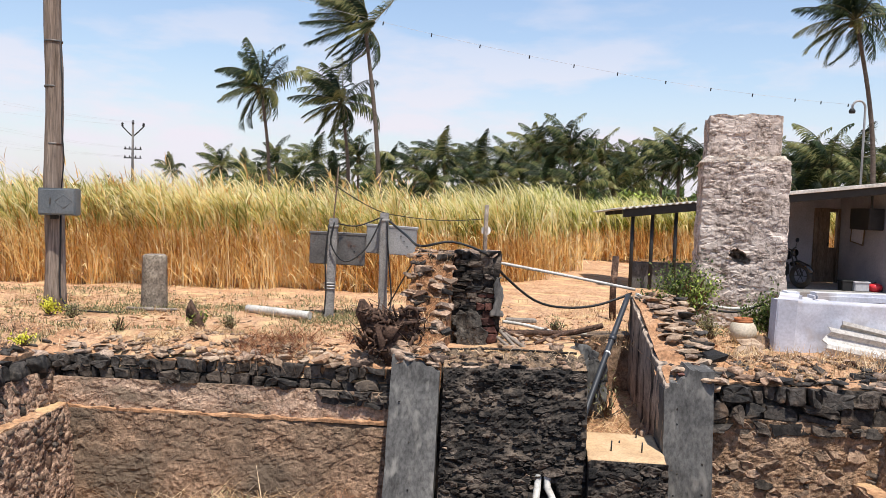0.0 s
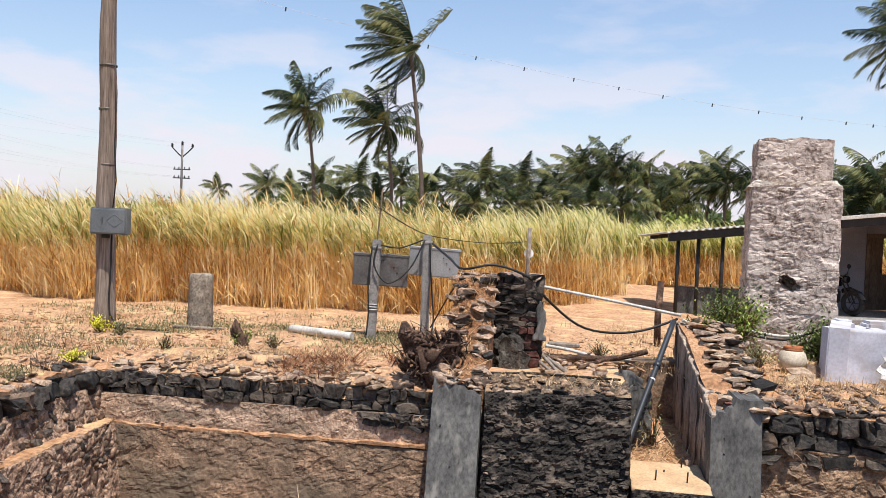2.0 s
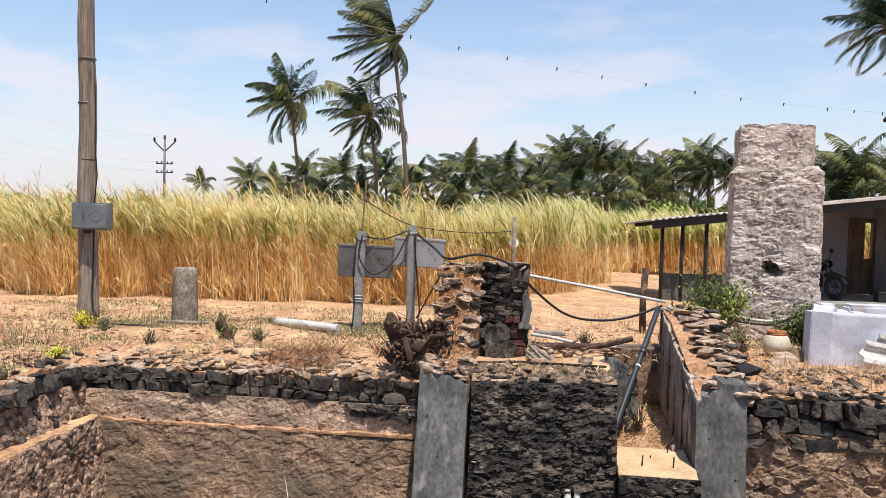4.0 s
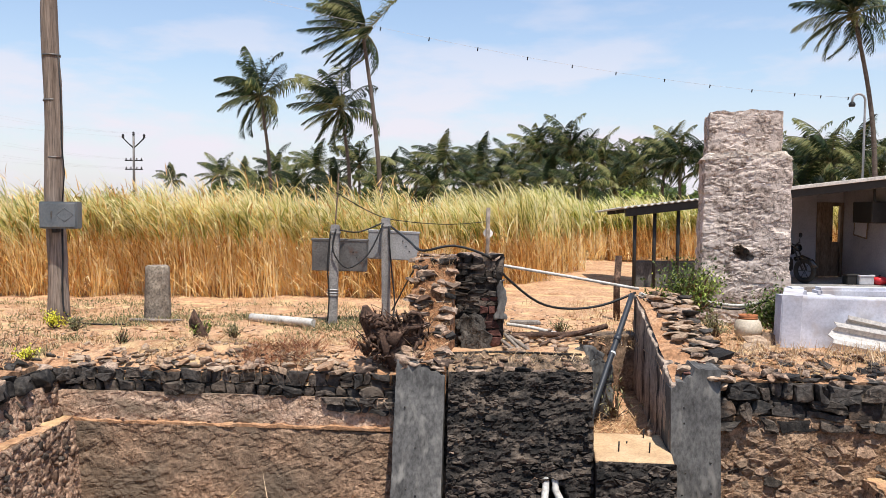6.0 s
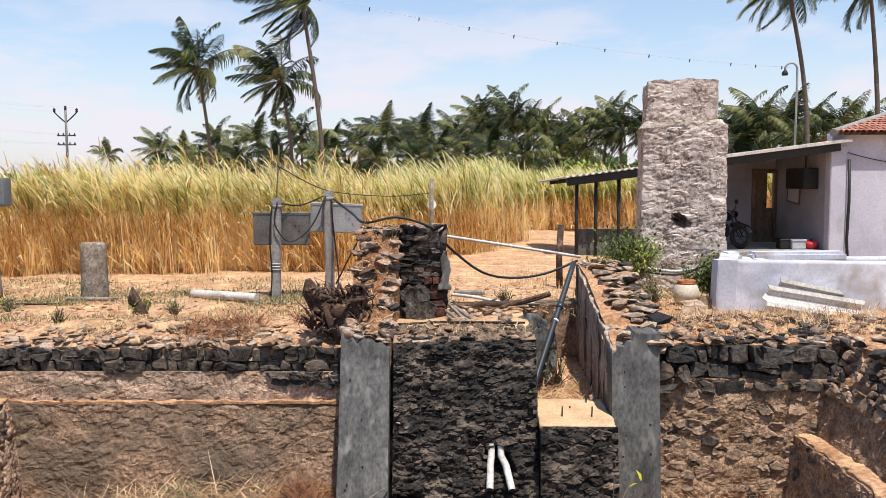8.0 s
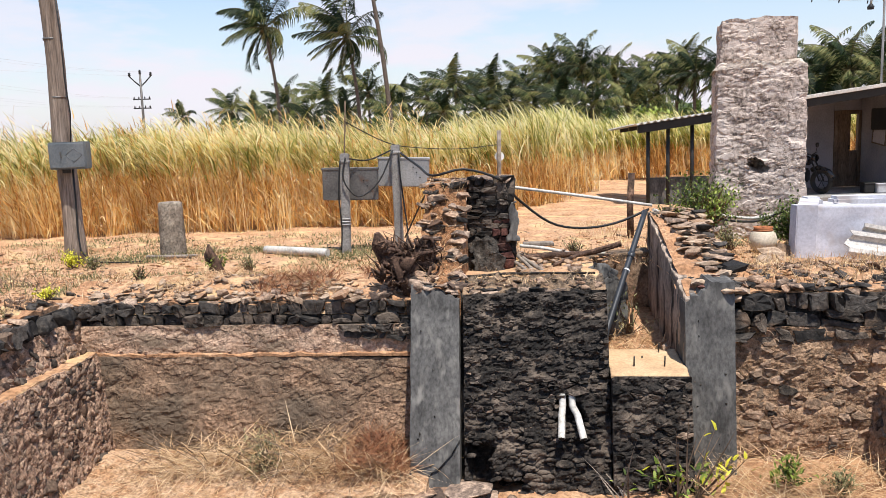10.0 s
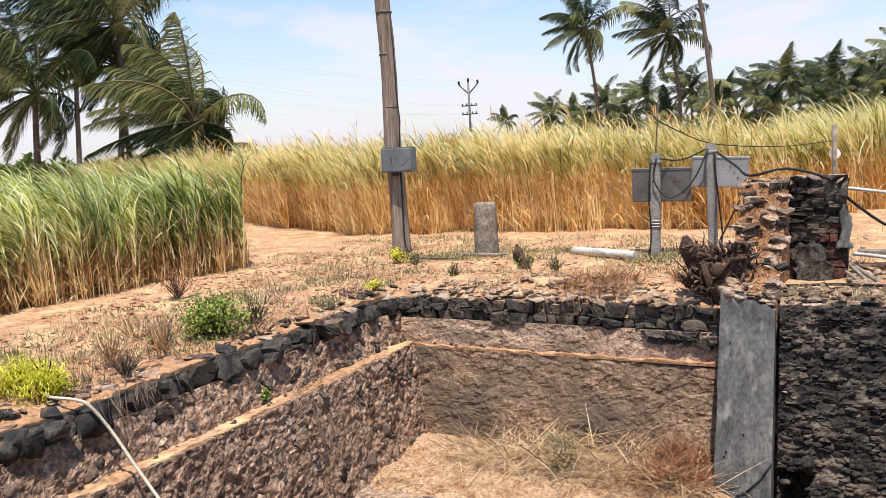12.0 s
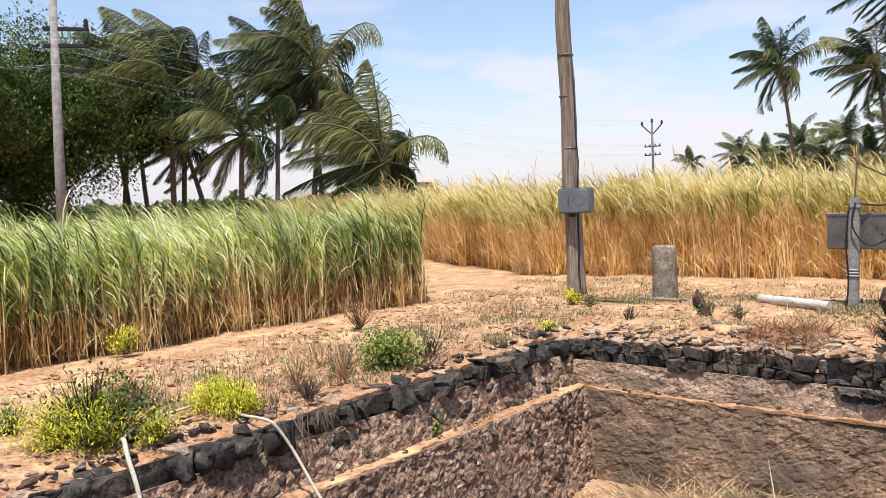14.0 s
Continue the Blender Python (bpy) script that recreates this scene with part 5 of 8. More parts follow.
def course(parent, meshes, along, start, end, z, high, wide, place, deep=0.3, jut=0.05, skip=0.0, tilt=6, alt=None, alt_p=0.15):
    """One course of laid stones from start to end; place(s) gives the (u, v) of the face there; along: the axis it runs on."""
    s = start
    while s < end:
        w = U(*wide)
        if U(0, 1) > skip:
            u, v = place(s + w / 2)
            hz = high * U(0.85, 1.2)
            size = (w * 1.04, deep * U(0.8, 1.1), hz) if along == "u" else (deep * U(0.8, 1.1), w * 1.04, hz)
            off = U(-jut, jut)
            p = (u, v + off, z + U(-0.02, 0.02)) if along == "u" else (u + off, v, z + U(-0.02, 0.02))
            lay(parent, alt if alt and U(0, 1) < alt_p else meshes, p, size, (U(-tilt, tilt), U(-tilt, tilt), U(-tilt, tilt)))
        s += w + U(0.0, 0.02)


# dark flat stones capping the west lip
for k in range(30):
    lay(wall_west, R.choice((BASALTS, BROWNS, BANKS, BANKS)), (-4.56 + U(-0.13, 0.04), U(-6.6, 0.15), U(-0.10, -0.06)), (U(0.10, 0.26), U(0.10, 0.24), U(0.04, 0.09)), (U(-9, 9), U(-9, 9), U(0, 180)))
for k in range(70):      # broken stones lying on the lips
    lay(wall_north, R.choice((PALES, BANKS, PALES, BROWNS)), (U(-4.4, -0.5), U(0.12, 0.5), U(-0.09, 0.0)), (U(0.07, 0.27), U(0.07, 0.20), U(0.03, 0.08)), (U(-14, 14), U(-10, 10), U(0, 180)))
for k in range(60):
    lay(wall_north_2, R.choice((BANKS, BASALTS, BASALTS, BROWNS)), (U(2.9, 4.9), U(0.10, 0.55), U(-0.07, 0.03)), (U(0.07, 0.26), U(0.07, 0.20), U(0.03, 0.09)), (U(-14, 14), U(-10, 10), U(0, 180)))
for k in range(70):
    lay(wall_east, R.choice((BANKS, PALES, BASALTS, BROWNS)), (U(4.85, 5.3), U(-3.6, 0.2), U(-0.03, 0.04)), (U(0.08, 0.28), U(0.08, 0.22), U(0.05, 0.11)), (U(-14, 14), U(-14, 14), U(0, 180)))

# wing wall that has crumbled down to the first buttress
def crumble(p):
    return 0.045 * rub(p, 3) + 0.035 * rub(p, 9)


wing = wall_label(part("wing_wall", profile_block("wing_wall", [(-0.05, -0.6), (-0.03, 0.03), (0.25, 0.18), (0.65, 0.46), (0.95, 0.84), (1.2, 1.10), (1.62, 1.17), (1.66, -0.3)], -0.46, 0.02, 10, WING_EARTH, crumble), m=PIT),
                  "broken wing wall of orange earth and stones stepping down")
for k in range(120):      # flat stones half buried in the earth
    v = U(0.0, 1.55)
    z = float(np.interp(v, [0, 0.25, 0.65, 0.95, 1.2, 1.62], [0.03, 0.18, 0.46, 0.84, 1.10, 1.17]))
    u = R.choice((U(-0.46, -0.30), U(-0.12, 0.0), U(-0.46, 0.0)))
    a = U(0.05, 0.20)
    lay(wing, R.choice((BANKS, BROWNS, BANKS, BASALTS)), (u, v, z - 0.012), (a * 1.3, a, a * U(0.3, 0.5)), (U(-28, 4), U(-12, 12), U(0, 360)))
for z in np.arange(0.12, 1.12, 0.095):      # quoins at its near edge
    w = U(0.12, 0.24)
    lay(wing, R.choice((PALES, BROWNS, BANKS)), (-0.02 - w / 2 + U(0.02, 0.07), float(np.interp(z, [0.03, 0.18, 0.46, 0.82, 1.06], [0, 0.25, 0.65, 0.95, 1.2])) + 0.06, z - 0.05), (w, 0.2, U(0.06, 0.10)), (U(-8, 8), U(-5, 5), U(-12, 12)))
for z in np.arange(0.30, 1.10, 0.15):      # stones along its outer edge
    lay(wing, R.choice((PALES, BASALTS, BANKS)), (-0.37 + U(-0.03, 0.03), float(np.interp(z, [0.03, 0.18, 0.46, 0.82, 1.06], [0, 0.25, 0.65, 0.95, 1.2])) + 0.08, z - 0.05), (U(0.12, 0.20), 0.2, U(0.06, 0.10)), (U(-8, 8), U(-8, 8), U(-15, 15)))

# the standing stump of the back wall
pillar = wall_label(part("wall_stump", profile_block("wall_stump", [(1.52, -0.5), (1.52, 1.02), (1.60, 1.12), (1.9, 1.08), (1.95, -0.4)], 0.0, 0.60, 10, BLACK_RUBBLE, crumble), m=PIT),
                    "standing stump of a dark coursed stone wall with red brick at its edge")


def stump_pick(s, t, r):
    if s > 0.60 and t < 0.62 and r.random() < 0.85:
        return BRICK_RED
    return r.choices((SOOT_STONE, SOOT_BROWN, BASALT), (4, 2.5, 1))[0]


coursed(pillar, plane((-0.01, 1.50, -0.14), (0.62, 1.50, -0.14), (0.0, 1.51, 1.17), (0.50, 1.51, 1.15)), 0.61, 1.30, 15, (0.10, 0.27), stump_pick, 0.004, (0.0, 0.055), None, None, 17)
for k in range(16):
    lay(pillar, R.choice((SOOTS, BROWNS, BASALTS)), (U(0.0, 0.55), U(1.5, 1.85), 1.14), (U(0.12, 0.24), U(0.12, 0.2), U(0.06, 0.1)), (U(-9, 9), U(-9, 9), U(0, 180)))
part("plaster_patch", relief("plaster_patch", ragged(0.05, (0.52, 1.43, 0.36), (0.625, 1.43, 0.34), (0.54, 1.44, 0.84), (0.625, 1.44, 0.86)), 8, 24, GREY_PLASTER, lambda p: 0.01 * rub(p, 6), 0.14), pillar, "grey plaster patch")
part("plaster_lump", relief("plaster_lump", ragged(0.11, (0.04, 1.34, -0.15), (0.48, 1.34, -0.15), (0.05, 1.40, 0.36), (0.34, 1.40, 0.40)), 26, 26, OLD_RENDER, lambda p: 0.05 * rub(p, 4), 0.16), pillar, "broken grey plaster lump")

# sump: slab, floor, back wall and the streaked wall with its stack of flat stones
slab = tagged(thing("cement_slab", "cream cement slab with rusty anchor bolts on a pier", "slab", PIT))
part("slab", relief("slab", ragged(0.012, (1.575, -0.50, -0.745), (2.35, -0.52, -0.745), (1.575, 0.42, -0.735), (2.35, 0.40, -0.735)), 30, 34, SLAB_CREAM, lambda p: 0.006 * rub(p, 4) - (0.03 * max(0, (-0.45 - p.y) / 0.06) if p.y < -0.45 else 0) - 0.03 * max(0, rub(p, 7)) * (p.y < -0.45), 0.045), slab)
for u, v in ((1.83, -0.24), (2.14, -0.25), (2.16, 0.28), (1.95, 0.06)):
    h = 0.10 if v != 0.06 else 0.02
    part("bolt", tube("bolt", [(u, v, -0.76), (u + 0.004, v, -0.735 + h)], 0.008, DARK_IRON, 6), slab, "rusty anchor bolt")
lay(slab, BROWNS, (2.24, 0.37, -0.705), (0.07, 0.07, 0.06))
sump_floor = tagged(part("sump_floor", relief("sump_floor", plane((1.56, 0.40, -0.86), (2.38, 0.40, -0.86), (1.56, 2.6, -0.70), (2.38, 2.6, -0.70)), 20, 40, SOIL, lambda p: 0.04 * rub(p, 4), 0.2), m=PIT), "earth floor of the narrow sump", "floor", kind="structure")
sump_back = wall_label(part("sump_wall", relief("sump_wall", plane((1.5, 2.42, -1.0), (2.40, 2.50, -1.0), (1.46, 2.42, 0.02), (2.40, 2.50, 0.06)), 26, 32, PLASTER_BROWN, lambda p: 0.03 * rub(p, 4), 0.35), m=PIT), "earth-plastered end wall of the sump")
part("plaster_fragment", relief("plaster_fragment", ragged(0.10, (1.56, 1.20, -0.9), (2.0, 1.30, -0.9), (1.50, 1.20, 0.10), (1.86, 1.28, 0.02)), 16, 32, GREY_PLASTER, lambda p: 0.03 * rub(p, 4), 0.14), sump_back, "broken grey plaster fragment")
wall_label(part("sump_wall_2", relief("sump_wall_2", plane((1.575, 0.5, -1.0), (1.575, 2.5, -1.0), (1.575, 0.5, 0.0), (1.575, 2.5, 0.0)), 16, 20, GREY_PLASTER, lambda p: 0.01 * rub(p, 4), 0.1), m=PIT), "plastered side of the sump")
slot_wall = wall_label(part("slot_wall", profile_block("slot_wall", [(-0.14, -2.0), (-0.12, -0.06), (0.4, 0.08), (1.0, 0.24), (1.8, 0.46), (2.55, 0.56), (2.75, 0.45), (2.8, -1.0)], 2.40, 2.83, 10, SOIL, crumble), m=PIT),
                       "sloping rubble wall with rain-streaked plaster on one side")
part("plaster_face", relief("plaster_face", plane((2.37, 2.62, -1.0), (2.37, -0.15, -1.9), (2.37, 2.62, 0.58), (2.37, -0.15, -0.06)), 80, 50, STREAKED, lambda p: 0.018 * rub(p, 3) + 0.02 * rub(Vector((p.x, p.y * 4, p.z * 0.4)), 4), 0.12), slot_wall, "rain-streaked blackened plaster")
for k in range(170):
    v = U(-0.10, 2.6)
    z = float(np.interp(v, [-0.12, 0.4, 1.0, 1.8, 2.55], [-0.06, 0.08, 0.24, 0.46, 0.56]))
    s = U(0.10, 0.28)
    lay(slot_wall, R.choice((PALES, PALES, BROWNS, BASALTS, BRICKS if v < 0.3 else PALES)), (U(2.56, 2.98), v, z + U(-0.05, 0.08)), (s * 1.1, s * 0.9, s * U(0.18, 0.35)), (U(-10, 10), U(-10, 10), U(0, 360)))

# ---- the tall stone pier like a chimney ----
chim = thing("stone_chimney", "tall square pier of rough lime-washed rubble, stepped near its top", "chimney", PIT @ Matrix.Translation((4.28, 4.52, 0)) @ Matrix.Rotation(radians(-9), 4, "Z"))


def shaft(name, z0, z1, w0, w1, d, shift, nz, cap, material=None):
    n = 60
    verts, faces = [], []
    for j in range(nz + 1):
        t = j / nz
        z, w = z0 + (z1 - z0) * t, (w0 + (w1 - w0) * t) / 2
        for k in range(4 * n):
            side, s = divmod(k, n)
            s = s / n * 2 - 1
            x, y = ((s, -1), (1, s), (-s, 1), (-1, -s))[side]
            r = 1 - 0.035 * max(0, abs(s) - 0.8) / 0.2
            p = Vector((x * w * r + shift, y * d / 2 * r, z))
            q = p + Vector((4, 4, 0))
            out = Vector((x, y, 0)).normalized()
            wq = q + 0.07 * noise.noise_vector(q * 3) + 0.03 * noise.noise_vector(q * 9)
            big = min(1.0, 1.6 * cells(Vector((wq.x * 0.8, wq.y * 0.8, wq.z * 1.25)), 0.27, 5.0))
            small = cells(Vector((wq.x * 0.8, wq.y * 0.8, wq.z * 1.2)), 0.11, 8.0)
            smear = flake(q, 1.5, 2)
            h = (0.015 * big + 0.007 * small) * (1 - 0.85 * smear) + 0.024 * smear + 0.014 * rub(q, 1.7, 2) + 0.012 * flake(q, 3.1, 6) + 0.002 * rub(q, 20) - 0.032
            verts.append(p + out * h + Vector((0, 0, (0.035 * rub(q, 3) if j == nz else 0))))
    m = 4 * n
    for j in range(nz):
        for k in range(m):
            a, b = j * m + k, j * m + (k + 1) % m
            faces.append((a, b, b + m, a + m))
    verts.append(Vector((shift, 0, z1 + cap)))
    for k in range(m):
        faces.append((nz * m + k, nz * m + (k + 1) % m, len(verts) - 1))
    me = bpy.data.meshes.new(name)
    me.from_pydata(verts, [], faces)
    me.materials.append(material or CHIMNEY)
    return me


lower = part("lower_shaft", shaft("lower_shaft", -0.1, 2.53, 1.33, 1.27, 1.27, 0.0, 165, 0.02), chim)
part("upper_shaft", shaft("upper_shaft", 2.45, 3.22, 1.09, 1.07, 1.05, -0.04, 54, -0.03), chim)
hb = bmesh.new()
bmesh.ops.create_icosphere(hb, subdivisions=3, radius=1)
for v in hb.verts:
    v.co = Vector((v.co.x * 0.15, v.co.y * 0.48, v.co.z * 0.115 - v.co.x * 0.06)) * (1 + 0.5 * noise.noise(v.co * 2.3))
cutter = new("hole_cutter", bm_mesh("hole_cutter", hb, BLACK_RUBBLE))
cutter.matrix_basis = PIT @ Matrix.Translation((4.28, 4.52, 0)) @ Matrix.Rotation(radians(-9), 4, "Z") @ Matrix.Translation((-0.04, -0.66, 1.09))
mod = lower.modifiers.new("hole", "BOOLEAN")
mod.operation, mod.object, mod.solver = "DIFFERENCE", cutter, "EXACT"
bpy.context.view_layer.update()
hollow = bpy.data.meshes.new_from_object(lower.evaluated_get(bpy.context.evaluated_depsgraph_get()))
lower.modifiers.clear()
lower.data = hollow
bpy.data.objects.remove(cutter)
# sloping ledge whose paler colour stands in for the sun on it
part("string_course", shaft("string_course", 2.50, 2.60, 1.335, 1.13, 1.27, -0.015, 8, 0.0, LEDGE_SUNLIT), chim, "worn ledge with sunlight painted in as paler lime")

# ---- poles, posts and boxes ----
pole = thing("power_pole", "weathered grey wooden pole carrying a steel box", "pole", Matrix.Translation((-5.72, 12.1, 0)))
part("shaft", tube("shaft", [(0.015 * math.sin(i * 0.8) - 0.004 * i, 0, -0.1 + i * 0.33) for i in range(20)], 0.13, POLE_WOOD, 14, taper=[0.145 - 0.0022 * i + (0.03 if i == 0 else 0.012 if i == 1 else 0) for i in range(20)], rough=0.10), pole)
sbox = part("switch_box", box("switch_box", (-0.12, -0.30, 1.40), (0.43, -0.13, 1.79), GREY_STEEL, 0.012, 2), pole, "grey steel switch box")
part("door", box("door", (-0.10, -0.318, 1.42), (0.41, -0.298, 1.77), GREY_STEEL, 0.006), sbox)
part("latch", box("latch", (0.06, -0.335, 1.56), (0.08, -0.316, 1.65), OLD_STEEL, 0.004), sbox, "dark latch")
for a, b in (((0.14, 1.60), (0.26, 1.70)), ((0.26, 1.70), (0.38, 1.60)), ((0.14, 1.60), (0.26, 1.50)), ((0.26, 1.50), (0.38, 1.60))):
    part("emblem_bar", tube("emblem_bar", [(a[0], -0.319, a[1]), (b[0], -0.319, b[1])], 0.004, GREY_STEEL, 4), sbox, "embossed diamond mark")
part("bracket", box("bracket", (0.02, -0.22, 1.34), (0.10, -0.1, 1.41), DARK_IRON, 0.006), pole)
part("cable", tube("cable", [(0.13, -0.12, 1.40), (0.14, -0.14, 1.0), (0.13, -0.15, 0.5), (0.16, -0.17, 0.2), (0.30, -0.2, 0.03), (0.75, -0.3, 0.02), (1.1, -0.25, 0.02)], 0.014, CABLE, 6), pole, "black cable")
part("cable", tube("cable", [(0.10, -0.10, 3.9), (0.135, -0.11, 3.3), (0.13, -0.11, 2.7), (0.17, -0.11, 2.2), (0.14, -0.13, 1.79)], 0.010, CABLE, 6), pole, "black cable")
for zz in (2.42, 3.25, 3.9):
    part("band", tube("band", [(-0.004 * (zz + 0.1) / 0.33, 0, zz), (-0.004 * (zz + 0.1) / 0.33, 0, zz + 0.03)], 0.128, OLD_STEEL, 14), pole, "iron band")

stub = thing("stone_post", "stout lichen-stained concrete post stub", "post", Matrix.Translation((-4.43, 12.62, 0)))
part("shaft", tube("stub", [(0, 0, -0.1 + 0.1 * i) for i in range(10)] + [(0, 0, 0.825)], 0.19, STUB_STONE, 22, taper=[0.20, 0.198, 0.195, 0.193, 0.19, 0.19, 0.187, 0.186, 0.184, 0.18, 0.15], rough=0.05), stub)
for i, (a, b) in enumerate((((-0.28, -0.40, 0.03), (0.42, -0.45, 0.03)), ((-0.2, -0.30, 0.02), (0.5, -0.33, 0.025)))):
    pl = thing("plank", "sun-bleached board lying on the ground", "plank", Matrix.Translation((-4.43, 12.62, 0)))
    part("board", tube("board", [a, b], 0.03 - 0.01 * i, GREY_WOOD, 5), pl)


def meter_post(x, y, top, lean, box_lo, box_hi, material, label, tilt):
    ob = thing("concrete_post", label, "post", Matrix.Translation((x, y, 0)))
    part("shaft", box("shaft", (-0.065, -0.06, -0.1), (0.065, 0.06, top), CONCRETE, 0.012, 2, m=Matrix.Rotation(radians(lean), 4, "Y")), ob)
    part("cap", box("cap", (-0.075, -0.07, top - 0.14), (0.08, 0.07, top - 0.10), CONCRETE, 0.01, m=Matrix.Rotation(radians(lean), 4, "Y")), ob)
    m = Matrix.Translation(((box_lo[0] + box_hi[0]) / 2, 0, 0)) @ Matrix.Rotation(radians(tilt), 4, "Y") @ Matrix.Translation((-(box_lo[0] + box_hi[0]) / 2, 0, 0))
    sb = part("steel_panel", box("steel_panel", (box_lo[0], 0.07, box_lo[1]), (box_hi[0], 0.17, box_hi[1]), material, 0.012, 2, m=m), ob, "weathered sheet-steel panel")
    part("rim", box("rim", (box_lo[0] - 0.012, 0.062, box_hi[1] - 0.03), (box_hi[0] + 0.012, 0.18, box_hi[1] + 0.008), material, 0.005, m=m), sb)
    for k in range(3):
        part("rivet", box("rivet", (box_hi[0] - 0.10 - 0.05 * k, 0.058, box_lo[1] + 0.12 + 0.08 * k), (box_hi[0] - 0.082 - 0.05 * k, 0.075, box_lo[1] + 0.138 + 0.08 * k), DARK_IRON, 0.003), sb)
    return ob


post_a = meter_post(-1.68, 12.25, 1.48, 1.6, (-0.34, 0.78), (0.49, 1.26), OLD_STEEL, "leaning concrete post with a rust-stained steel panel", 1.0)
for zz in (0.42, 0.46, 0.50):
    part("wire_wrap", box("wire_wrap", (-0.075, -0.075, zz), (0.085, 0.075, zz + 0.02), PALE_STEEL, 0.008), post_a, "wound wire")
post_b = meter_post(-0.90, 12.55, 1.58, -0.3, (-0.34, 0.94), (0.44, 1.38), PALE_STEEL, "concrete post with a pale steel panel", 2.5)
stick = thing("dead_stick", "thin dead stick tied to the post", "stick", Matrix.Translation((-1.66, 12.33, 0)))
part("stick", tube("stick", [(0.0, 0, 0.9), (0.01, 0, 1.5), (0.04, 0, 1.9), (0.06, 0, 2.25)], 0.012, TWIG, 5), stick)
wire_post = thing("fence_post", "thin wooden post with a white disc in the field edge", "post", Matrix.Translation((0.86, 17.0, 0)))
part("shaft", tube("shaft", [(0, 0, -0.1), (0.01, 0, 0.9), (0.02, 0, 1.75)], 0.045, GREY_WOOD, 7, rough=0.2), wire_post)
part("disc", tube("disc", [(0.02, 0.08, 1.22), (0.02, 0.05, 1.22)], 0.10, PORCELAIN, 14), wire_post, "white disc")
fp = thing("fence_post", "short dark wooden post beside the sump", "post", Matrix.Translation((2.68, 12.75, 0)))
part("shaft", tube("shaft", [(0, 0, -0.1), (-0.01, 0, 0.5), (0.01, 0, 1.02)], 0.055, DEAD_WOOD, 8, rough=0.25), fp)


def run(name, pts, radius, material, label, category, sides=6):
    ob = thing(name, label, category, Matrix.Translation(pts[0]))
    o = Vector(pts[0])
    fine = []
    for i in range(len(pts) - 1):      # smooth line through the points
        p0, p1, p2, p3 = [Vector(pts[max(0, min(len(pts) - 1, i + k))]) for k in (-1, 0, 1, 2)]
        for t in (0, 0.25, 0.5, 0.75):
            fine.append(0.5 * ((2 * p1) + (p2 - p0) * t + (2 * p0 - 5 * p1 + 4 * p2 - p3) * t * t + (3 * p1 - p0 - 3 * p2 + p3) * t ** 3) - o)
    fine.append(Vector(pts[-1]) - o)
    part(name + "_run", tube(name, fine, radius, material, sides), ob)
    return ob


run("power_cable", [(-0.82, 12.48, 1.45), (-0.5, 11.4, 1.28), (-0.28, 10.22, 1.21), (0.11, 10.15, 1.28), (0.54, 10.18, 1.14), (0.77, 10.4, 0.88), (1.2, 10.6, 0.54), (1.63, 10.8, 0.43), (2.1, 10.9, 0.47), (2.56, 11.0, 0.63)], 0.017, CABLE, "black cable drooping over the wall stump", "cable")
run("power_cable", [(-0.27, 10.3, 1.12), (-0.45, 11.0, 0.85), (-0.66, 11.8, 0.45), (-0.78, 12.1, 0.22)], 0.013, CABLE, "black cable running down to the ground", "cable")
run("power_cable", [(-1.57, 12.22, 1.40), (-1.3, 12.35, 1.37), (-0.97, 12.46, 1.50)], 0.012, CABLE, "black cable strung between two posts", "cable")
run("power_cable", [(-1.62, 12.18, 1.42), (-1.66, 12.14, 1.1), (-1.45, 12.16, 0.84), (-1.15, 12.3, 1.05), (-0.94, 12.46, 1.50)], 0.012, CABLE, "black cable looped in front of the steel panels", "cable")
run("power_cable", [(-0.86, 12.46, 1.46), (-0.84, 12.45, 1.1), (-0.80, 12.44, 0.7), (-0.76, 12.40, 0.3), (-0.78, 12.3, 0.1)], 0.012, CABLE, "black cable hanging down the post", "cable")
run("power_cable", [(-1.70, 12.17, 1.38), (-1.74, 12.15, 0.9), (-1.72, 12.16, 0.4), (-1.74, 12.14, 0.05)], 0.011, CABLE, "black cable hanging down the post", "cable")
run("power_cable", [(-1.62, 12.3, 1.95), (-1.1, 13.1, 1.62), (-0.63, 14.0, 1.50), (0.1, 15.5, 1.43), (0.84, 17.0, 1.46)], 0.008, CABLE, "thin wire sagging to the field post", "cable")
run("water_pipe", [(0.62, 10.55, 1.03), (1.6, 10.8, 0.86), (2.6, 11.0, 0.68)], 0.020, PVC, "thin white plastic pipe spanning the pump pit", "pipe", 8)
run("water_pipe", [(2.42, 10.6, 0.64), (2.05, 9.88, 0.07), (1.68, 9.15, -0.50), (1.62, 9.0, -0.62)], 0.036, BLACK_PIPE, "glossy black pipe slanting down into the sump", "pipe", 10)
part("coupling", tube("coupling", [(2.13, 10.03, 0.19), (2.10, 9.97, 0.14)], 0.046, BLACK_PIPE, 10), bpy.data.objects["water_pipe.001"], m=Matrix.Translation((-2.42, -10.6, -0.64)))
part("tie", tube("tie", [(2.026, 9.82, 0.02), (2.016, 9.805, 0.008)], 0.041, PORCELAIN, 10), bpy.data.objects["water_pipe.001"], "white tie", m=Matrix.Translation((-2.42, -10.6, -0.64)))
run("water_pipe", [(-2.92, 12.33, 0.07), (-2.4, 12.08, 0.07), (-1.90, 11.85, 0.06)], 0.062, PVC, "white plastic pipe lying on the weeds", "pipe", 12)
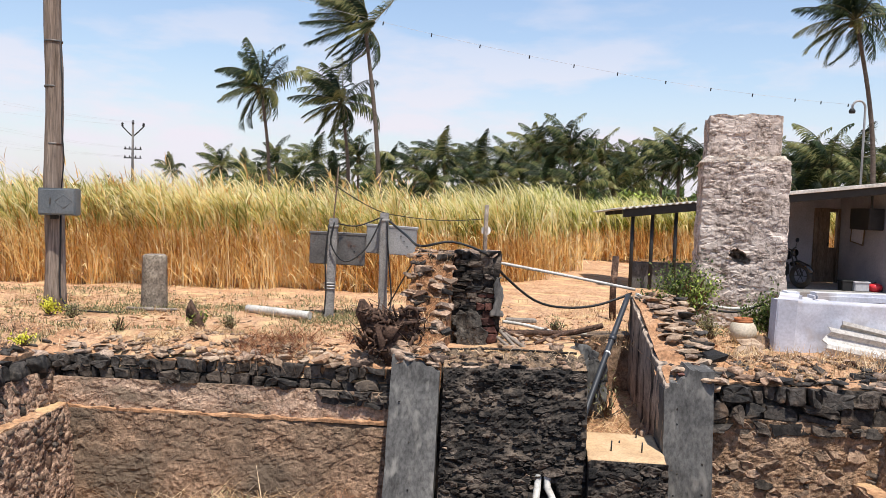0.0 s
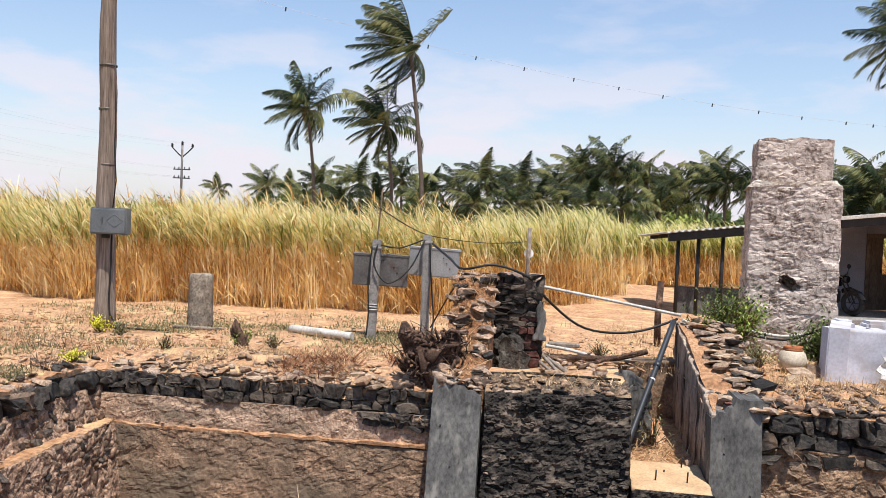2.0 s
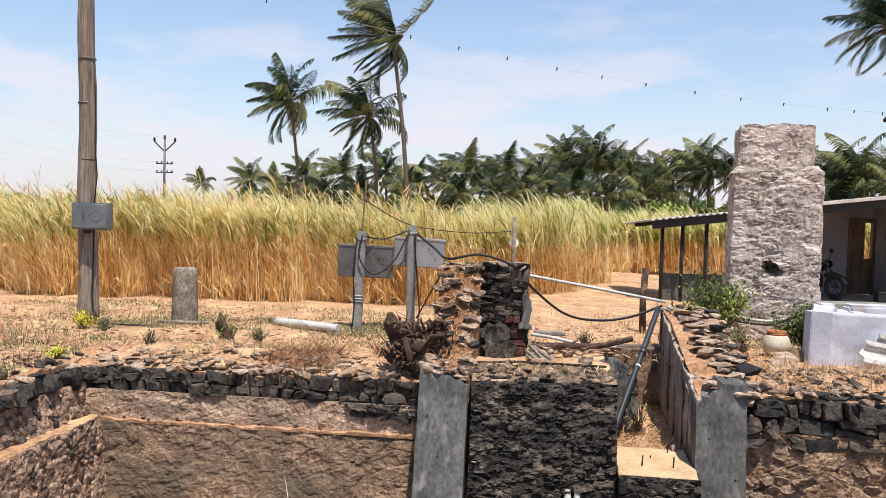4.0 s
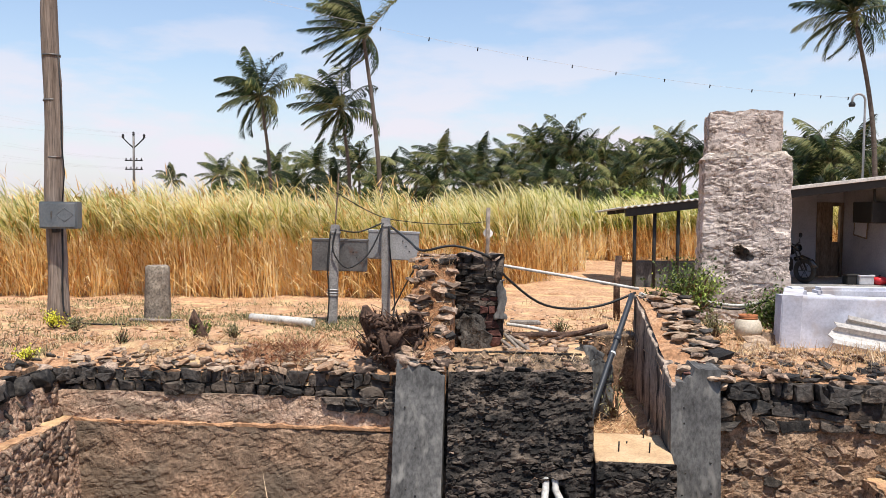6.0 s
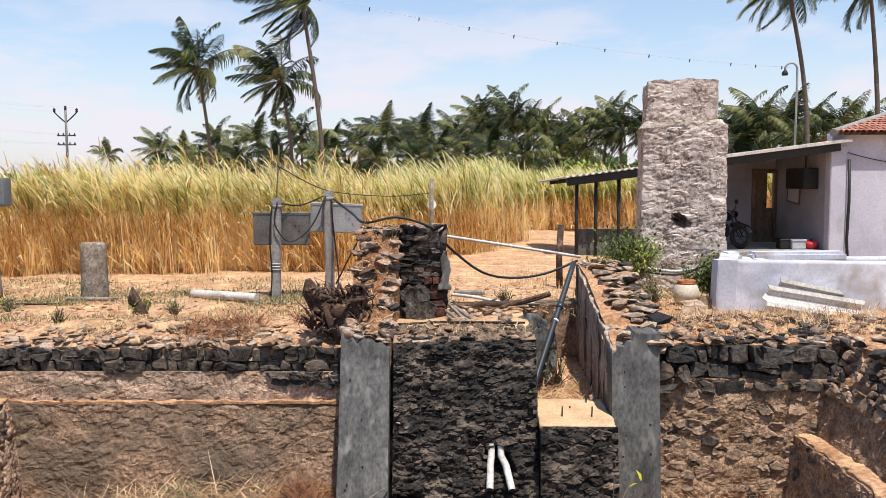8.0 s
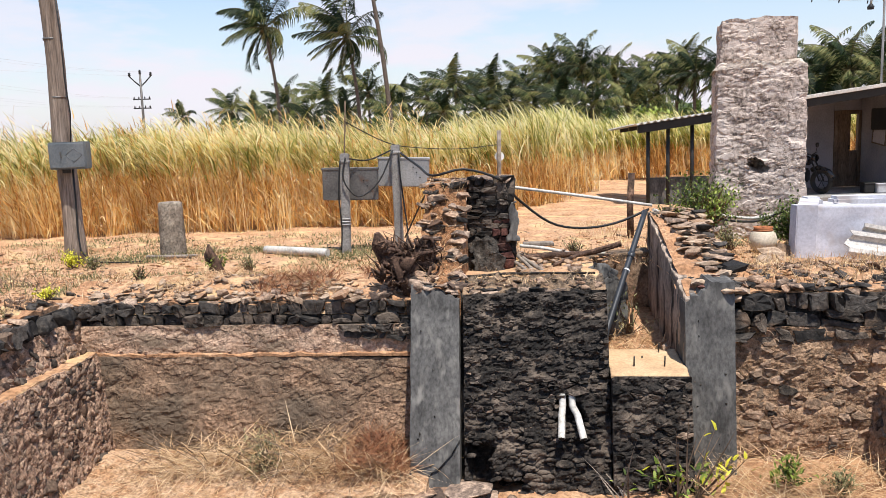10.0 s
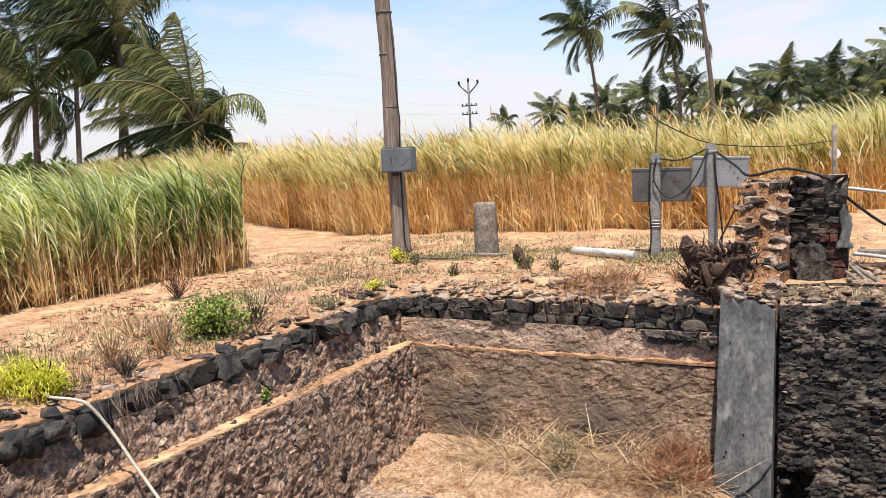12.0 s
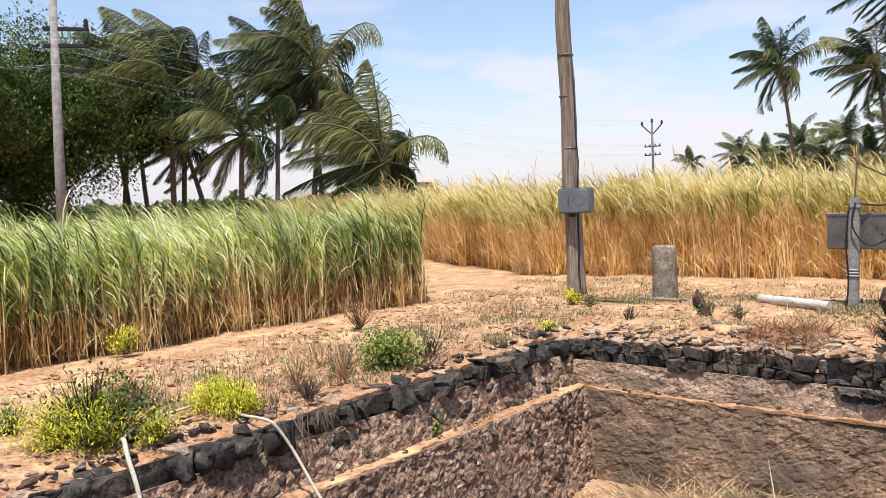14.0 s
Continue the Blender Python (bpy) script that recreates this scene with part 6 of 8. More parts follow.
run("water_pipe", [(2.62, 11.0, 0.62), (3.1, 11.3, 0.45), (3.55, 11.6, 0.46), (4.19, 11.72, 0.38), (4.60, 11.65, 0.46)], 0.022, PVC, "grey hose across the foot of the chimney", "hose", 8)
run("power_cable", [(3.5, 11.58, 0.43), (4.19, 11.66, 0.34), (4.66, 11.6, 0.52), (4.85, 11.5, 0.60)], 0.018, CABLE, "black cable across the foot of the chimney", "cable")
run("garden_hose", [(0.82, 10.8, 0.22), (1.15, 10.85, 0.17), (1.55, 10.9, 0.08), (1.96, 10.9, 0.07)], 0.022, PVC, "pale hose lying behind the coping", "hose", 8)
run("fallen_log", [(0.80, 10.35, 0.12), (1.2, 10.5, 0.13), (1.7, 10.7, 0.11), (2.15, 10.85, 0.20)], 0.038, DEAD_WOOD, "dark fallen branch across the rubble", "log", 8)
run("fallen_log", [(1.15, 9.95, 0.08), (1.5, 10.3, 0.14), (2.0, 10.6, 0.22)], 0.022, DEAD_WOOD, "thin dark branch across the rubble", "log", 7)
for k, (a, b) in enumerate((((0.74, 10.05, 0.20), (0.92, 9.5, 0.07)), ((0.80, 10.1, 0.17), (1.02, 9.55, 0.07)), ((0.70, 9.95, 0.14), (0.86, 9.45, 0.07)))):
    run("wooden_stave", [a, b], 0.022, GREY_WOOD, "grey stave leaning beside the wall stump", "stave", 6)
pk = thing("plank", "weathered board behind the coping", "plank", Matrix.Translation((0.9, 11.2, 0.15)))
part("board", box("board", (0, 0, 0), (0.42, 0.16, 0.05), GREY_WOOD, 0.01), pk)
# two short outlet pipes in the soot-black wall
for k, (a, b, lb) in enumerate((((1.085, -0.34, -1.02), (1.06, -0.64, -1.38), "short white plastic outlet pipe"), ((1.185, -0.34, -1.02), (1.285, -0.63, -1.39), "short white plastic outlet pipe beside another"))):
    ob = thing("outlet_pipe", lb, "pipe", PIT @ Matrix.Translation(a))
    d = Vector(b) - Vector(a)
    bm = bmesh.new()
    n = 16
    me = tube("outlet_pipe", [(0, 0, 0.02), (0, -0.03, -0.10), d * 0.5 + Vector((0, 0.05, 0)), d * 0.62 + Vector((0, 0.02, 0)), d], 0.037, PVC, n, closed=False)
    part("pipe", me, ob)
    # solid black plug paints the shade of the hollow at the pipe's mouth
    part("bore", tube("bore", [(d * 0.62 + Vector((0, 0.02, 0))).lerp(d, 0.4), d * 1.001], 0.032, CABLE, n), ob, "black plug coloured as the shade inside the pipe")

# ropes over the lip
run("rope", [(-5.32, 4.66, 0.0), (-5.10, 4.56, 0.0), (-4.82, 4.55, 0.0), (-4.70, 4.57, -0.05), (-4.58, 4.63, -0.25), (-4.36, 4.62, -0.51), (-4.10, 4.58, -0.76), (-3.86, 4.54, -1.02)], 0.013, ROPE, "pale cotton rope hanging into the tank", "rope", 8)
run("rope", [(-5.18, 3.50, 0.06), (-5.02, 3.42, 0.10), (-4.86, 3.34, 0.02), (-4.70, 3.30, -0.2), (-4.55, 3.28, -0.7), (-4.45, 3.28, -1.4)], 0.017, ROPE, "twisted pale rope hanging over the dark stones", "rope", 8)
run("rope", [(-5.18, 3.50, 0.06), (-5.5, 3.9, 0.05), (-5.55, 4.4, 0.06)], 0.012, ROPE, "thin pale cord on the ground", "rope", 6)

# ---- charred root stump on the lip ----
stump = thing("root_stump", "charred upturned root stump with tangled roots", "stump", Matrix.Translation((-0.52, 9.10, 0.05)))
part("bole", tube("bole", [(0.02, 0.0, -0.12), (0.0, 0.02, 0.08), (-0.02, 0.06, 0.22), (0.02, 0.12, 0.34)], 0.16, DEAD_WOOD, 14, taper=[0.12, 0.14, 0.20, 0.13], rough=0.8), stump)
part("taproot", tube("taproot", [(0.02, 0.0, 0.2), (-0.22, 0.04, 0.35), (-0.34, 0.02, 0.50), (-0.37, 0.0, 0.60)], 0.08, DEAD_WOOD, 10, taper=[0.15, 0.12, 0.08, 0.03], rough=1.0), stump)
part("taproot", tube("taproot", [(0.05, 0.02, 0.2), (0.16, 0.05, 0.38), (0.20, 0.03, 0.52)], 0.08, DEAD_WOOD, 10, taper=[0.14, 0.11, 0.05], rough=1.0), stump)
rr = random.Random(5)
for k in range(190):
    a, e = rr.uniform(0, 2 * math.pi), rr.uniform(-0.5, 1.3)
    d = Vector((math.cos(a) * math.cos(e) * 1.35, math.sin(a) * math.cos(e) * 0.6, math.sin(e)))
    l = rr.uniform(0.05, 0.22)
    p = Vector((rr.uniform(-0.34, 0.28), rr.uniform(-0.10, 0.12), rr.uniform(0.0, 0.46)))
    pts = [p + d * l * t + Vector((rr.uniform(-1, 1), rr.uniform(-1, 1), rr.uniform(-1, 1))) * 0.07 * (t > 0) for t in (0, 0.35, 0.7, 1)]
    r0 = rr.uniform(0.006, 0.034)
    part("root", tube("root", pts, r0, DEAD_WOOD, 5, taper=[r0, r0 * 0.9, r0 * 0.7, r0 * 0.3], rough=0.3), stump)

# ---- the house, its veranda and lean-to roof ----
def corrugated(name, x0, x1, y0, y1, z_of, pitch, amp, thick, material):
    """A sheet with waves along x; z_of(x, y) gives its middle height."""
    nx = int((x1 - x0) / pitch * 6)
    xs = np.linspace(x0, x1, nx + 1)
    top, bot = [], []
    for y in (y0, (y0 + y1) / 2, y1):
        for x in xs:
            z = z_of(x, y) + amp * math.sin(2 * math.pi * (x - x0) / pitch)
            top.append((x, y, z)), bot.append((x, y, z - thick))
    n, m = nx + 1, len(top)
    f = []
    for j in range(2):
        for i in range(nx):
            a = j * n + i
            f += [(a, a + 1, a + 1 + n, a + n), (m + a + 1, m + a, m + a + n, m + a + 1 + n)]
    for i in range(nx):
        f += [(i + 1, i, m + i, m + i + 1), (2 * n + i, 2 * n + i + 1, m + 2 * n + i + 1, m + 2 * n + i)]
    me = bpy.data.meshes.new(name)
    me.from_pydata(top + bot, [], f)
    me.materials.append(material)
    return me


def roof_z(x, y):
    return 1.77 + (x - 3.85) * 0.1215 + (y - 18.2) * -0.035


house = thing("house", "low limewashed house with a shaded veranda and clay-tiled roof", "house", Matrix.Translation((0, 0, 0)))
part("wall", box("front_wall", (10.12, 18.35, -0.5), (20.0, 18.6, 2.74), HOUSE_WALL, 0.02), house)
# walls under the veranda roof take the limewash with shade in its colour
part("wall", box("side_wall", (10.12, 18.6, -0.5), (10.36, 21.2, 2.36), VERANDA_SHADED, 0.01), house)
part("wall", box("end_wall", (19.8, 18.6, -0.5), (20.0, 22.9, 2.74), HOUSE_WALL, 0.01), house)
part("wall", box("rear_wall", (12.6, 22.7, -0.5), (19.8, 22.9, 2.74), HOUSE_WALL, 0.01), house)
part("pillar", box("pillar", (10.09, 18.30, -0.5), (10.47, 18.42, 2.46), HOUSE_WALL, 0.02), house, "chipped limewashed pilaster")
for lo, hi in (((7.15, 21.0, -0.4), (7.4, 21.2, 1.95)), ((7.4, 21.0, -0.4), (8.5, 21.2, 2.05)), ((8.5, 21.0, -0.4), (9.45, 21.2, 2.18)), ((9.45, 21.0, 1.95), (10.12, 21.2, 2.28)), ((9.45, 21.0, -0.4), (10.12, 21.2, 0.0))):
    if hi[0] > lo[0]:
        part("wall", box("veranda_wall", lo, hi, VERANDA_SHADED, 0.005), house)
part("plinth", box("plinth", (7.0, 18.35, -0.5), (10.12, 21.0, 0.05), CONCRETE, 0.02), house, "grey cement plinth")
frame_part = part("door_frame", box("door_frame", (9.45, 20.96, 0.05), (9.53, 21.1, 1.95), DOOR_WOOD, 0.01), house)
part("door_frame", box("door_frame", (10.04, 20.96, 0.05), (10.12, 21.1, 1.95), DOOR_WOOD, 0.01), house)
part("door_frame", box("door_frame", (9.53, 20.96, 1.85), (10.04, 21.1, 1.95), DOOR_WOOD, 0.01), house)
door = part("door", box("door", (9.53, 20.99, 0.05), (9.86, 21.04, 1.85), DOOR_WOOD, 0.008), house, "worn wooden door leaf, half open")
for z0 in (0.2, 0.75, 1.3):
    part("panel", box("panel", (9.58, 20.975, z0), (9.81, 20.99, z0 + 0.42), DOOR_WOOD, 0.012), door)
part("handle", box("handle", (9.80, 20.95, 0.98), (9.84, 20.98, 1.08), DARK_IRON, 0.005), door, "iron handle")
part("shutter", box("shutter", (9.86, 21.02, 0.05), (10.04, 21.06, 0.95), DOOR_WOOD, 0.006), house, "lower door half")
# drainpipe, cable and wall clutter
part("drainpipe", tube("drainpipe", [(10.50, 18.27, 2.15), (10.52, 18.26, 1.2), (10.50, 18.27, 0.3), (10.53, 18.25, -0.25)], 0.035, DARK_IRON, 8), house, "dark drainpipe")
part("wall_cable", tube("wall_cable", sag((10.48, 18.31, 2.3), (12.6, 18.32, 2.05), 0.1, 8), 0.01, CABLE, 5), house, "black cable")
lean_to = thing("lean_to_roof", "pale corrugated cement-sheet roof on dark posts", "roof", Matrix.Translation((0, 0, 0)))
part("sheet", corrugated("sheet", 3.85, 10.45, 18.15, 21.3, roof_z, 0.146, 0.022, 0.012, ASBESTOS), lean_to)
# real beam, made taller in dark iron to imitate the shadow under the roof
part("beam", box("beam", (-0.02, 18.22, -0.21), (6.32, 18.34, -0.03), DARK_IRON, 0.01, m=Matrix.Translation((3.98, 0, roof_z(3.98, 18.2))) @ Matrix.Rotation(-math.atan(0.1215), 4, "Y")), lean_to, "dark beam, deepened to stand in for the roof's shadow band")
part("fascia", box("fascia", (2.2, 18.12, -0.035), (6.55, 18.15, 0.045), ASBESTOS, 0.008, m=Matrix.Translation((3.98, 0, roof_z(3.98, 18.15))) @ Matrix.Rotation(-math.atan(0.1215), 4, "Y")), lean_to, "pale edging strip")
for yy in (19.2, 20.2):
    part("purlin", box("purlin", (-0.02, yy, -0.12), (6.1, yy + 0.08, -0.03), DARK_IRON, 0.01, m=Matrix.Translation((3.98, 0, roof_z(3.98, yy))) @ Matrix.Rotation(-math.atan(0.1215), 4, "Y")), lean_to)
for x in (4.24, 4.68, 5.21, 5.75):
    part("post", tube("post", [(x, 18.45, -0.25), (x, 18.45, roof_z(x, 18.45) - 0.14)], 0.042, DARK_IRON, 8), lean_to, "dark iron post")
low = thing("low_wall", "low grey cement wall under the lean-to roof", "wall", Matrix.Translation((4.28, 18.7, 0)))
part("body", box("body", (0, 0, -0.3), (1.7, 0.12, 0.57), GREY_PLASTER, 0.02), low)
# clay-tiled hip roof
hip = [Vector(p) for p in ((10.0, 18.1, 2.74), (20.2, 18.1, 2.74), (12.3, 23.1, 2.74), (13.2, 20.6, 3.45), (17.6, 20.6, 3.45), (20.2, 23.1, 2.74))]
roof_part = part("roof", box("roof_core", (10.4, 18.15, 2.70), (20.15, 18.6, 2.76), DOOR_WOOD, 0.01), house, "hipped roof of clay tiles")
bm = bmesh.new()
vv = [bm.verts.new(p) for p in hip]
for f in ((0, 1, 4, 3), (0, 3, 2), (2, 3, 4, 5), (1, 5, 4)):
    bm.faces.new([vv[i] for i in f])
part("roof_skin", bm_mesh("roof_skin", bm, ROOF_TILE), roof_part)
tile = tube("tile", [(0, 0, 0), (0, 0.15, 0.043), (0, 0.30, 0.085)], 0.07, ROOF_TILE, 8, taper=[0.075, 0.07, 0.062], closed=False)
for row in range(11):
    t = row / 11
    y, z = 18.06 + 2.5 * t, 2.75 + 0.71 * t
    x = 10.15 + 3.2 * t
    while x < min(13.4, 20.2 - 2.6 * t):
        part("tile", tile, roof_part, m=Matrix.LocRotScale((x + random.uniform(-0.01, 0.01), y, z), Euler((0, 0, random.uniform(-0.03, 0.03))), (1, 0.9, 0.75)))
        x += 0.135
part("ridge", tube("ridge", [hip[0], hip[0].lerp(hip[3], 0.5) + Vector((0, 0, 0.01)), hip[3]], 0.09, CONCRETE, 8), roof_part, "grey mortared hip")
# veranda things
wb = thing("wall_cabinet", "dark box hung on the veranda wall", "cabinet", Matrix.Translation((10.1, 19.3, 1.7)))
part("body", box("body", (-0.36, -0.45, -0.24), (0.0, 0.45, 0.26), DARK_IRON, 0.02), wb)
part("bracket", box("bracket", (-0.30, -0.40, 0.26), (-0.26, -0.36, 0.55), DARK_IRON, 0.005), wb)
pf = thing("picture_frame", "empty tilted frame on the veranda wall", "frame", Matrix.Translation((10.1, 20.0, 1.42)) @ Matrix.Rotation(radians(7), 4, "X"))
for lo, hi in (((-0.03, -0.3, 0.29), (-0.005, 0.3, 0.32)), ((-0.03, -0.3, -0.32), (-0.005, 0.3, -0.29)), ((-0.03, -0.32, -0.32), (-0.005, -0.29, 0.32)), ((-0.03, 0.29, -0.32), (-0.005, 0.32, 0.32))):
    part("rail", box("rail", lo, hi, DOOR_WOOD, 0.004), pf)
part("backing", box("backing", (-0.018, -0.29, -0.29), (-0.006, 0.29, 0.29), HOUSE_WALL, 0.002), pf)
cr = thing("crate", "pale plastic crate on the plinth", "crate", Matrix.Translation((9.66, 18.9, 0.05)))
part("body", box("body", (-0.2, -0.15, 0), (0.14, 0.15, 0.23), PALE_PLASTIC, 0.02), cr)
part("rim", box("rim", (-0.215, -0.165, 0.19), (0.155, 0.165, 0.23), PALE_PLASTIC, 0.01), cr)
ck = thing("crate", "black plastic crate on the plinth", "crate", Matrix.Translation((9.33, 18.95, 0.05)))
part("body", box("body", (-0.12, -0.12, 0), (0.12, 0.12, 0.24), DARK_IRON, 0.02), ck)
part("rim", box("rim", (-0.13, -0.13, 0.20), (0.13, 0.13, 0.24), DARK_IRON, 0.01), ck)


def lathe(name, prof, material, seg=24):
    verts, faces = [], []
    for r, z in prof:
        for k in range(seg):
            a = 2 * math.pi * k / seg
            verts.append((r * math.cos(a), r * math.sin(a), z))
    for j in range(len(prof) - 1):
        for k in range(seg):
            a, b = j * seg + k, j * seg + (k + 1) % seg
            faces.append((a, b, b + seg, a + seg))
    faces.append(tuple(range(seg))[::-1])
    me = bpy.data.meshes.new(name)
    me.from_pydata(verts, [], faces)
    me.materials.append(material)
    me.polygons.foreach_set("use_smooth", np.ones(len(faces), dtype=bool))
    return me


rb = thing("basin", "red plastic pot with a lid on the plinth", "basin", Matrix.Translation((9.97, 18.85, 0.05)))
part("bowl", lathe("bowl", [(0.10, 0), (0.15, 0.05), (0.16, 0.12), (0.14, 0.16), (0.08, 0.19), (0.02, 0.2)], RED_PLASTIC), rb)
part("knob", lathe("knob", [(0.02, 0.19), (0.03, 0.21), (0.01, 0.23)], BLACK_PAINT, 10), rb, "dark knob")
# motorbike standing in the veranda
mb = thing("motorbike", "black motorbike parked in the shaded veranda", "motorbike", Matrix.Translation((8.04, 19.6, 0.05)) @ Matrix.Rotation(radians(-62), 4, "Z"))


def ring(name, r, w, material, seg=24, sides=8):
    pts = [(r * math.cos(2 * math.pi * k / seg), 0, r * math.sin(2 * math.pi * k / seg)) for k in range(seg + 1)]
    return tube(name, pts, w, material, sides, closed=False)


for x in (-0.62, 0.62):
    wh = part("wheel", ring("tyre", 0.24, 0.055, CABLE), mb, m=Matrix.Translation((x, 0, 0.295)))
    part("rim", ring("rim", 0.19, 0.015, DARK_IRON), wh)
    for k in range(6):
        a = k * math.pi / 3
        part("spoke", tube("spoke", [(0, 0, 0), (0.19 * math.cos(a), 0, 0.19 * math.sin(a))], 0.008, DARK_IRON, 4), wh)
for s in (-0.07, 0.07):
    part("fork", tube("fork", [(0.62, s, 0.295), (0.36, s, 0.82)], 0.02, DARK_IRON, 7), mb)
part("fender", tube("fender", [(0.36, 0, 0.55), (0.55, 0, 0.60), (0.80, 0, 0.52), (0.92, 0, 0.38)], 0.06, BLACK_PAINT, 8), mb)
part("tank", tube("tank", [(0.30, 0, 0.74), (0.12, 0, 0.78), (-0.10, 0, 0.72)], 0.13, BLACK_PAINT, 12, taper=[0.09, 0.14, 0.09]), mb)
part("seat", tube("seat", [(-0.05, 0, 0.72), (-0.35, 0, 0.74), (-0.72, 0, 0.78)], 0.1, BLACK_PAINT, 10, taper=[0.09, 0.12, 0.06]), mb)
part("engine", box("engine", (-0.18, -0.14, 0.25), (0.22, 0.14, 0.58), DARK_IRON, 0.04, 2), mb)
part("headlamp", lathe("headlamp", [(0.02, -0.08), (0.08, -0.04), (0.09, 0.04), (0.07, 0.06)], BLACK_PAINT, 16), mb, m=Matrix.Translation((0.42, 0, 0.82)) @ Matrix.Rotation(radians(90), 4, "Y"))
part("handlebar", tube("handlebar", [(0.18, -0.36, 0.93), (0.30, -0.18, 0.94), (0.34, 0, 0.88), (0.30, 0.18, 0.94), (0.18, 0.36, 0.93)], 0.016, DARK_IRON, 7), mb)
for s in (-1, 1):
    mir = part("mirror_stalk", tube("mirror_stalk", [(0.22, s * 0.28, 0.94), (0.22, s * 0.33, 1.08)], 0.008, DARK_IRON, 5), mb)
    part("mirror", tube("mirror", [(0.20, s * 0.34, 1.11), (0.22, s * 0.34, 1.11)], 0.055, BLACK_PAINT, 12), mir)
mast = thing("lamp_mast", "thin grey mast with a curved lamp arm", "mast", Matrix.Translation((10.28, 20.4, 0)))
part("pole", tube("pole", [(0, 0, 2.2), (0, 0, 3.4), (0, 0, 4.45)] + [(-0.16 + 0.16 * math.cos(a), 0, 4.45 + 0.16 * math.sin(a)) for a in np.linspace(0.3, 3.3, 8)], 0.028, PALE_STEEL, 8), mast)
part("lamp", lathe("lamp", [(0.07, -0.12), (0.08, -0.06), (0.04, 0.0)], DARK_IRON, 12), mast, m=Matrix.Translation((-0.32, 0, 4.42)))

# ---- washing trough, sheets, clay pot ----
tr = thing("washing_trough", "stained whitewashed masonry water trough", "trough", Matrix.Translation((4.22, 10.3, 0)) @ Matrix.Rotation(radians(-1.0), 4, "Z"))


def wash_h(p):
    return 0.012 * rub(p, 2.5) + 0.004 * rub(p, 12)


part("front_wall", relief("front_wall", plane((0.0, 0, -0.2), (3.6, 0, -0.2), (0.03, 0.01, 0.68), (3.6, 0.01, 0.60)), 80, 24, WHITEWASH, wash_h, 0.24), tr)
part("side_wall", relief("side_wall", plane((0.46, 1.1, -0.2), (-0.01, 0.01, -0.2), (0.48, 1.1, 0.68), (0.02, 0.02, 0.69)), 26, 20, WHITEWASH, wash_h, 0.24), tr)
part("rear_wall", relief("rear_wall", plane((0.5, 0.9, -0.2), (3.6, 0.9, -0.2), (0.5, 0.9, 0.62), (3.6, 0.9, 0.60)), 60, 18, WHITEWASH, wash_h, 0.22), tr)
part("divider", box("divider", (0.80, 0.24, -0.2), (1.0, 0.9, 0.62), WHITEWASH, 0.03, 2), tr)
part("rim_block", box("rim_block", (0.85, 0.86, 0.55), (2.2, 1.14, 0.70), WHITEWASH, 0.04, 2), tr)
part("rim_block", box("rim_block", (0.46, 0.86, 0.55), (0.70, 1.14, 0.70), WHITEWASH, 0.04, 2), tr)


def ridged(length, width, ridges, material, tatter):
    """A broken length of deep-ridged cement sheet."""
    verts, faces = [], []
    prof = []
    for k in range(ridges):
        for a, h in ((0.0, 0.0), (0.25, 0.055), (0.55, 0.06), (0.75, 0.0)):
            prof.append(((k + a) / ridges * width, h))
    prof.append((width, 0.0))
    n = 24
    for i in range(n + 1):
        for q, h in prof:
            x = length * i / n
            if i in (0, n):
                x += tatter * noise.noise(Vector((q * 9, i, 2)))
            verts.append((x, h, q))
    m = len(prof)
    for i in range(n):
        for j in range(m - 1):
            faces.append((i * m + j, (i + 1) * m + j, (i + 1) * m + j + 1, i * m + j + 1))
    me = bpy.data.meshes.new("sheet")
    me.from_pydata(verts, [], faces)
    bm = bmesh.new()
    bm.from_mesh(me)
    bmesh.ops.recalc_face_normals(bm, faces=bm.faces)
    bmesh.ops.solidify(bm, geom=bm.faces[:], thickness=0.014)
    bm.to_mesh(me)
    bm.free()
    me.materials.append(material)
    return me


for k, (p, rx, ry, ln, wd, rd) in enumerate((((4.74, 9.96, -0.02), -22, 10, 1.33, 0.44, 2), ((4.98, 10.14, 0.30), -12, 12, 0.86, 0.16, 1))):
    sh = thing("cement_sheet", "broken ridged cement sheet leaning on the trough", "roofing sheet", Matrix.Translation(p) @ Matrix.Rotation(radians(ry), 4, "Y") @ Matrix.Rotation(radians(rx), 4, "X"))
    part("sheet", ridged(ln, wd, rd, ASBESTOS, 0.10), sh)
pot = thing("clay_pot", "round limed clay pot with a red rim", "pot", Matrix.Translation((4.12, 11.12, -0.02)))
part("body", lathe("body", [(0.06, 0), (0.13, 0.03), (0.18, 0.11), (0.185, 0.18), (0.155, 0.27), (0.11, 0.31)], CLAY), pot)
part("rim", lathe("rim", [(0.13, 0.295), (0.125, 0.32), (0.11, 0.325), (0.13, 0.35), (0.115, 0.35), (0.09, 0.31)], CLAY_RED), pot, "red fired rim")
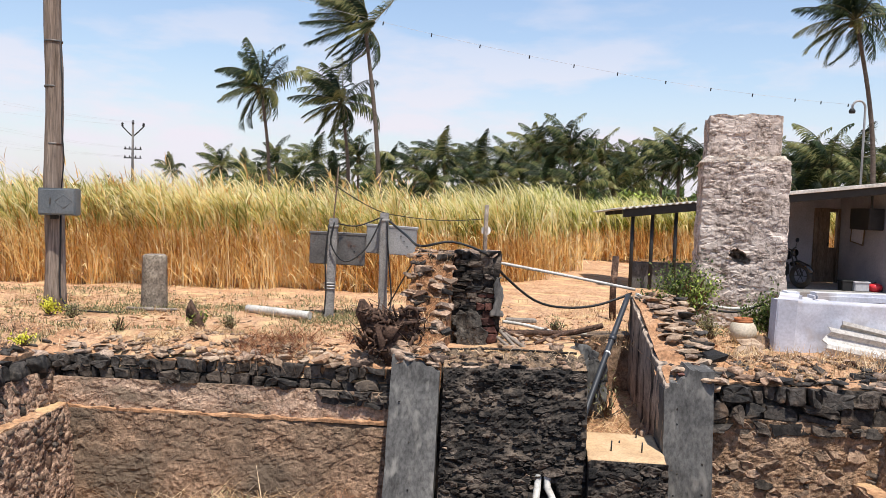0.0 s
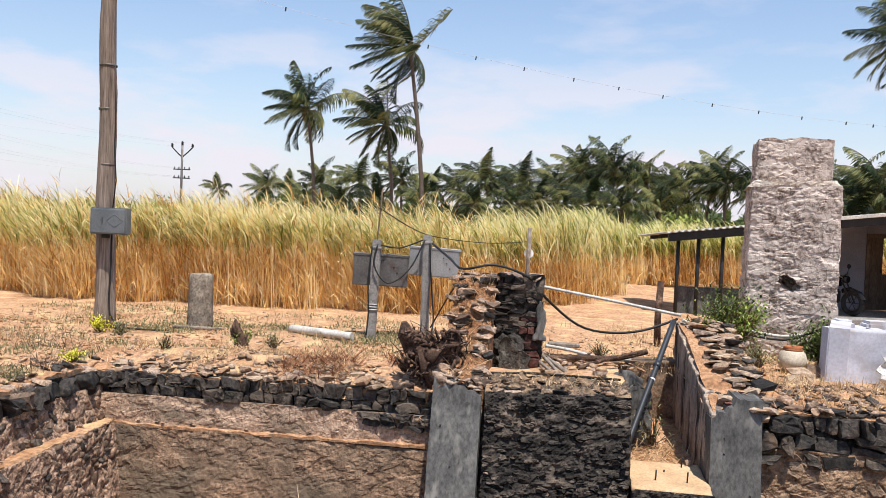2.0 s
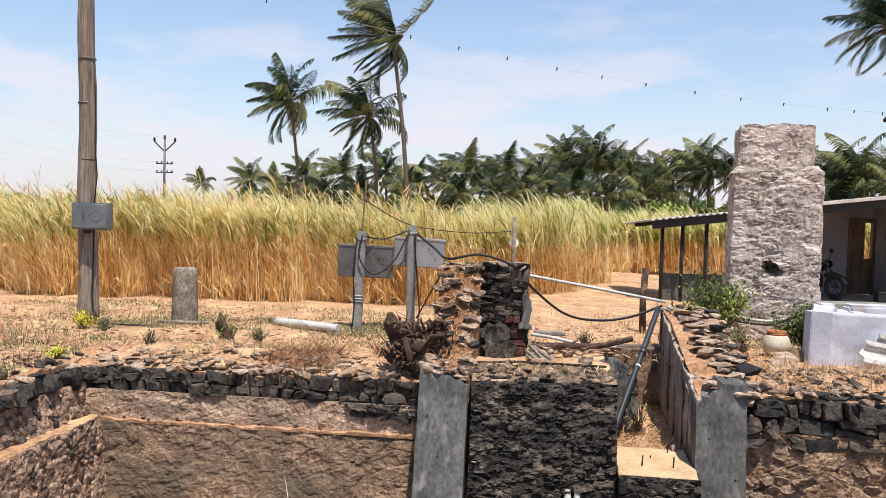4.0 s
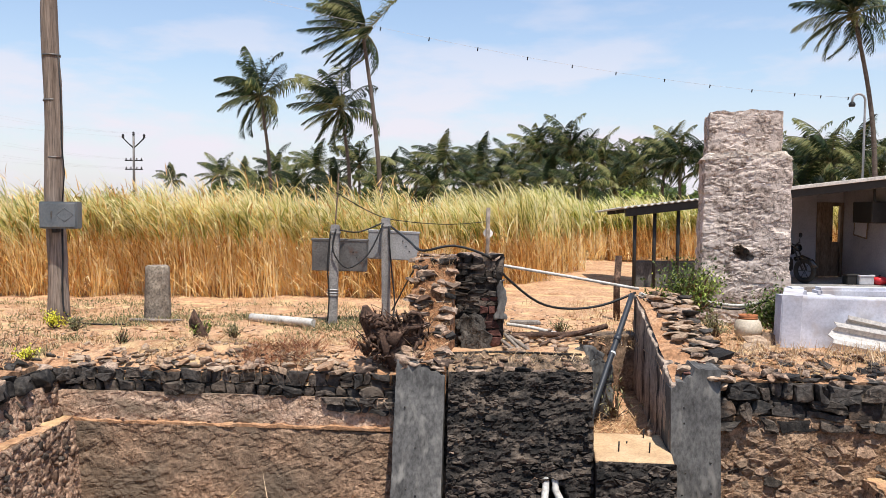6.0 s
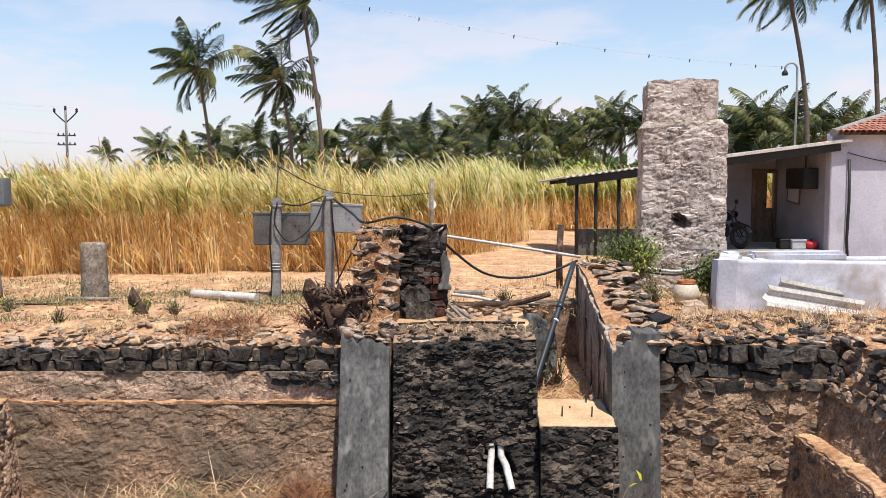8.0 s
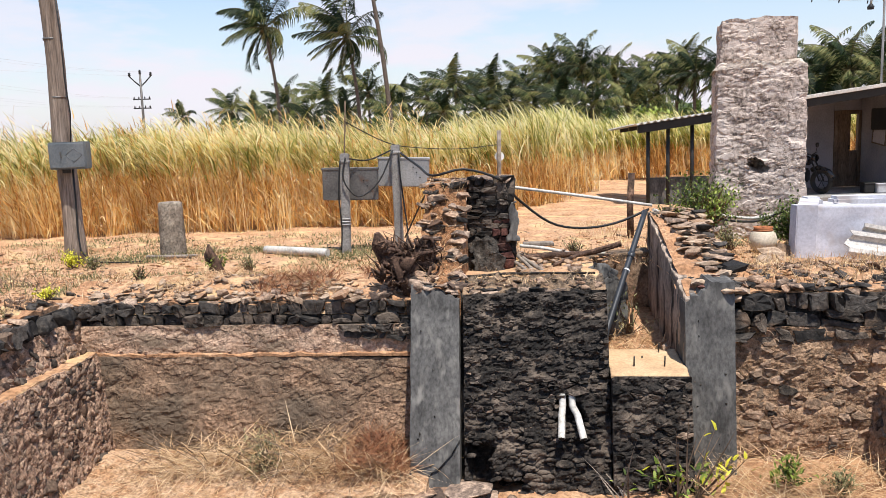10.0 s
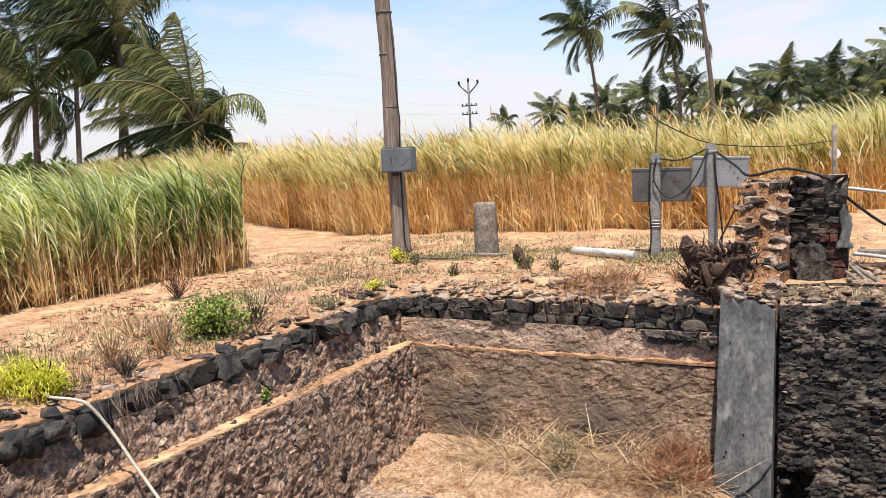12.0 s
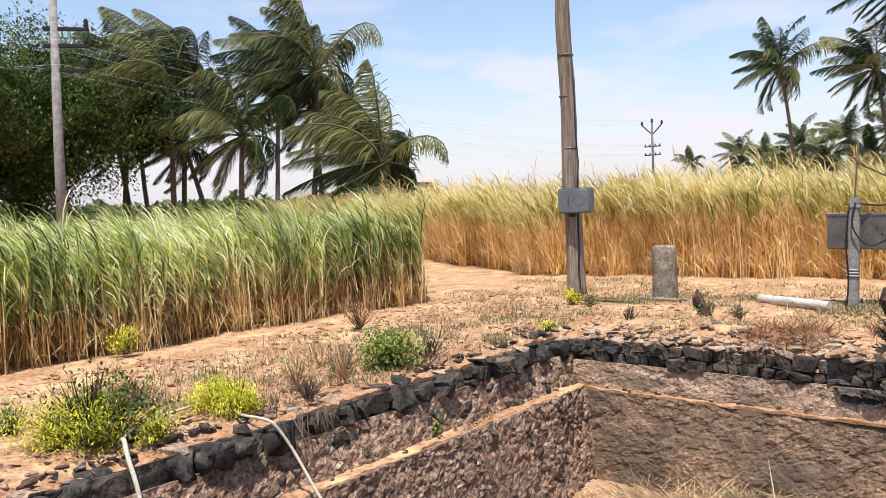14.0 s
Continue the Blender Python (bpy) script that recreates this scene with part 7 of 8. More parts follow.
for k, (p, s) in enumerate((((3.98, 10.45, 0.05), (0.34, 0.26, 0.20)), ((4.2, 10.55, 0.06), (0.32, 0.24, 0.22)), ((3.93, 10.2, 0.03), (0.2, 0.16, 0.12)), ((5.15, 9.55, 0.04), (0.3, 0.2, 0.12)), ((5.9, 9.7, 0.03), (0.28, 0.22, 0.12)), ((3.75, 10.0, 0.03), (0.26, 0.2, 0.14)))):
    rk = thing("rock", "pale boulder on the earth bank", "rock", Matrix.Translation(p), "boulders on the bank")
    part("boulder", PALES[k % 8] if k != 3 else BASALTS[2], rk, m=Matrix.LocRotScale((0, 0, 0), Euler((0.1 * k, 0.1, k * 1.1)), s))

# ---- power line ----
far_pole = thing("power_pole", "distant steel power pole with forked insulator arms", "pole", Matrix.Translation(polar(20.8, 75)))
part("shaft", tube("shaft", [(0, 0, -0.2), (0, 0, 7.6)], 0.11, OLD_STEEL, 8, taper=[0.14, 0.09]), far_pole)
for s in (-1, 1):
    part("arm", tube("arm", [(0, 0, 6.55), (0.45 * s, 0, 6.95), (0.9 * s, 0, 7.4)], 0.055, DARK_IRON, 6), far_pole)
    part("insulator", lathe("insulator", [(0.06, 0), (0.13, 0.08), (0.07, 0.16), (0.12, 0.24), (0.04, 0.34)], DARK_IRON, 10), far_pole, m=Matrix.Translation((0.9 * s, 0, 7.4)))
part("insulator", lathe("insulator", [(0.06, 0), (0.13, 0.08), (0.07, 0.16), (0.12, 0.24), (0.04, 0.34)], DARK_IRON, 10), far_pole, m=Matrix.Translation((0, 0, 7.6)))
for z in (5.45, 4.7):
    part("crossarm", box("crossarm", (-0.75, -0.05, z), (0.75, 0.05, z + 0.09), DARK_IRON, 0.01), far_pole)
    for x in (-0.65, -0.25, 0.25, 0.65):
        part("insulator", lathe("insulator", [(0.04, 0), (0.07, 0.06), (0.03, 0.18)], DARK_IRON, 8), far_pole, m=Matrix.Translation((x, 0, z + 0.09)))
ep = polar(60.0, 30)
near_pole = thing("power_pole", "tall grey power pole with dark crossarms", "pole", Matrix.Translation(ep) @ Matrix.Rotation(radians(55), 4, "Z"))
part("shaft", tube("shaft", [(0, 0, -0.2), (0.10, 0, 4), (0.26, 0, 9.2)], 0.15, CONCRETE, 10, taper=[0.19, 0.16, 0.12]), near_pole)
for z in (7.85, 7.3, 6.5):
    part("crossarm", box("crossarm", (-0.45, -0.07, z), (0.95, 0.07, z + 0.12), DARK_IRON, 0.01), near_pole, m=Matrix.Translation((0.043 * z, 0, 0)))
    for x in (0.86,):
        part("insulator", lathe("insulator", [(0.05, 0), (0.10, 0.07), (0.06, 0.13), (0.09, 0.2), (0.03, 0.3)], DARK_IRON, 8), near_pole, m=Matrix.Translation((x + 0.043 * z, 0, z + 0.12)))
fp_at = polar(20.8, 75)


def line(a, b, drop, r=0.012, label="thin overhead wire of the power line"):
    ob = thing("overhead_wire", label, "wire", Matrix.Translation(a), "overhead wires")
    part("strand", tube("strand", [Vector(q) - Vector(a) for q in sag(a, b, drop, 18)], r, WIRE, 4), ob)
    return ob


for za, zb, o in ((8.05, 7.8, 0.5), (8.05, 7.8, -0.5), (7.5, 5.6, 0.5), (7.5, 5.6, -0.5), (6.7, 4.9, 0.5), (6.7, 4.9, -0.5)):
    line(ep + Vector((o, 0.3 * o, za)), fp_at + Vector((o, 0, zb)), 1.1, 0.004)
    line(ep + Vector((o, 0.3 * o, za)), polar(100, 40, za + 1.0) + Vector((o, 0, 0)), 0.8, 0.004)
line(fp_at + Vector((-0.9, 0, 7.5)), polar(62, 70, 12.0), 1.2, 0.005)
line(fp_at + Vector((-0.65, 0, 4.8)), polar(55, 60, 8.0), 1.0, 0.005)
wire_a, wire_b = Vector((-16.0, 30.0, 11.6)), polar(-26.35, 50, 7.8)
tag_wire = line(wire_a, wire_b, 1.1, 0.006, "overhead wire hung with small dark tags")
for az in (14.4, 4.6, 1.26, -2.1, -5.52, -8.57, -11.5, -14.68, -17.57, -20.17, -22.73, -24.24, -25.8):
    k = math.tan(radians(-az))
    d = wire_b - wire_a
    t = (k * wire_a.y - wire_a.x) / (d.x - k * d.y)
    part("tag", box("tag", (-0.025, -0.025, -0.13), (0.025, 0.025, 0.03), DARK_IRON, 0.005, m=Matrix.Rotation(radians(8), 4, "Y")), tag_wire, "small dark tag", m=Matrix.Translation(d * t - Vector((0, 0, 1.1 * 4 * t * (1 - t)))))

# ---- shrubs, weeds and straw ----
def bush(p, size, leaf, label, n=500, leaf_len=0.05, leaf_wide=0.03, twigs=14, name="bush", twig=None, spread=0.5, flat=1.0):
    """A shrub: bare stems from one root and many small leaves on them."""
    twig = twig or TWIG
    ob = thing(name, label, "bush", Matrix.Translation(p))
    az, th = rng.uniform(0, 2 * np.pi, twigs), rng.uniform(0.05, 1.15, twigs)
    base = rng.normal(0, size * 0.06, (twigs, 3)) * [1, 1, 0]
    ln = rng.uniform(0.6, 1.05, twigs) * size
    th1 = th + rng.uniform(-0.3, 0.5, twigs)
    v, f = strips(base, az, th, th1, ln, np.full(twigs, 0.014 + size * 0.008), seg=4)
    v2, f2 = strips(base, az, th, th1, ln, np.full(twigs, 0.014 + size * 0.008), seg=4, twist=az)
    v[:, 2] *= flat
    v2[:, 2] *= flat
    part("stem", fast_mesh("stem", *join([(v, f, 0), (v2, f2, 0)])[:2], twig), ob)
    if leaf:
        pts = v.reshape(twigs, 5, 2, 3).mean(2)
        k, s = rng.integers(0, twigs, n), rng.uniform(0.25, 1.0, n) ** 0.8 * 4
        i = np.minimum(3, s.astype(int))
        q = pts[k, i] + (pts[k, i + 1] - pts[k, i]) * (s - i)[:, None] + rng.normal(0, size * 0.11 * spread / 0.5, (n, 3))
        q[:, 2] = np.maximum(q[:, 2], 0.01)
        lv, lf = strips(q, rng.uniform(0, 2 * np.pi, n), rng.uniform(0.2, 1.4, n), rng.uniform(1.0, 2.4, n), rng.uniform(0.7, 1.3, n) * leaf_len, rng.uniform(0.7, 1.3, n) * leaf_wide, seg=2)
        part("foliage", fast_mesh("foliage", lv, lf, leaf), ob)
    return ob


bush((-5.28, 6.75, -0.05), 0.48, BUSH_LEAF, "bright green low bush on the tank's edge", 2600, 0.04, 0.026, 36, spread=0.8, flat=0.85)
bush((-5.15, 7.25, -0.05), 0.40, WEED_LEAF, "grey dead shrub beside the green bush", 160, 0.04, 0.02, 40)
bush((-6.1, 6.5, -0.05), 0.36, None, "dry pale stalks on the sand", twigs=26, twig=STRAW)
bush((-5.45, 6.2, -0.05), 0.34, WEED_LEAF, "dry half-dead shrub on the tank's edge", 160, 0.04, 0.02, 30)
bush((-5.62, 4.72, -0.05), 0.36, YELLOW_LEAF, "yellow-green feathery bush on sand", 3600, 0.04, 0.011, 56, spread=0.8, flat=0.62)
bush((-5.30, 4.66, -0.05), 0.32, YELLOW_LEAF, "yellow-green feathery bush on sand", 2800, 0.04, 0.011, 44, spread=0.8, flat=0.62)
bush((-5.45, 4.85, -0.05), 0.36, None, "dark dead twigs in the yellow bush", twigs=30, twig=DEAD_WOOD)
bush((-5.82, 3.50, -0.05), 0.50, YELLOW_LEAF, "yellow-green bush with dark dead wood inside", 3400, 0.04, 0.012, 50, spread=0.7, flat=0.75)
bush((-5.62, 3.66, -0.05), 0.62, TREE_LEAF, "dark green bush among yellow leaves", 1800, 0.045, 0.022, 34, spread=0.6)
bush((-5.52, 3.44, -0.05), 0.46, YELLOW_LEAF, "yellow-green feathery bush on the tank's edge", 2200, 0.04, 0.012, 44, spread=0.7, flat=0.8)
bush((-5.68, 3.58, -0.05), 0.62, None, "dark dead shrub among green leaves", twigs=60, twig=DEAD_WOOD)
bush((-5.24, 3.82, -0.05), 0.26, YELLOW_LEAF, "small yellow-green tuft of weed", 700, 0.035, 0.012, 26, spread=0.7)
bush((-6.55, 3.36, -0.05), 0.26, BUSH_LEAF, "small yellow-green tuft of weed", 400, 0.04, 0.016, 20)
bush((-6.3, 4.3, 0), 0.30, STRAW_RED, "rusty dried-up weeds on sand", 500, 0.04, 0.015, 30, twig=STRAW_RED)
bush((-5.4, 5.5, 0), 0.36, STRAW, "straw-coloured dry weeds on the edge", 380, 0.05, 0.012, 40, twig=STRAW)
bush((-5.2, 5.9, 0), 0.40, None, "leafless dry stalks beside the tank", twigs=26, twig=STRAW)
bush((-4.95, 5.2, 0), 0.22, None, "small dead brown shrub of twigs", twigs=44)
bush((-7.2, 8.45, 0), 0.46, STRAW_RED, "rusty dry shrub beside the cane", 300, 0.05, 0.02, 24)
bush((-8.75, 5.9, 0), 0.36, YELLOW_LEAF, "yellow weed at the foot of the cane", 500, 0.05, 0.02, 20)
bush((-3.14, 10.55, 0.02), 0.26, BUSH_LEAF, "small green bush round a dead stick", 420, 0.04, 0.025, 18)
snag = thing("dead_snag", "charred dead snag in a small green bush", "stump", Matrix.Translation((-3.17, 10.5, 0.0)))
part("bole", tube("bole", [(0.06, 0, -0.05), (0.03, 0, 0.10), (0.0, 0.02, 0.22), (-0.03, 0.0, 0.33), (-0.05, 0.0, 0.41)], 0.05, DEAD_WOOD, 9, taper=[0.08, 0.075, 0.055, 0.045, 0.015], rough=1.2), snag)
part("branch", tube("branch", [(0.0, 0, 0.14), (-0.08, -0.02, 0.22), (-0.10, -0.02, 0.30)], 0.02, DEAD_WOOD, 6, taper=[0.03, 0.022, 0.01], rough=0.8), snag)
part("branch", tube("branch", [(0.02, 0, 0.08), (0.10, -0.02, 0.16), (0.12, -0.02, 0.24)], 0.02, DEAD_WOOD, 6, taper=[0.03, 0.022, 0.01], rough=0.8), snag)
bush((-2.75, 10.7, 0.02), 0.24, WEED_LEAF, "grey-green weed on the sand", 380, 0.03, 0.014, 24)
bush((-3.95, 10.0, 0.02), 0.24, WEED_LEAF, "dark little dead shrub with few leaves", 120, 0.04, 0.02, 26, twig=DEAD_WOOD)
bush((-4.60, 9.0, 0.02), 0.18, YELLOW_LEAF, "small yellow weed on the dark stones", 160, 0.04, 0.02, 14)
bush((-5.55, 11.55, 0), 0.26, YELLOW_LEAF, "yellow-flowered weed at the foot of the pole", 420, 0.04, 0.02, 20)
bush((-5.1, 11.3, 0), 0.24, WEED_LEAF, "grey-green weeds near the pole", 420, 0.03, 0.016, 22)
bush((3.22, 11.25, 0.25), 0.74, BUSH_LEAF, "leafy green bush beside the chimney", 900, 0.05, 0.03, 30, spread=0.4)
bush((3.30, 11.35, 0.25), 0.86, TREE_LEAF, "dark green bush beside the chimney", 1500, 0.05, 0.03, 36, spread=0.4)
bush((3.58, 11.55, 0.35), 0.72, BUSH_LEAF, "green bush against the chimney", 700, 0.05, 0.03, 22, spread=0.4)
bush((3.45, 11.42, 0.25), 0.62, WEED_LEAF, "grey-green half-dead bush against the chimney", 500, 0.05, 0.025, 24)
bush((3.38, 11.2, 0.35), 0.55, None, "dead reddish twigs in the bush", twigs=46, twig=STRAW_RED)
bush((4.62, 11.4, 0.05), 0.62, TREE_LEAF, "dark green bush between chimney and trough", 2200, 0.05, 0.03, 34)
bush((3.62, 10.95, 0.05), 0.36, WEED_LEAF, "dusty green weeds under the hose", 520, 0.05, 0.018, 30)
bush((1.62, 11.4, 0.0), 0.24, WEED_LEAF, "small tuft on the sandy track", 160, 0.05, 0.015, 26)
bush((2.05, 9.75, -0.75), 0.5, WEED_LEAF, "straggling weeds in the sump", 120, 0.06, 0.02, 20)
bush((1.90, 7.80, -1.95), 0.55, BUSH_LEAF, "sapling with bright leaves below the slab", 46, 0.09, 0.045, 8)
bush((2.30, 7.72, -1.95), 0.80, YELLOW_LEAF, "sapling with large yellow-green leaves before the buttress", 36, 0.10, 0.045, 6, spread=0.25)
bush((2.34, 7.70, -1.95), 0.40, BUSH_LEAF, "low sapling with bright green leaves", 34, 0.10, 0.05, 7)
bush((2.10, 7.70, -1.95), 1.0, None, "bare grey stems before the pier", twigs=16)
bush((1.62, 7.68, -1.95), 0.9, None, "bare grey stems before the pier", twigs=7, twig=GREY_WOOD)
bush((3.2, 7.75, -1.82), 0.3, BUSH_LEAF, "low green weeds among straw", 260, 0.06, 0.03, 18)
bush((3.6, 7.55, -1.82), 0.28, WEED_LEAF, "low dusty weeds among straw", 260, 0.05, 0.02, 22)
bush((-2.1, 8.3, -1.75), 0.42, WEED_LEAF, "grey-green weeds on the straw", 620, 0.05, 0.014, 40)
bush((-4.55, 6.5, -0.62), 0.16, BUSH_LEAF, "small plant growing on the ledge", 160, 0.05, 0.03, 12)
bush(polar(-12.9, 46), 2.6, BUSH_LEAF, "bright green bush at the edge of the grove", 2600, 0.30, 0.18, 40)
bush(polar(22.0, 120), 3.4, TREE_LEAF, "low dark tree beyond the field", 1800, 0.5, 0.35, 40)
bush(polar(17.4, 110), 2.4, TREE_LEAF, "low dark bush beyond the field", 900, 0.5, 0.35, 30)


def litter(name, n, spot, ln, wd, material, label, lean=(1.2, 1.62), curl=0.5, seg=3, up=0.01):
    p = spot(n)
    q = len(p)
    p[:, 2] += up
    th = rng.uniform(*lean, q)
    v, f = strips(p, rng.uniform(0, 2 * np.pi, q), th, th + rng.uniform(-0.1, curl, q), rng.uniform(*ln, q), rng.uniform(0.7, 1.3, q) * wd, seg=seg, twist=rng.uniform(0, np.pi, q))
    return tagged(part(name, fast_mesh(name, v, f, material)), label, "straw", kind="stuff")


def local(u, v, z):
    c, s = math.cos(radians(4.75)), math.sin(radians(4.75))
    return np.stack([u * c + v * s, 8.75 - u * s + v * c, z], 1)


def patchy(u, v, f, k):
    return np.array([noise.noise(Vector((a * f, b * f, k))) for a, b in zip(u, v)])


def on_ground(u0, u1, v0, v1, f=0.8, k=1.0, lim=0.0):
    def spot(n):
        u, v = rng.uniform(u0, u1, n * 3), rng.uniform(v0, v1, n * 3)
        ok = (patchy(u, v, f, k) > lim) & ~((u > TANK[0]) & (u < TANK[1] + 0.05) & (v > TANK[2]) & (v < TANK[3] + 0.1)) & ~((u > 1.5) & (u < 2.4) & (v < 1.8) & (v > 0)) & ~((u > -0.5) & (u < 1.6) & (v < 2) & (v > 0))
        u, v = u[ok][:n], v[ok][:n]
        return local(u, v, np.array([ground_z(a, b) for a, b in zip(u, v)]))
    return spot


def on_shelf(u0, u1, v0, v1, z, heap=0.0):
    def spot(n):
        u, v = rng.uniform(u0, u1, n), rng.uniform(v0, v1, n)
        return local(u, v, z + heap * rng.uniform(0, 1, n) * np.exp(-((u - (u0 + u1) / 2) / (u1 - u0) * 2.4) ** 2))
    return spot


litter("straw", 4200, on_ground(-8, 6, 0.25, 6.5, 0.9, 1.0, 0.0), (0.06, 0.30), 0.008, STRAW, "dry straw strewn over the bank")
litter("straw", 1500, on_ground(-8.2, -4.6, -6, 2.5, 0.9, 2.0, 0.0), (0.06, 0.25), 0.008, STRAW, "dry straw strewn beside the ruts")
litter("dry_grass", 4200, on_ground(-8, 6, 0.3, 6.3, 1.2, 5.0, 0.12), (0.05, 0.17), 0.008, STRAW, "tufts of dry grass", (0.0, 0.9))
litter("weeds", 5500, on_ground(-8.5, 0.5, 1.0, 5.6, 0.7, 9.0, 0.06), (0.02, 0.075), 0.014, WEED_LEAF, "sparse grey-green weeds on the sand", (0.2, 1.3))
litter("weeds", 2000, on_ground(-8, -4.6, -6, 2.5, 0.8, 12.0, 0.22), (0.03, 0.11), 0.012, WEED_LEAF, "sparse weeds beside the tank", (0.2, 1.3))
litter("dry_grass", 2400, on_ground(-7.5, -4.6, -6, 2.0, 1.0, 15.0, 0.22), (0.05, 0.22), 0.008, STRAW, "dry grass beside the tank", (0.0, 0.9))
litter("dry_grass", 3200, on_ground(2.9, 7.5, 0.12, 2.6, 1.3, 17.0, -0.1), (0.05, 0.22), 0.008, STRAW, "dry grass on the bank below the trough", (0.1, 1.5))
litter("straw", 1500, on_shelf(-3.2, -0.5, -0.95, -0.15, -1.75, 0.27), (0.2, 0.7), 0.009, STRAW, "tangled heap of pale straw in the tank", (0.9, 1.8), 1.1, 7)
litter("dry_stems", 260, on_shelf(-3.5, -0.6, -0.9, -0.15, -1.75, 0.30), (0.2, 0.8), 0.011, TWIG, "dark dry stems in the straw", (0.7, 1.8), 0.9, 6)
litter("straw", 950, on_shelf(-3.9, -0.5, -1.5, -0.15, -1.75, 0.04), (0.06, 0.4), 0.007, STRAW, "loose straw on the earth shelf", (1.3, 1.65), 0.5, 4)
litter("dry_twigs", 2200, on_shelf(-1.25, -0.5, -0.85, -0.15, -1.74, 0.30), (0.08, 0.36), 0.0055, STRAW_RED, "heap of rusty dry twigs beside the buttress", (0.5, 1.9), 1.4, 6)
litter("straw", 1200, on_shelf(2.5, 4.3, -1.6, -0.1, -1.82, 0.15), (0.12, 0.55), 0.0075, STRAW, "tangled pale stalks in the tank's corner", (0.9, 1.75), 0.8, 5)
litter("straw", 260, on_shelf(1.62, 2.33, 0.42, 1.3, -0.82, 0.06), (0.10, 0.32), 0.010, STRAW, "dry grass on the sump floor", (0.8, 1.7), 0.8, 4)
litter("straw", 260, on_shelf(-3.9, -0.4, -1.6, -1.1, -1.80, 0.0), (0.12, 0.45), 0.006, STRAW, "straw hanging over the rock edge", (1.2, 2.2), 0.8, 5)
litter("dry_grass", 1500, on_ground(-2.4, -0.55, 0.25, 1.3, 1.2, 31.0, -0.15), (0.06, 0.24), 0.009, STRAW_RED, "rusty dry grass on the bank by the stump", (0.6, 1.65))
litter("dry_grass", 1200, on_ground(-4.6, -0.55, 0.2, 1.4, 1.4, 33.0, 0.0), (0.05, 0.20), 0.008, STRAW, "matted dry grass on the bank", (0.7, 1.65))
litter("weeds", 2600, on_ground(-5.6, -1.4, 2.6, 3.9, 0.9, 35.0, -0.05), (0.03, 0.10), 0.014, WEED_LEAF, "grey-green weeds round the pole and the post stub", (0.2, 1.3))
litter("weeds", 3000, on_ground(-6.6, -4.7, -5, 1.5, 1.5, 41.0, 0.12), (0.03, 0.13), 0.012, WEED_LEAF, "clumps of dusty weeds on the tank's edge", (0.1, 1.2))
litter("dry_grass", 1500, on_ground(-6.2, -4.7, -5, 1.0, 1.8, 43.0, 0.15), (0.06, 0.26), 0.007, TWIG, "dead brown brush on the tank's edge", (0.1, 1.3))
# dry roots hanging on the walls
def hang(n, p, spread, ln, label):
    b = np.array(p)[None] + rng.normal(0, 1, (n, 3)) * spread
    th = rng.uniform(2.2, 3.0, n)
    v, f = strips(b, rng.uniform(-1.2, 1.2, n), th, th + rng.uniform(-0.5, 0.3, n), rng.uniform(*ln, n), np.full(n, 0.008), seg=5, twist=rng.uniform(0, np.pi, n))
    return tagged(part("hanging_roots", fast_mesh("hanging_roots", v, f, TWIG)), label, "roots", kind="stuff")


hang(90, (-4.40, 7.0, -0.62), (0.02, 0.16, 0.06), (0.3, 1.1), "dry roots hanging down the tank wall")
hang(40, (-4.60, 7.9, -0.05), (0.02, 0.12, 0.04), (0.15, 0.4), "dry roots hanging from the lip")
hang(60, (-4.70, 4.9, -0.05), (0.02, 0.3, 0.05), (0.12, 0.35), "dry roots hanging from the lip")
hang(24, (-2.0, 8.86, 0.02), (0.25, 0.02, 0.02), (0.1, 0.3), "dry roots hanging from the lip")


def pebbles(name, n, spot, size, meshes, label):
    """Loose stones joined into one sheet of rubble."""
    p = spot(n)
    protos = []
    for me in meshes:
        co = np.zeros(len(me.vertices) * 3)
        me.vertices.foreach_get("co", co)
        fa = np.zeros(len(me.polygons) * 3, dtype=np.int32)
        me.polygons.foreach_get("vertices", fa)
        protos.append((co.reshape(-1, 3), fa.reshape(-1, 3)))
    out = []
    for q in p:
        v, f = protos[rng.integers(len(protos))]
        s = rng.uniform(*size)
        m = np.array(Euler(rng.normal(0, 0.25, 2).tolist() + [rng.uniform(0, 6.3)]).to_matrix()) * (s * np.array([1.2, 0.9, rng.uniform(0.18, 0.42)]))
        out.append((v @ m.T + q + [0, 0, s * 0.1], f, 0))
    v, f, _ = join(out)
    return tagged(part(name, fast_mesh(name, v, f, meshes[0].materials[0])), label, "rubble", kind="stuff")


pebbles("rubble", 170, on_ground(-4.5, -0.5, 0.16, 0.62, 1.0, 20, -1), (0.02, 0.12), PALES, "brown loose rubble along the lip")
pebbles("rubble", 260, on_ground(-4.5, -0.5, 0.3, 1.6, 1.2, 29, -0.1), (0.012, 0.08), PALES, "loose flakes of stone on the bank")
pebbles("rubble", 30, on_ground(-4.4, -0.5, 0.22, 0.60, 1.0, 20, -1), (0.03, 0.10), BASALTS, "dark loose rubble along the lip")
pebbles("rubble", 320, on_ground(-5.3, -4.5, -6.5, 0.5, 1.0, 21, -1), (0.02, 0.10), BANKS, "loose stones along the tank's edge")
pebbles("rubble", 40, on_ground(-4.8, -4.5, -6.5, 0.5, 1.0, 22, -1), (0.05, 0.14), BASALTS, "dark loose stones along the tank's edge")
pebbles("rubble", 260, on_ground(2.9, 6.5, 0.12, 1.3, 1.0, 23, -1), (0.02, 0.15), BANKS, "loose stones on the bank below the trough")
pebbles("rubble", 50, on_ground(2.9, 5.2, 0.12, 0.8, 1.0, 24, -1), (0.04, 0.16), BASALTS, "dark loose stones on the bank")
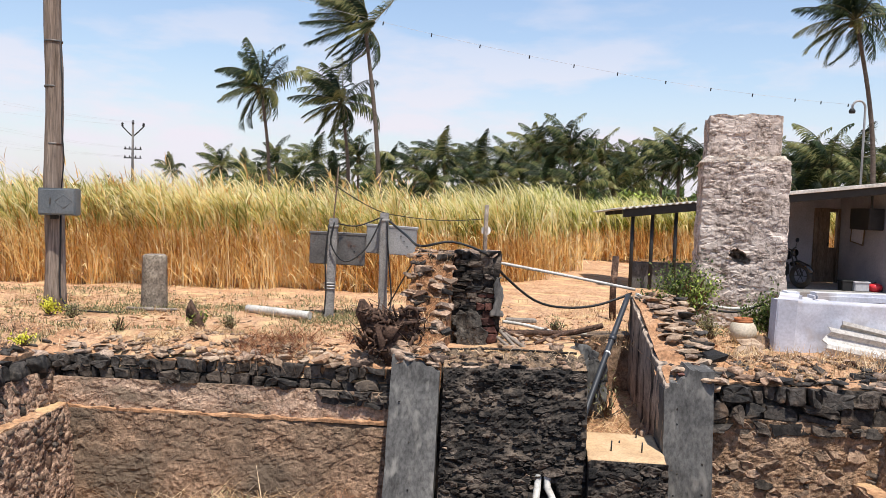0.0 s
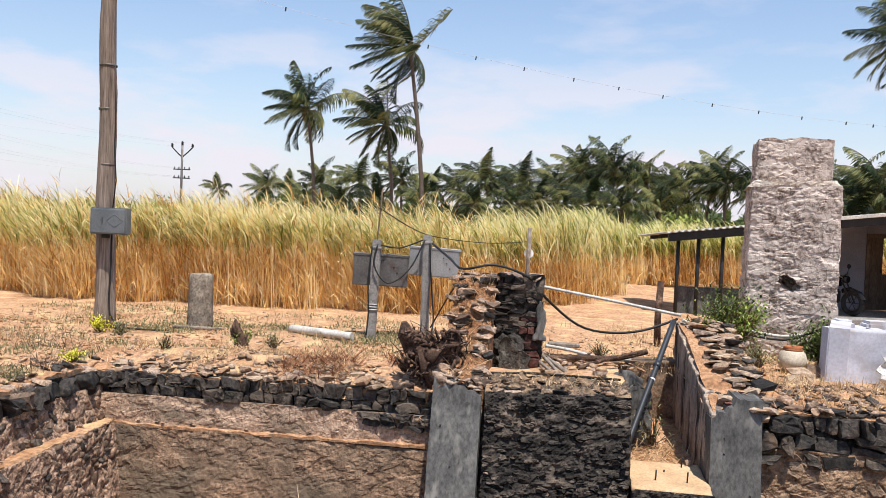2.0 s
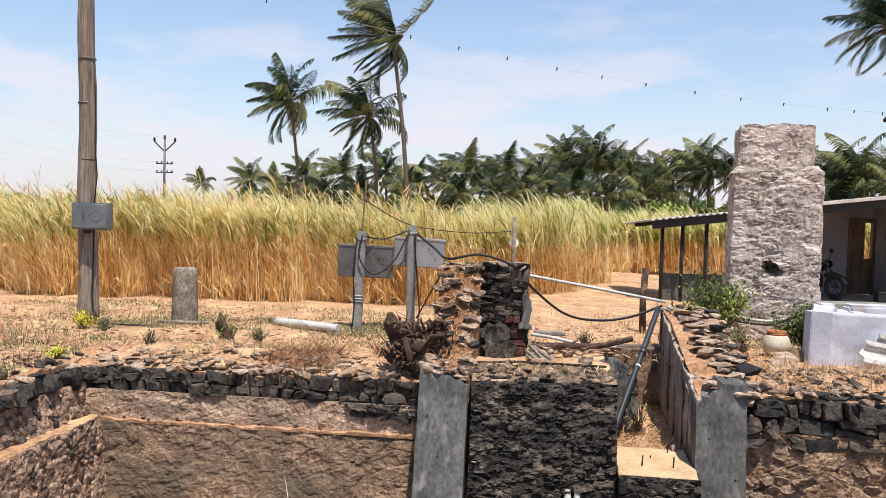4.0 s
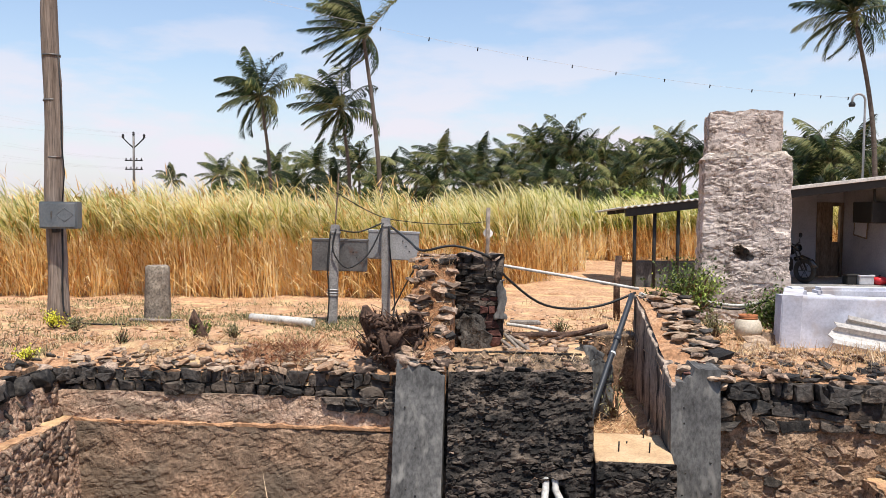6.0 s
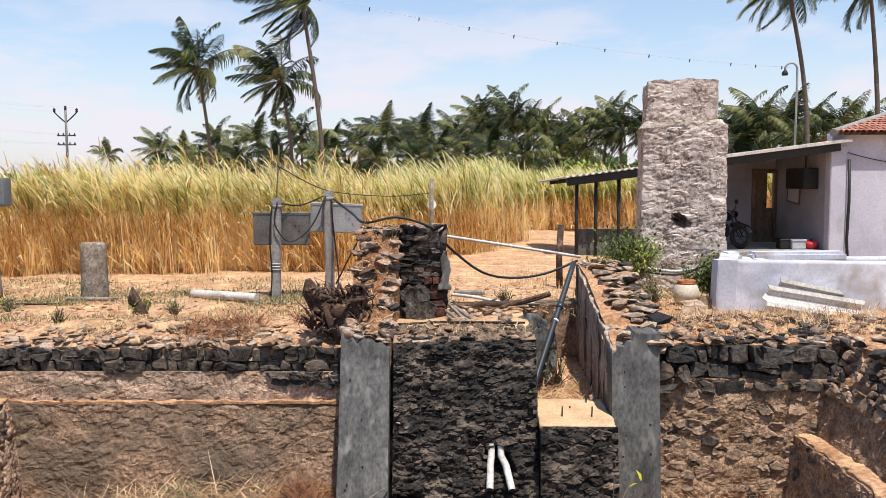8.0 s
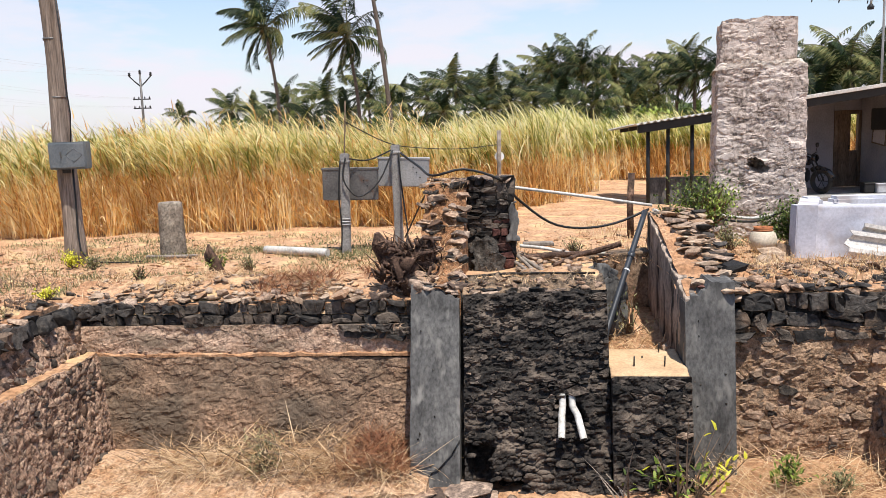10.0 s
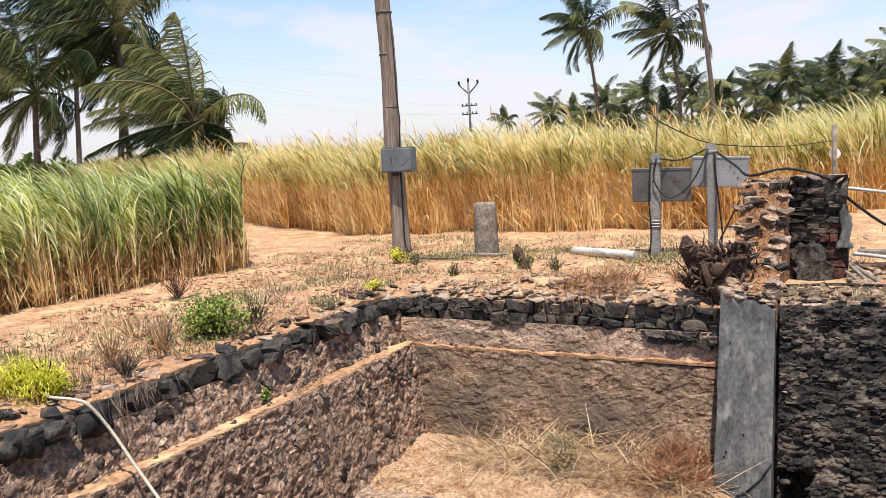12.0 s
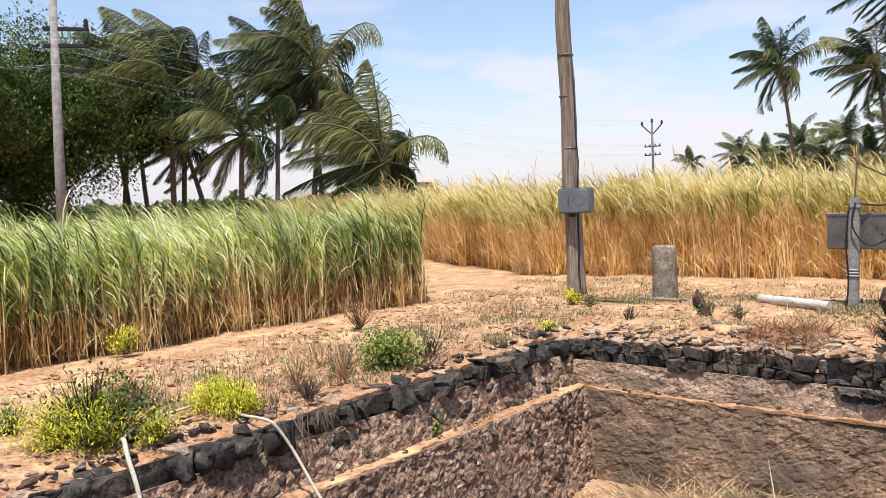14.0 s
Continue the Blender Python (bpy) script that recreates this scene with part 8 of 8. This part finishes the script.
pebbles("clods", 1500, on_ground(-8, 6, 0.3, 4.6, 0.9, 51, -0.1), (0.02, 0.10), CLODS, "crumbled clods of sandy earth on the bank")
pebbles("clods", 1300, on_ground(-8.2, -4.75, -6, 2.2, 0.9, 53, -0.1), (0.02, 0.10), CLODS, "crumbled clods of sandy earth beside the tank")
pebbles("pebbles", 500, on_ground(-8, 6, 0.2, 6, 0.8, 25, -0.2), (0.015, 0.06), BROWNS, "scattered pebbles on the sand")
pebbles("pebbles", 300, on_ground(-7.5, -4.6, -6, 2, 0.8, 26, -0.2), (0.015, 0.06), BROWNS, "scattered pebbles beside the ruts")
pebbles("rubble", 40, lambda n: local(rng.uniform(0.65, 1.5, n), rng.uniform(0.65, 2.4, n), rng.uniform(-0.03, 0.10, n)), (0.03, 0.15), PALES, "rubble heaped behind the coping")
pebbles("rubble", 45, lambda n: local(rng.uniform(0.65, 1.5, n), rng.uniform(0.65, 2.4, n), rng.uniform(-0.03, 0.10, n)), (0.04, 0.18), BROWNS, "brown rubble heaped behind the coping")
pebbles("rubble", 40, lambda n: local(rng.uniform(-0.46, 0.0, n), rng.uniform(-0.05, 0.2, n), rng.uniform(0.0, 0.1, n)), (0.05, 0.16), BROWNS, "stones on top of the buttress")
pebbles("rubble", 45, lambda n: local(rng.uniform(0.08, 1.54, n), rng.uniform(0.0, 0.5, n) ** 1.3, rng.uniform(0.0, 0.05, n) + 0.04), (0.02, 0.10), BANKS, "crumbled flakes on the coping")
litter("straw", 240, lambda n: local(rng.uniform(0.1, 1.5, n), rng.uniform(0.05, 0.6, n), rng.uniform(0.06, 0.12, n)), (0.05, 0.2), 0.006, STRAW, "dry grass on the coping", (0.6, 1.6))
litter("straw", 420, lambda n: (lambda v: local(rng.uniform(-0.44, 0.0, n), v, np.interp(v, [0, 0.25, 0.65, 0.95, 1.2, 1.62], [0.05, 0.20, 0.48, 0.84, 1.08, 1.12])))(rng.uniform(0.0, 1.5, n)), (0.05, 0.2), 0.007, STRAW, "dry straw caught on the broken wing wall", (0.5, 1.8))
pebbles("rubble", 70, lambda n: local(rng.uniform(-4.44, -4.2, n), rng.uniform(-6.5, 0.0, n), np.full(n, -0.595)), (0.01, 0.06), BANKS, "crumbled stones on the sandy ledge")
pebbles("rubble", 40, lambda n: local(rng.uniform(-4.2, -0.5, n), rng.uniform(0.0, 0.1, n), np.full(n, -0.62)), (0.01, 0.06), BANKS, "crumbled stones on the narrow ledge")
pebbles("rubble", 34, on_shelf(0.1, 1.5, -1.1, -0.7, -2.0), (0.05, 0.16), BROWNS, "dark stones at the foot of the wall")

# ---- the leafy tree and the far hedge ----
tree = thing("leafy_tree", "large dark broad-leaved tree behind the power pole", "tree", Matrix.Translation(polar(62.0, 36)))
rt = random.Random(3)
tips = []
part("trunk", tube("trunk", [(0, 0, -0.2), (0.1, 0, 1.5), (0.0, 0.1, 3.2)], 0.4, BARK, 10, taper=[0.5, 0.4, 0.34]), tree)
for k in range(16):
    a, e, l = k * 2.4, rt.uniform(0.15, 1.35), rt.uniform(3.6, 6.2)
    d = Vector((math.cos(a) * math.cos(e), math.sin(a) * math.cos(e), math.sin(e)))
    p0 = Vector((0, 0.05, rt.uniform(2.0, 3.2)))
    pts = [p0 + d * l * t + Vector((rt.uniform(-0.3, 0.3), rt.uniform(-0.3, 0.3), 0.4 * t * t)) * (t > 0) for t in (0, 0.35, 0.7, 1)]
    part("limb", tube("limb", pts, 0.15, BARK, 6, taper=[0.2, 0.13, 0.08, 0.03]), tree)
    tips += pts[1:]
n = 120000
cl = np.array([list(tips[i]) for i in rng.integers(0, len(tips), 320)]) + rng.normal(0, 0.75, (320, 3))
k = rng.integers(0, 320, n)
q = cl[k] + rng.normal(0, 1, (n, 3)) * rng.uniform(0.25, 0.6, (320, 1))[k] * [1, 1, 0.8]
q[:, 2] = np.maximum(q[:, 2], 0.6)
v, f = strips(q, rng.uniform(0, 6.3, n), rng.uniform(0.4, 1.6, n), rng.uniform(1.4, 2.6, n), rng.uniform(0.13, 0.22, n), rng.uniform(0.06, 0.10, n), seg=2, wind=np.full(n, 0.3))
part("crown", fast_mesh("crown", v, f, TREE_LEAF), tree)


def hedge(name, az0, az1, d0, d1, h, n, leaf, label):
    az = np.radians(rng.uniform(az0, az1, n))
    d = rng.uniform(d0, d1, n)
    top = h * (0.55 + 0.45 * np.array([noise.noise(Vector((a * 40, 0, 3))) for a in az]) + 0.2 * np.array([noise.noise(Vector((a * 160, 5, 3))) for a in az]))
    q = np.stack([-np.sin(az) * d, np.cos(az) * d, np.maximum(0.1, top * rng.uniform(0, 1, n) ** 0.6)], 1)
    sc = d0 / 100
    v, f = strips(q, rng.uniform(0, 6.3, n), rng.uniform(0.4, 1.6, n), rng.uniform(1.4, 2.6, n), rng.uniform(0.7, 1.5, n) * sc, rng.uniform(0.4, 0.8, n) * sc, seg=2)
    return tagged(part(name, fast_mesh(name, v, f, leaf)), label, "trees", kind="stuff")


hedge("far_trees", 40, 75, 150, 190, 5.5, 6000, TREE_LEAF, "line of low dark trees on the horizon")
hedge("far_trees", 24, 40, 220, 260, 4.0, 2500, TREE_LEAF, "line of low dark trees on the horizon")
hedge("undergrowth", -34, 16, 86, 100, 6.5, 14000, TREE_LEAF, "dark undergrowth of the palm grove")
hedge("undergrowth", 45, 60, 60, 70, 1.4, 2000, TREE_LEAF, "dark undergrowth below the palms")
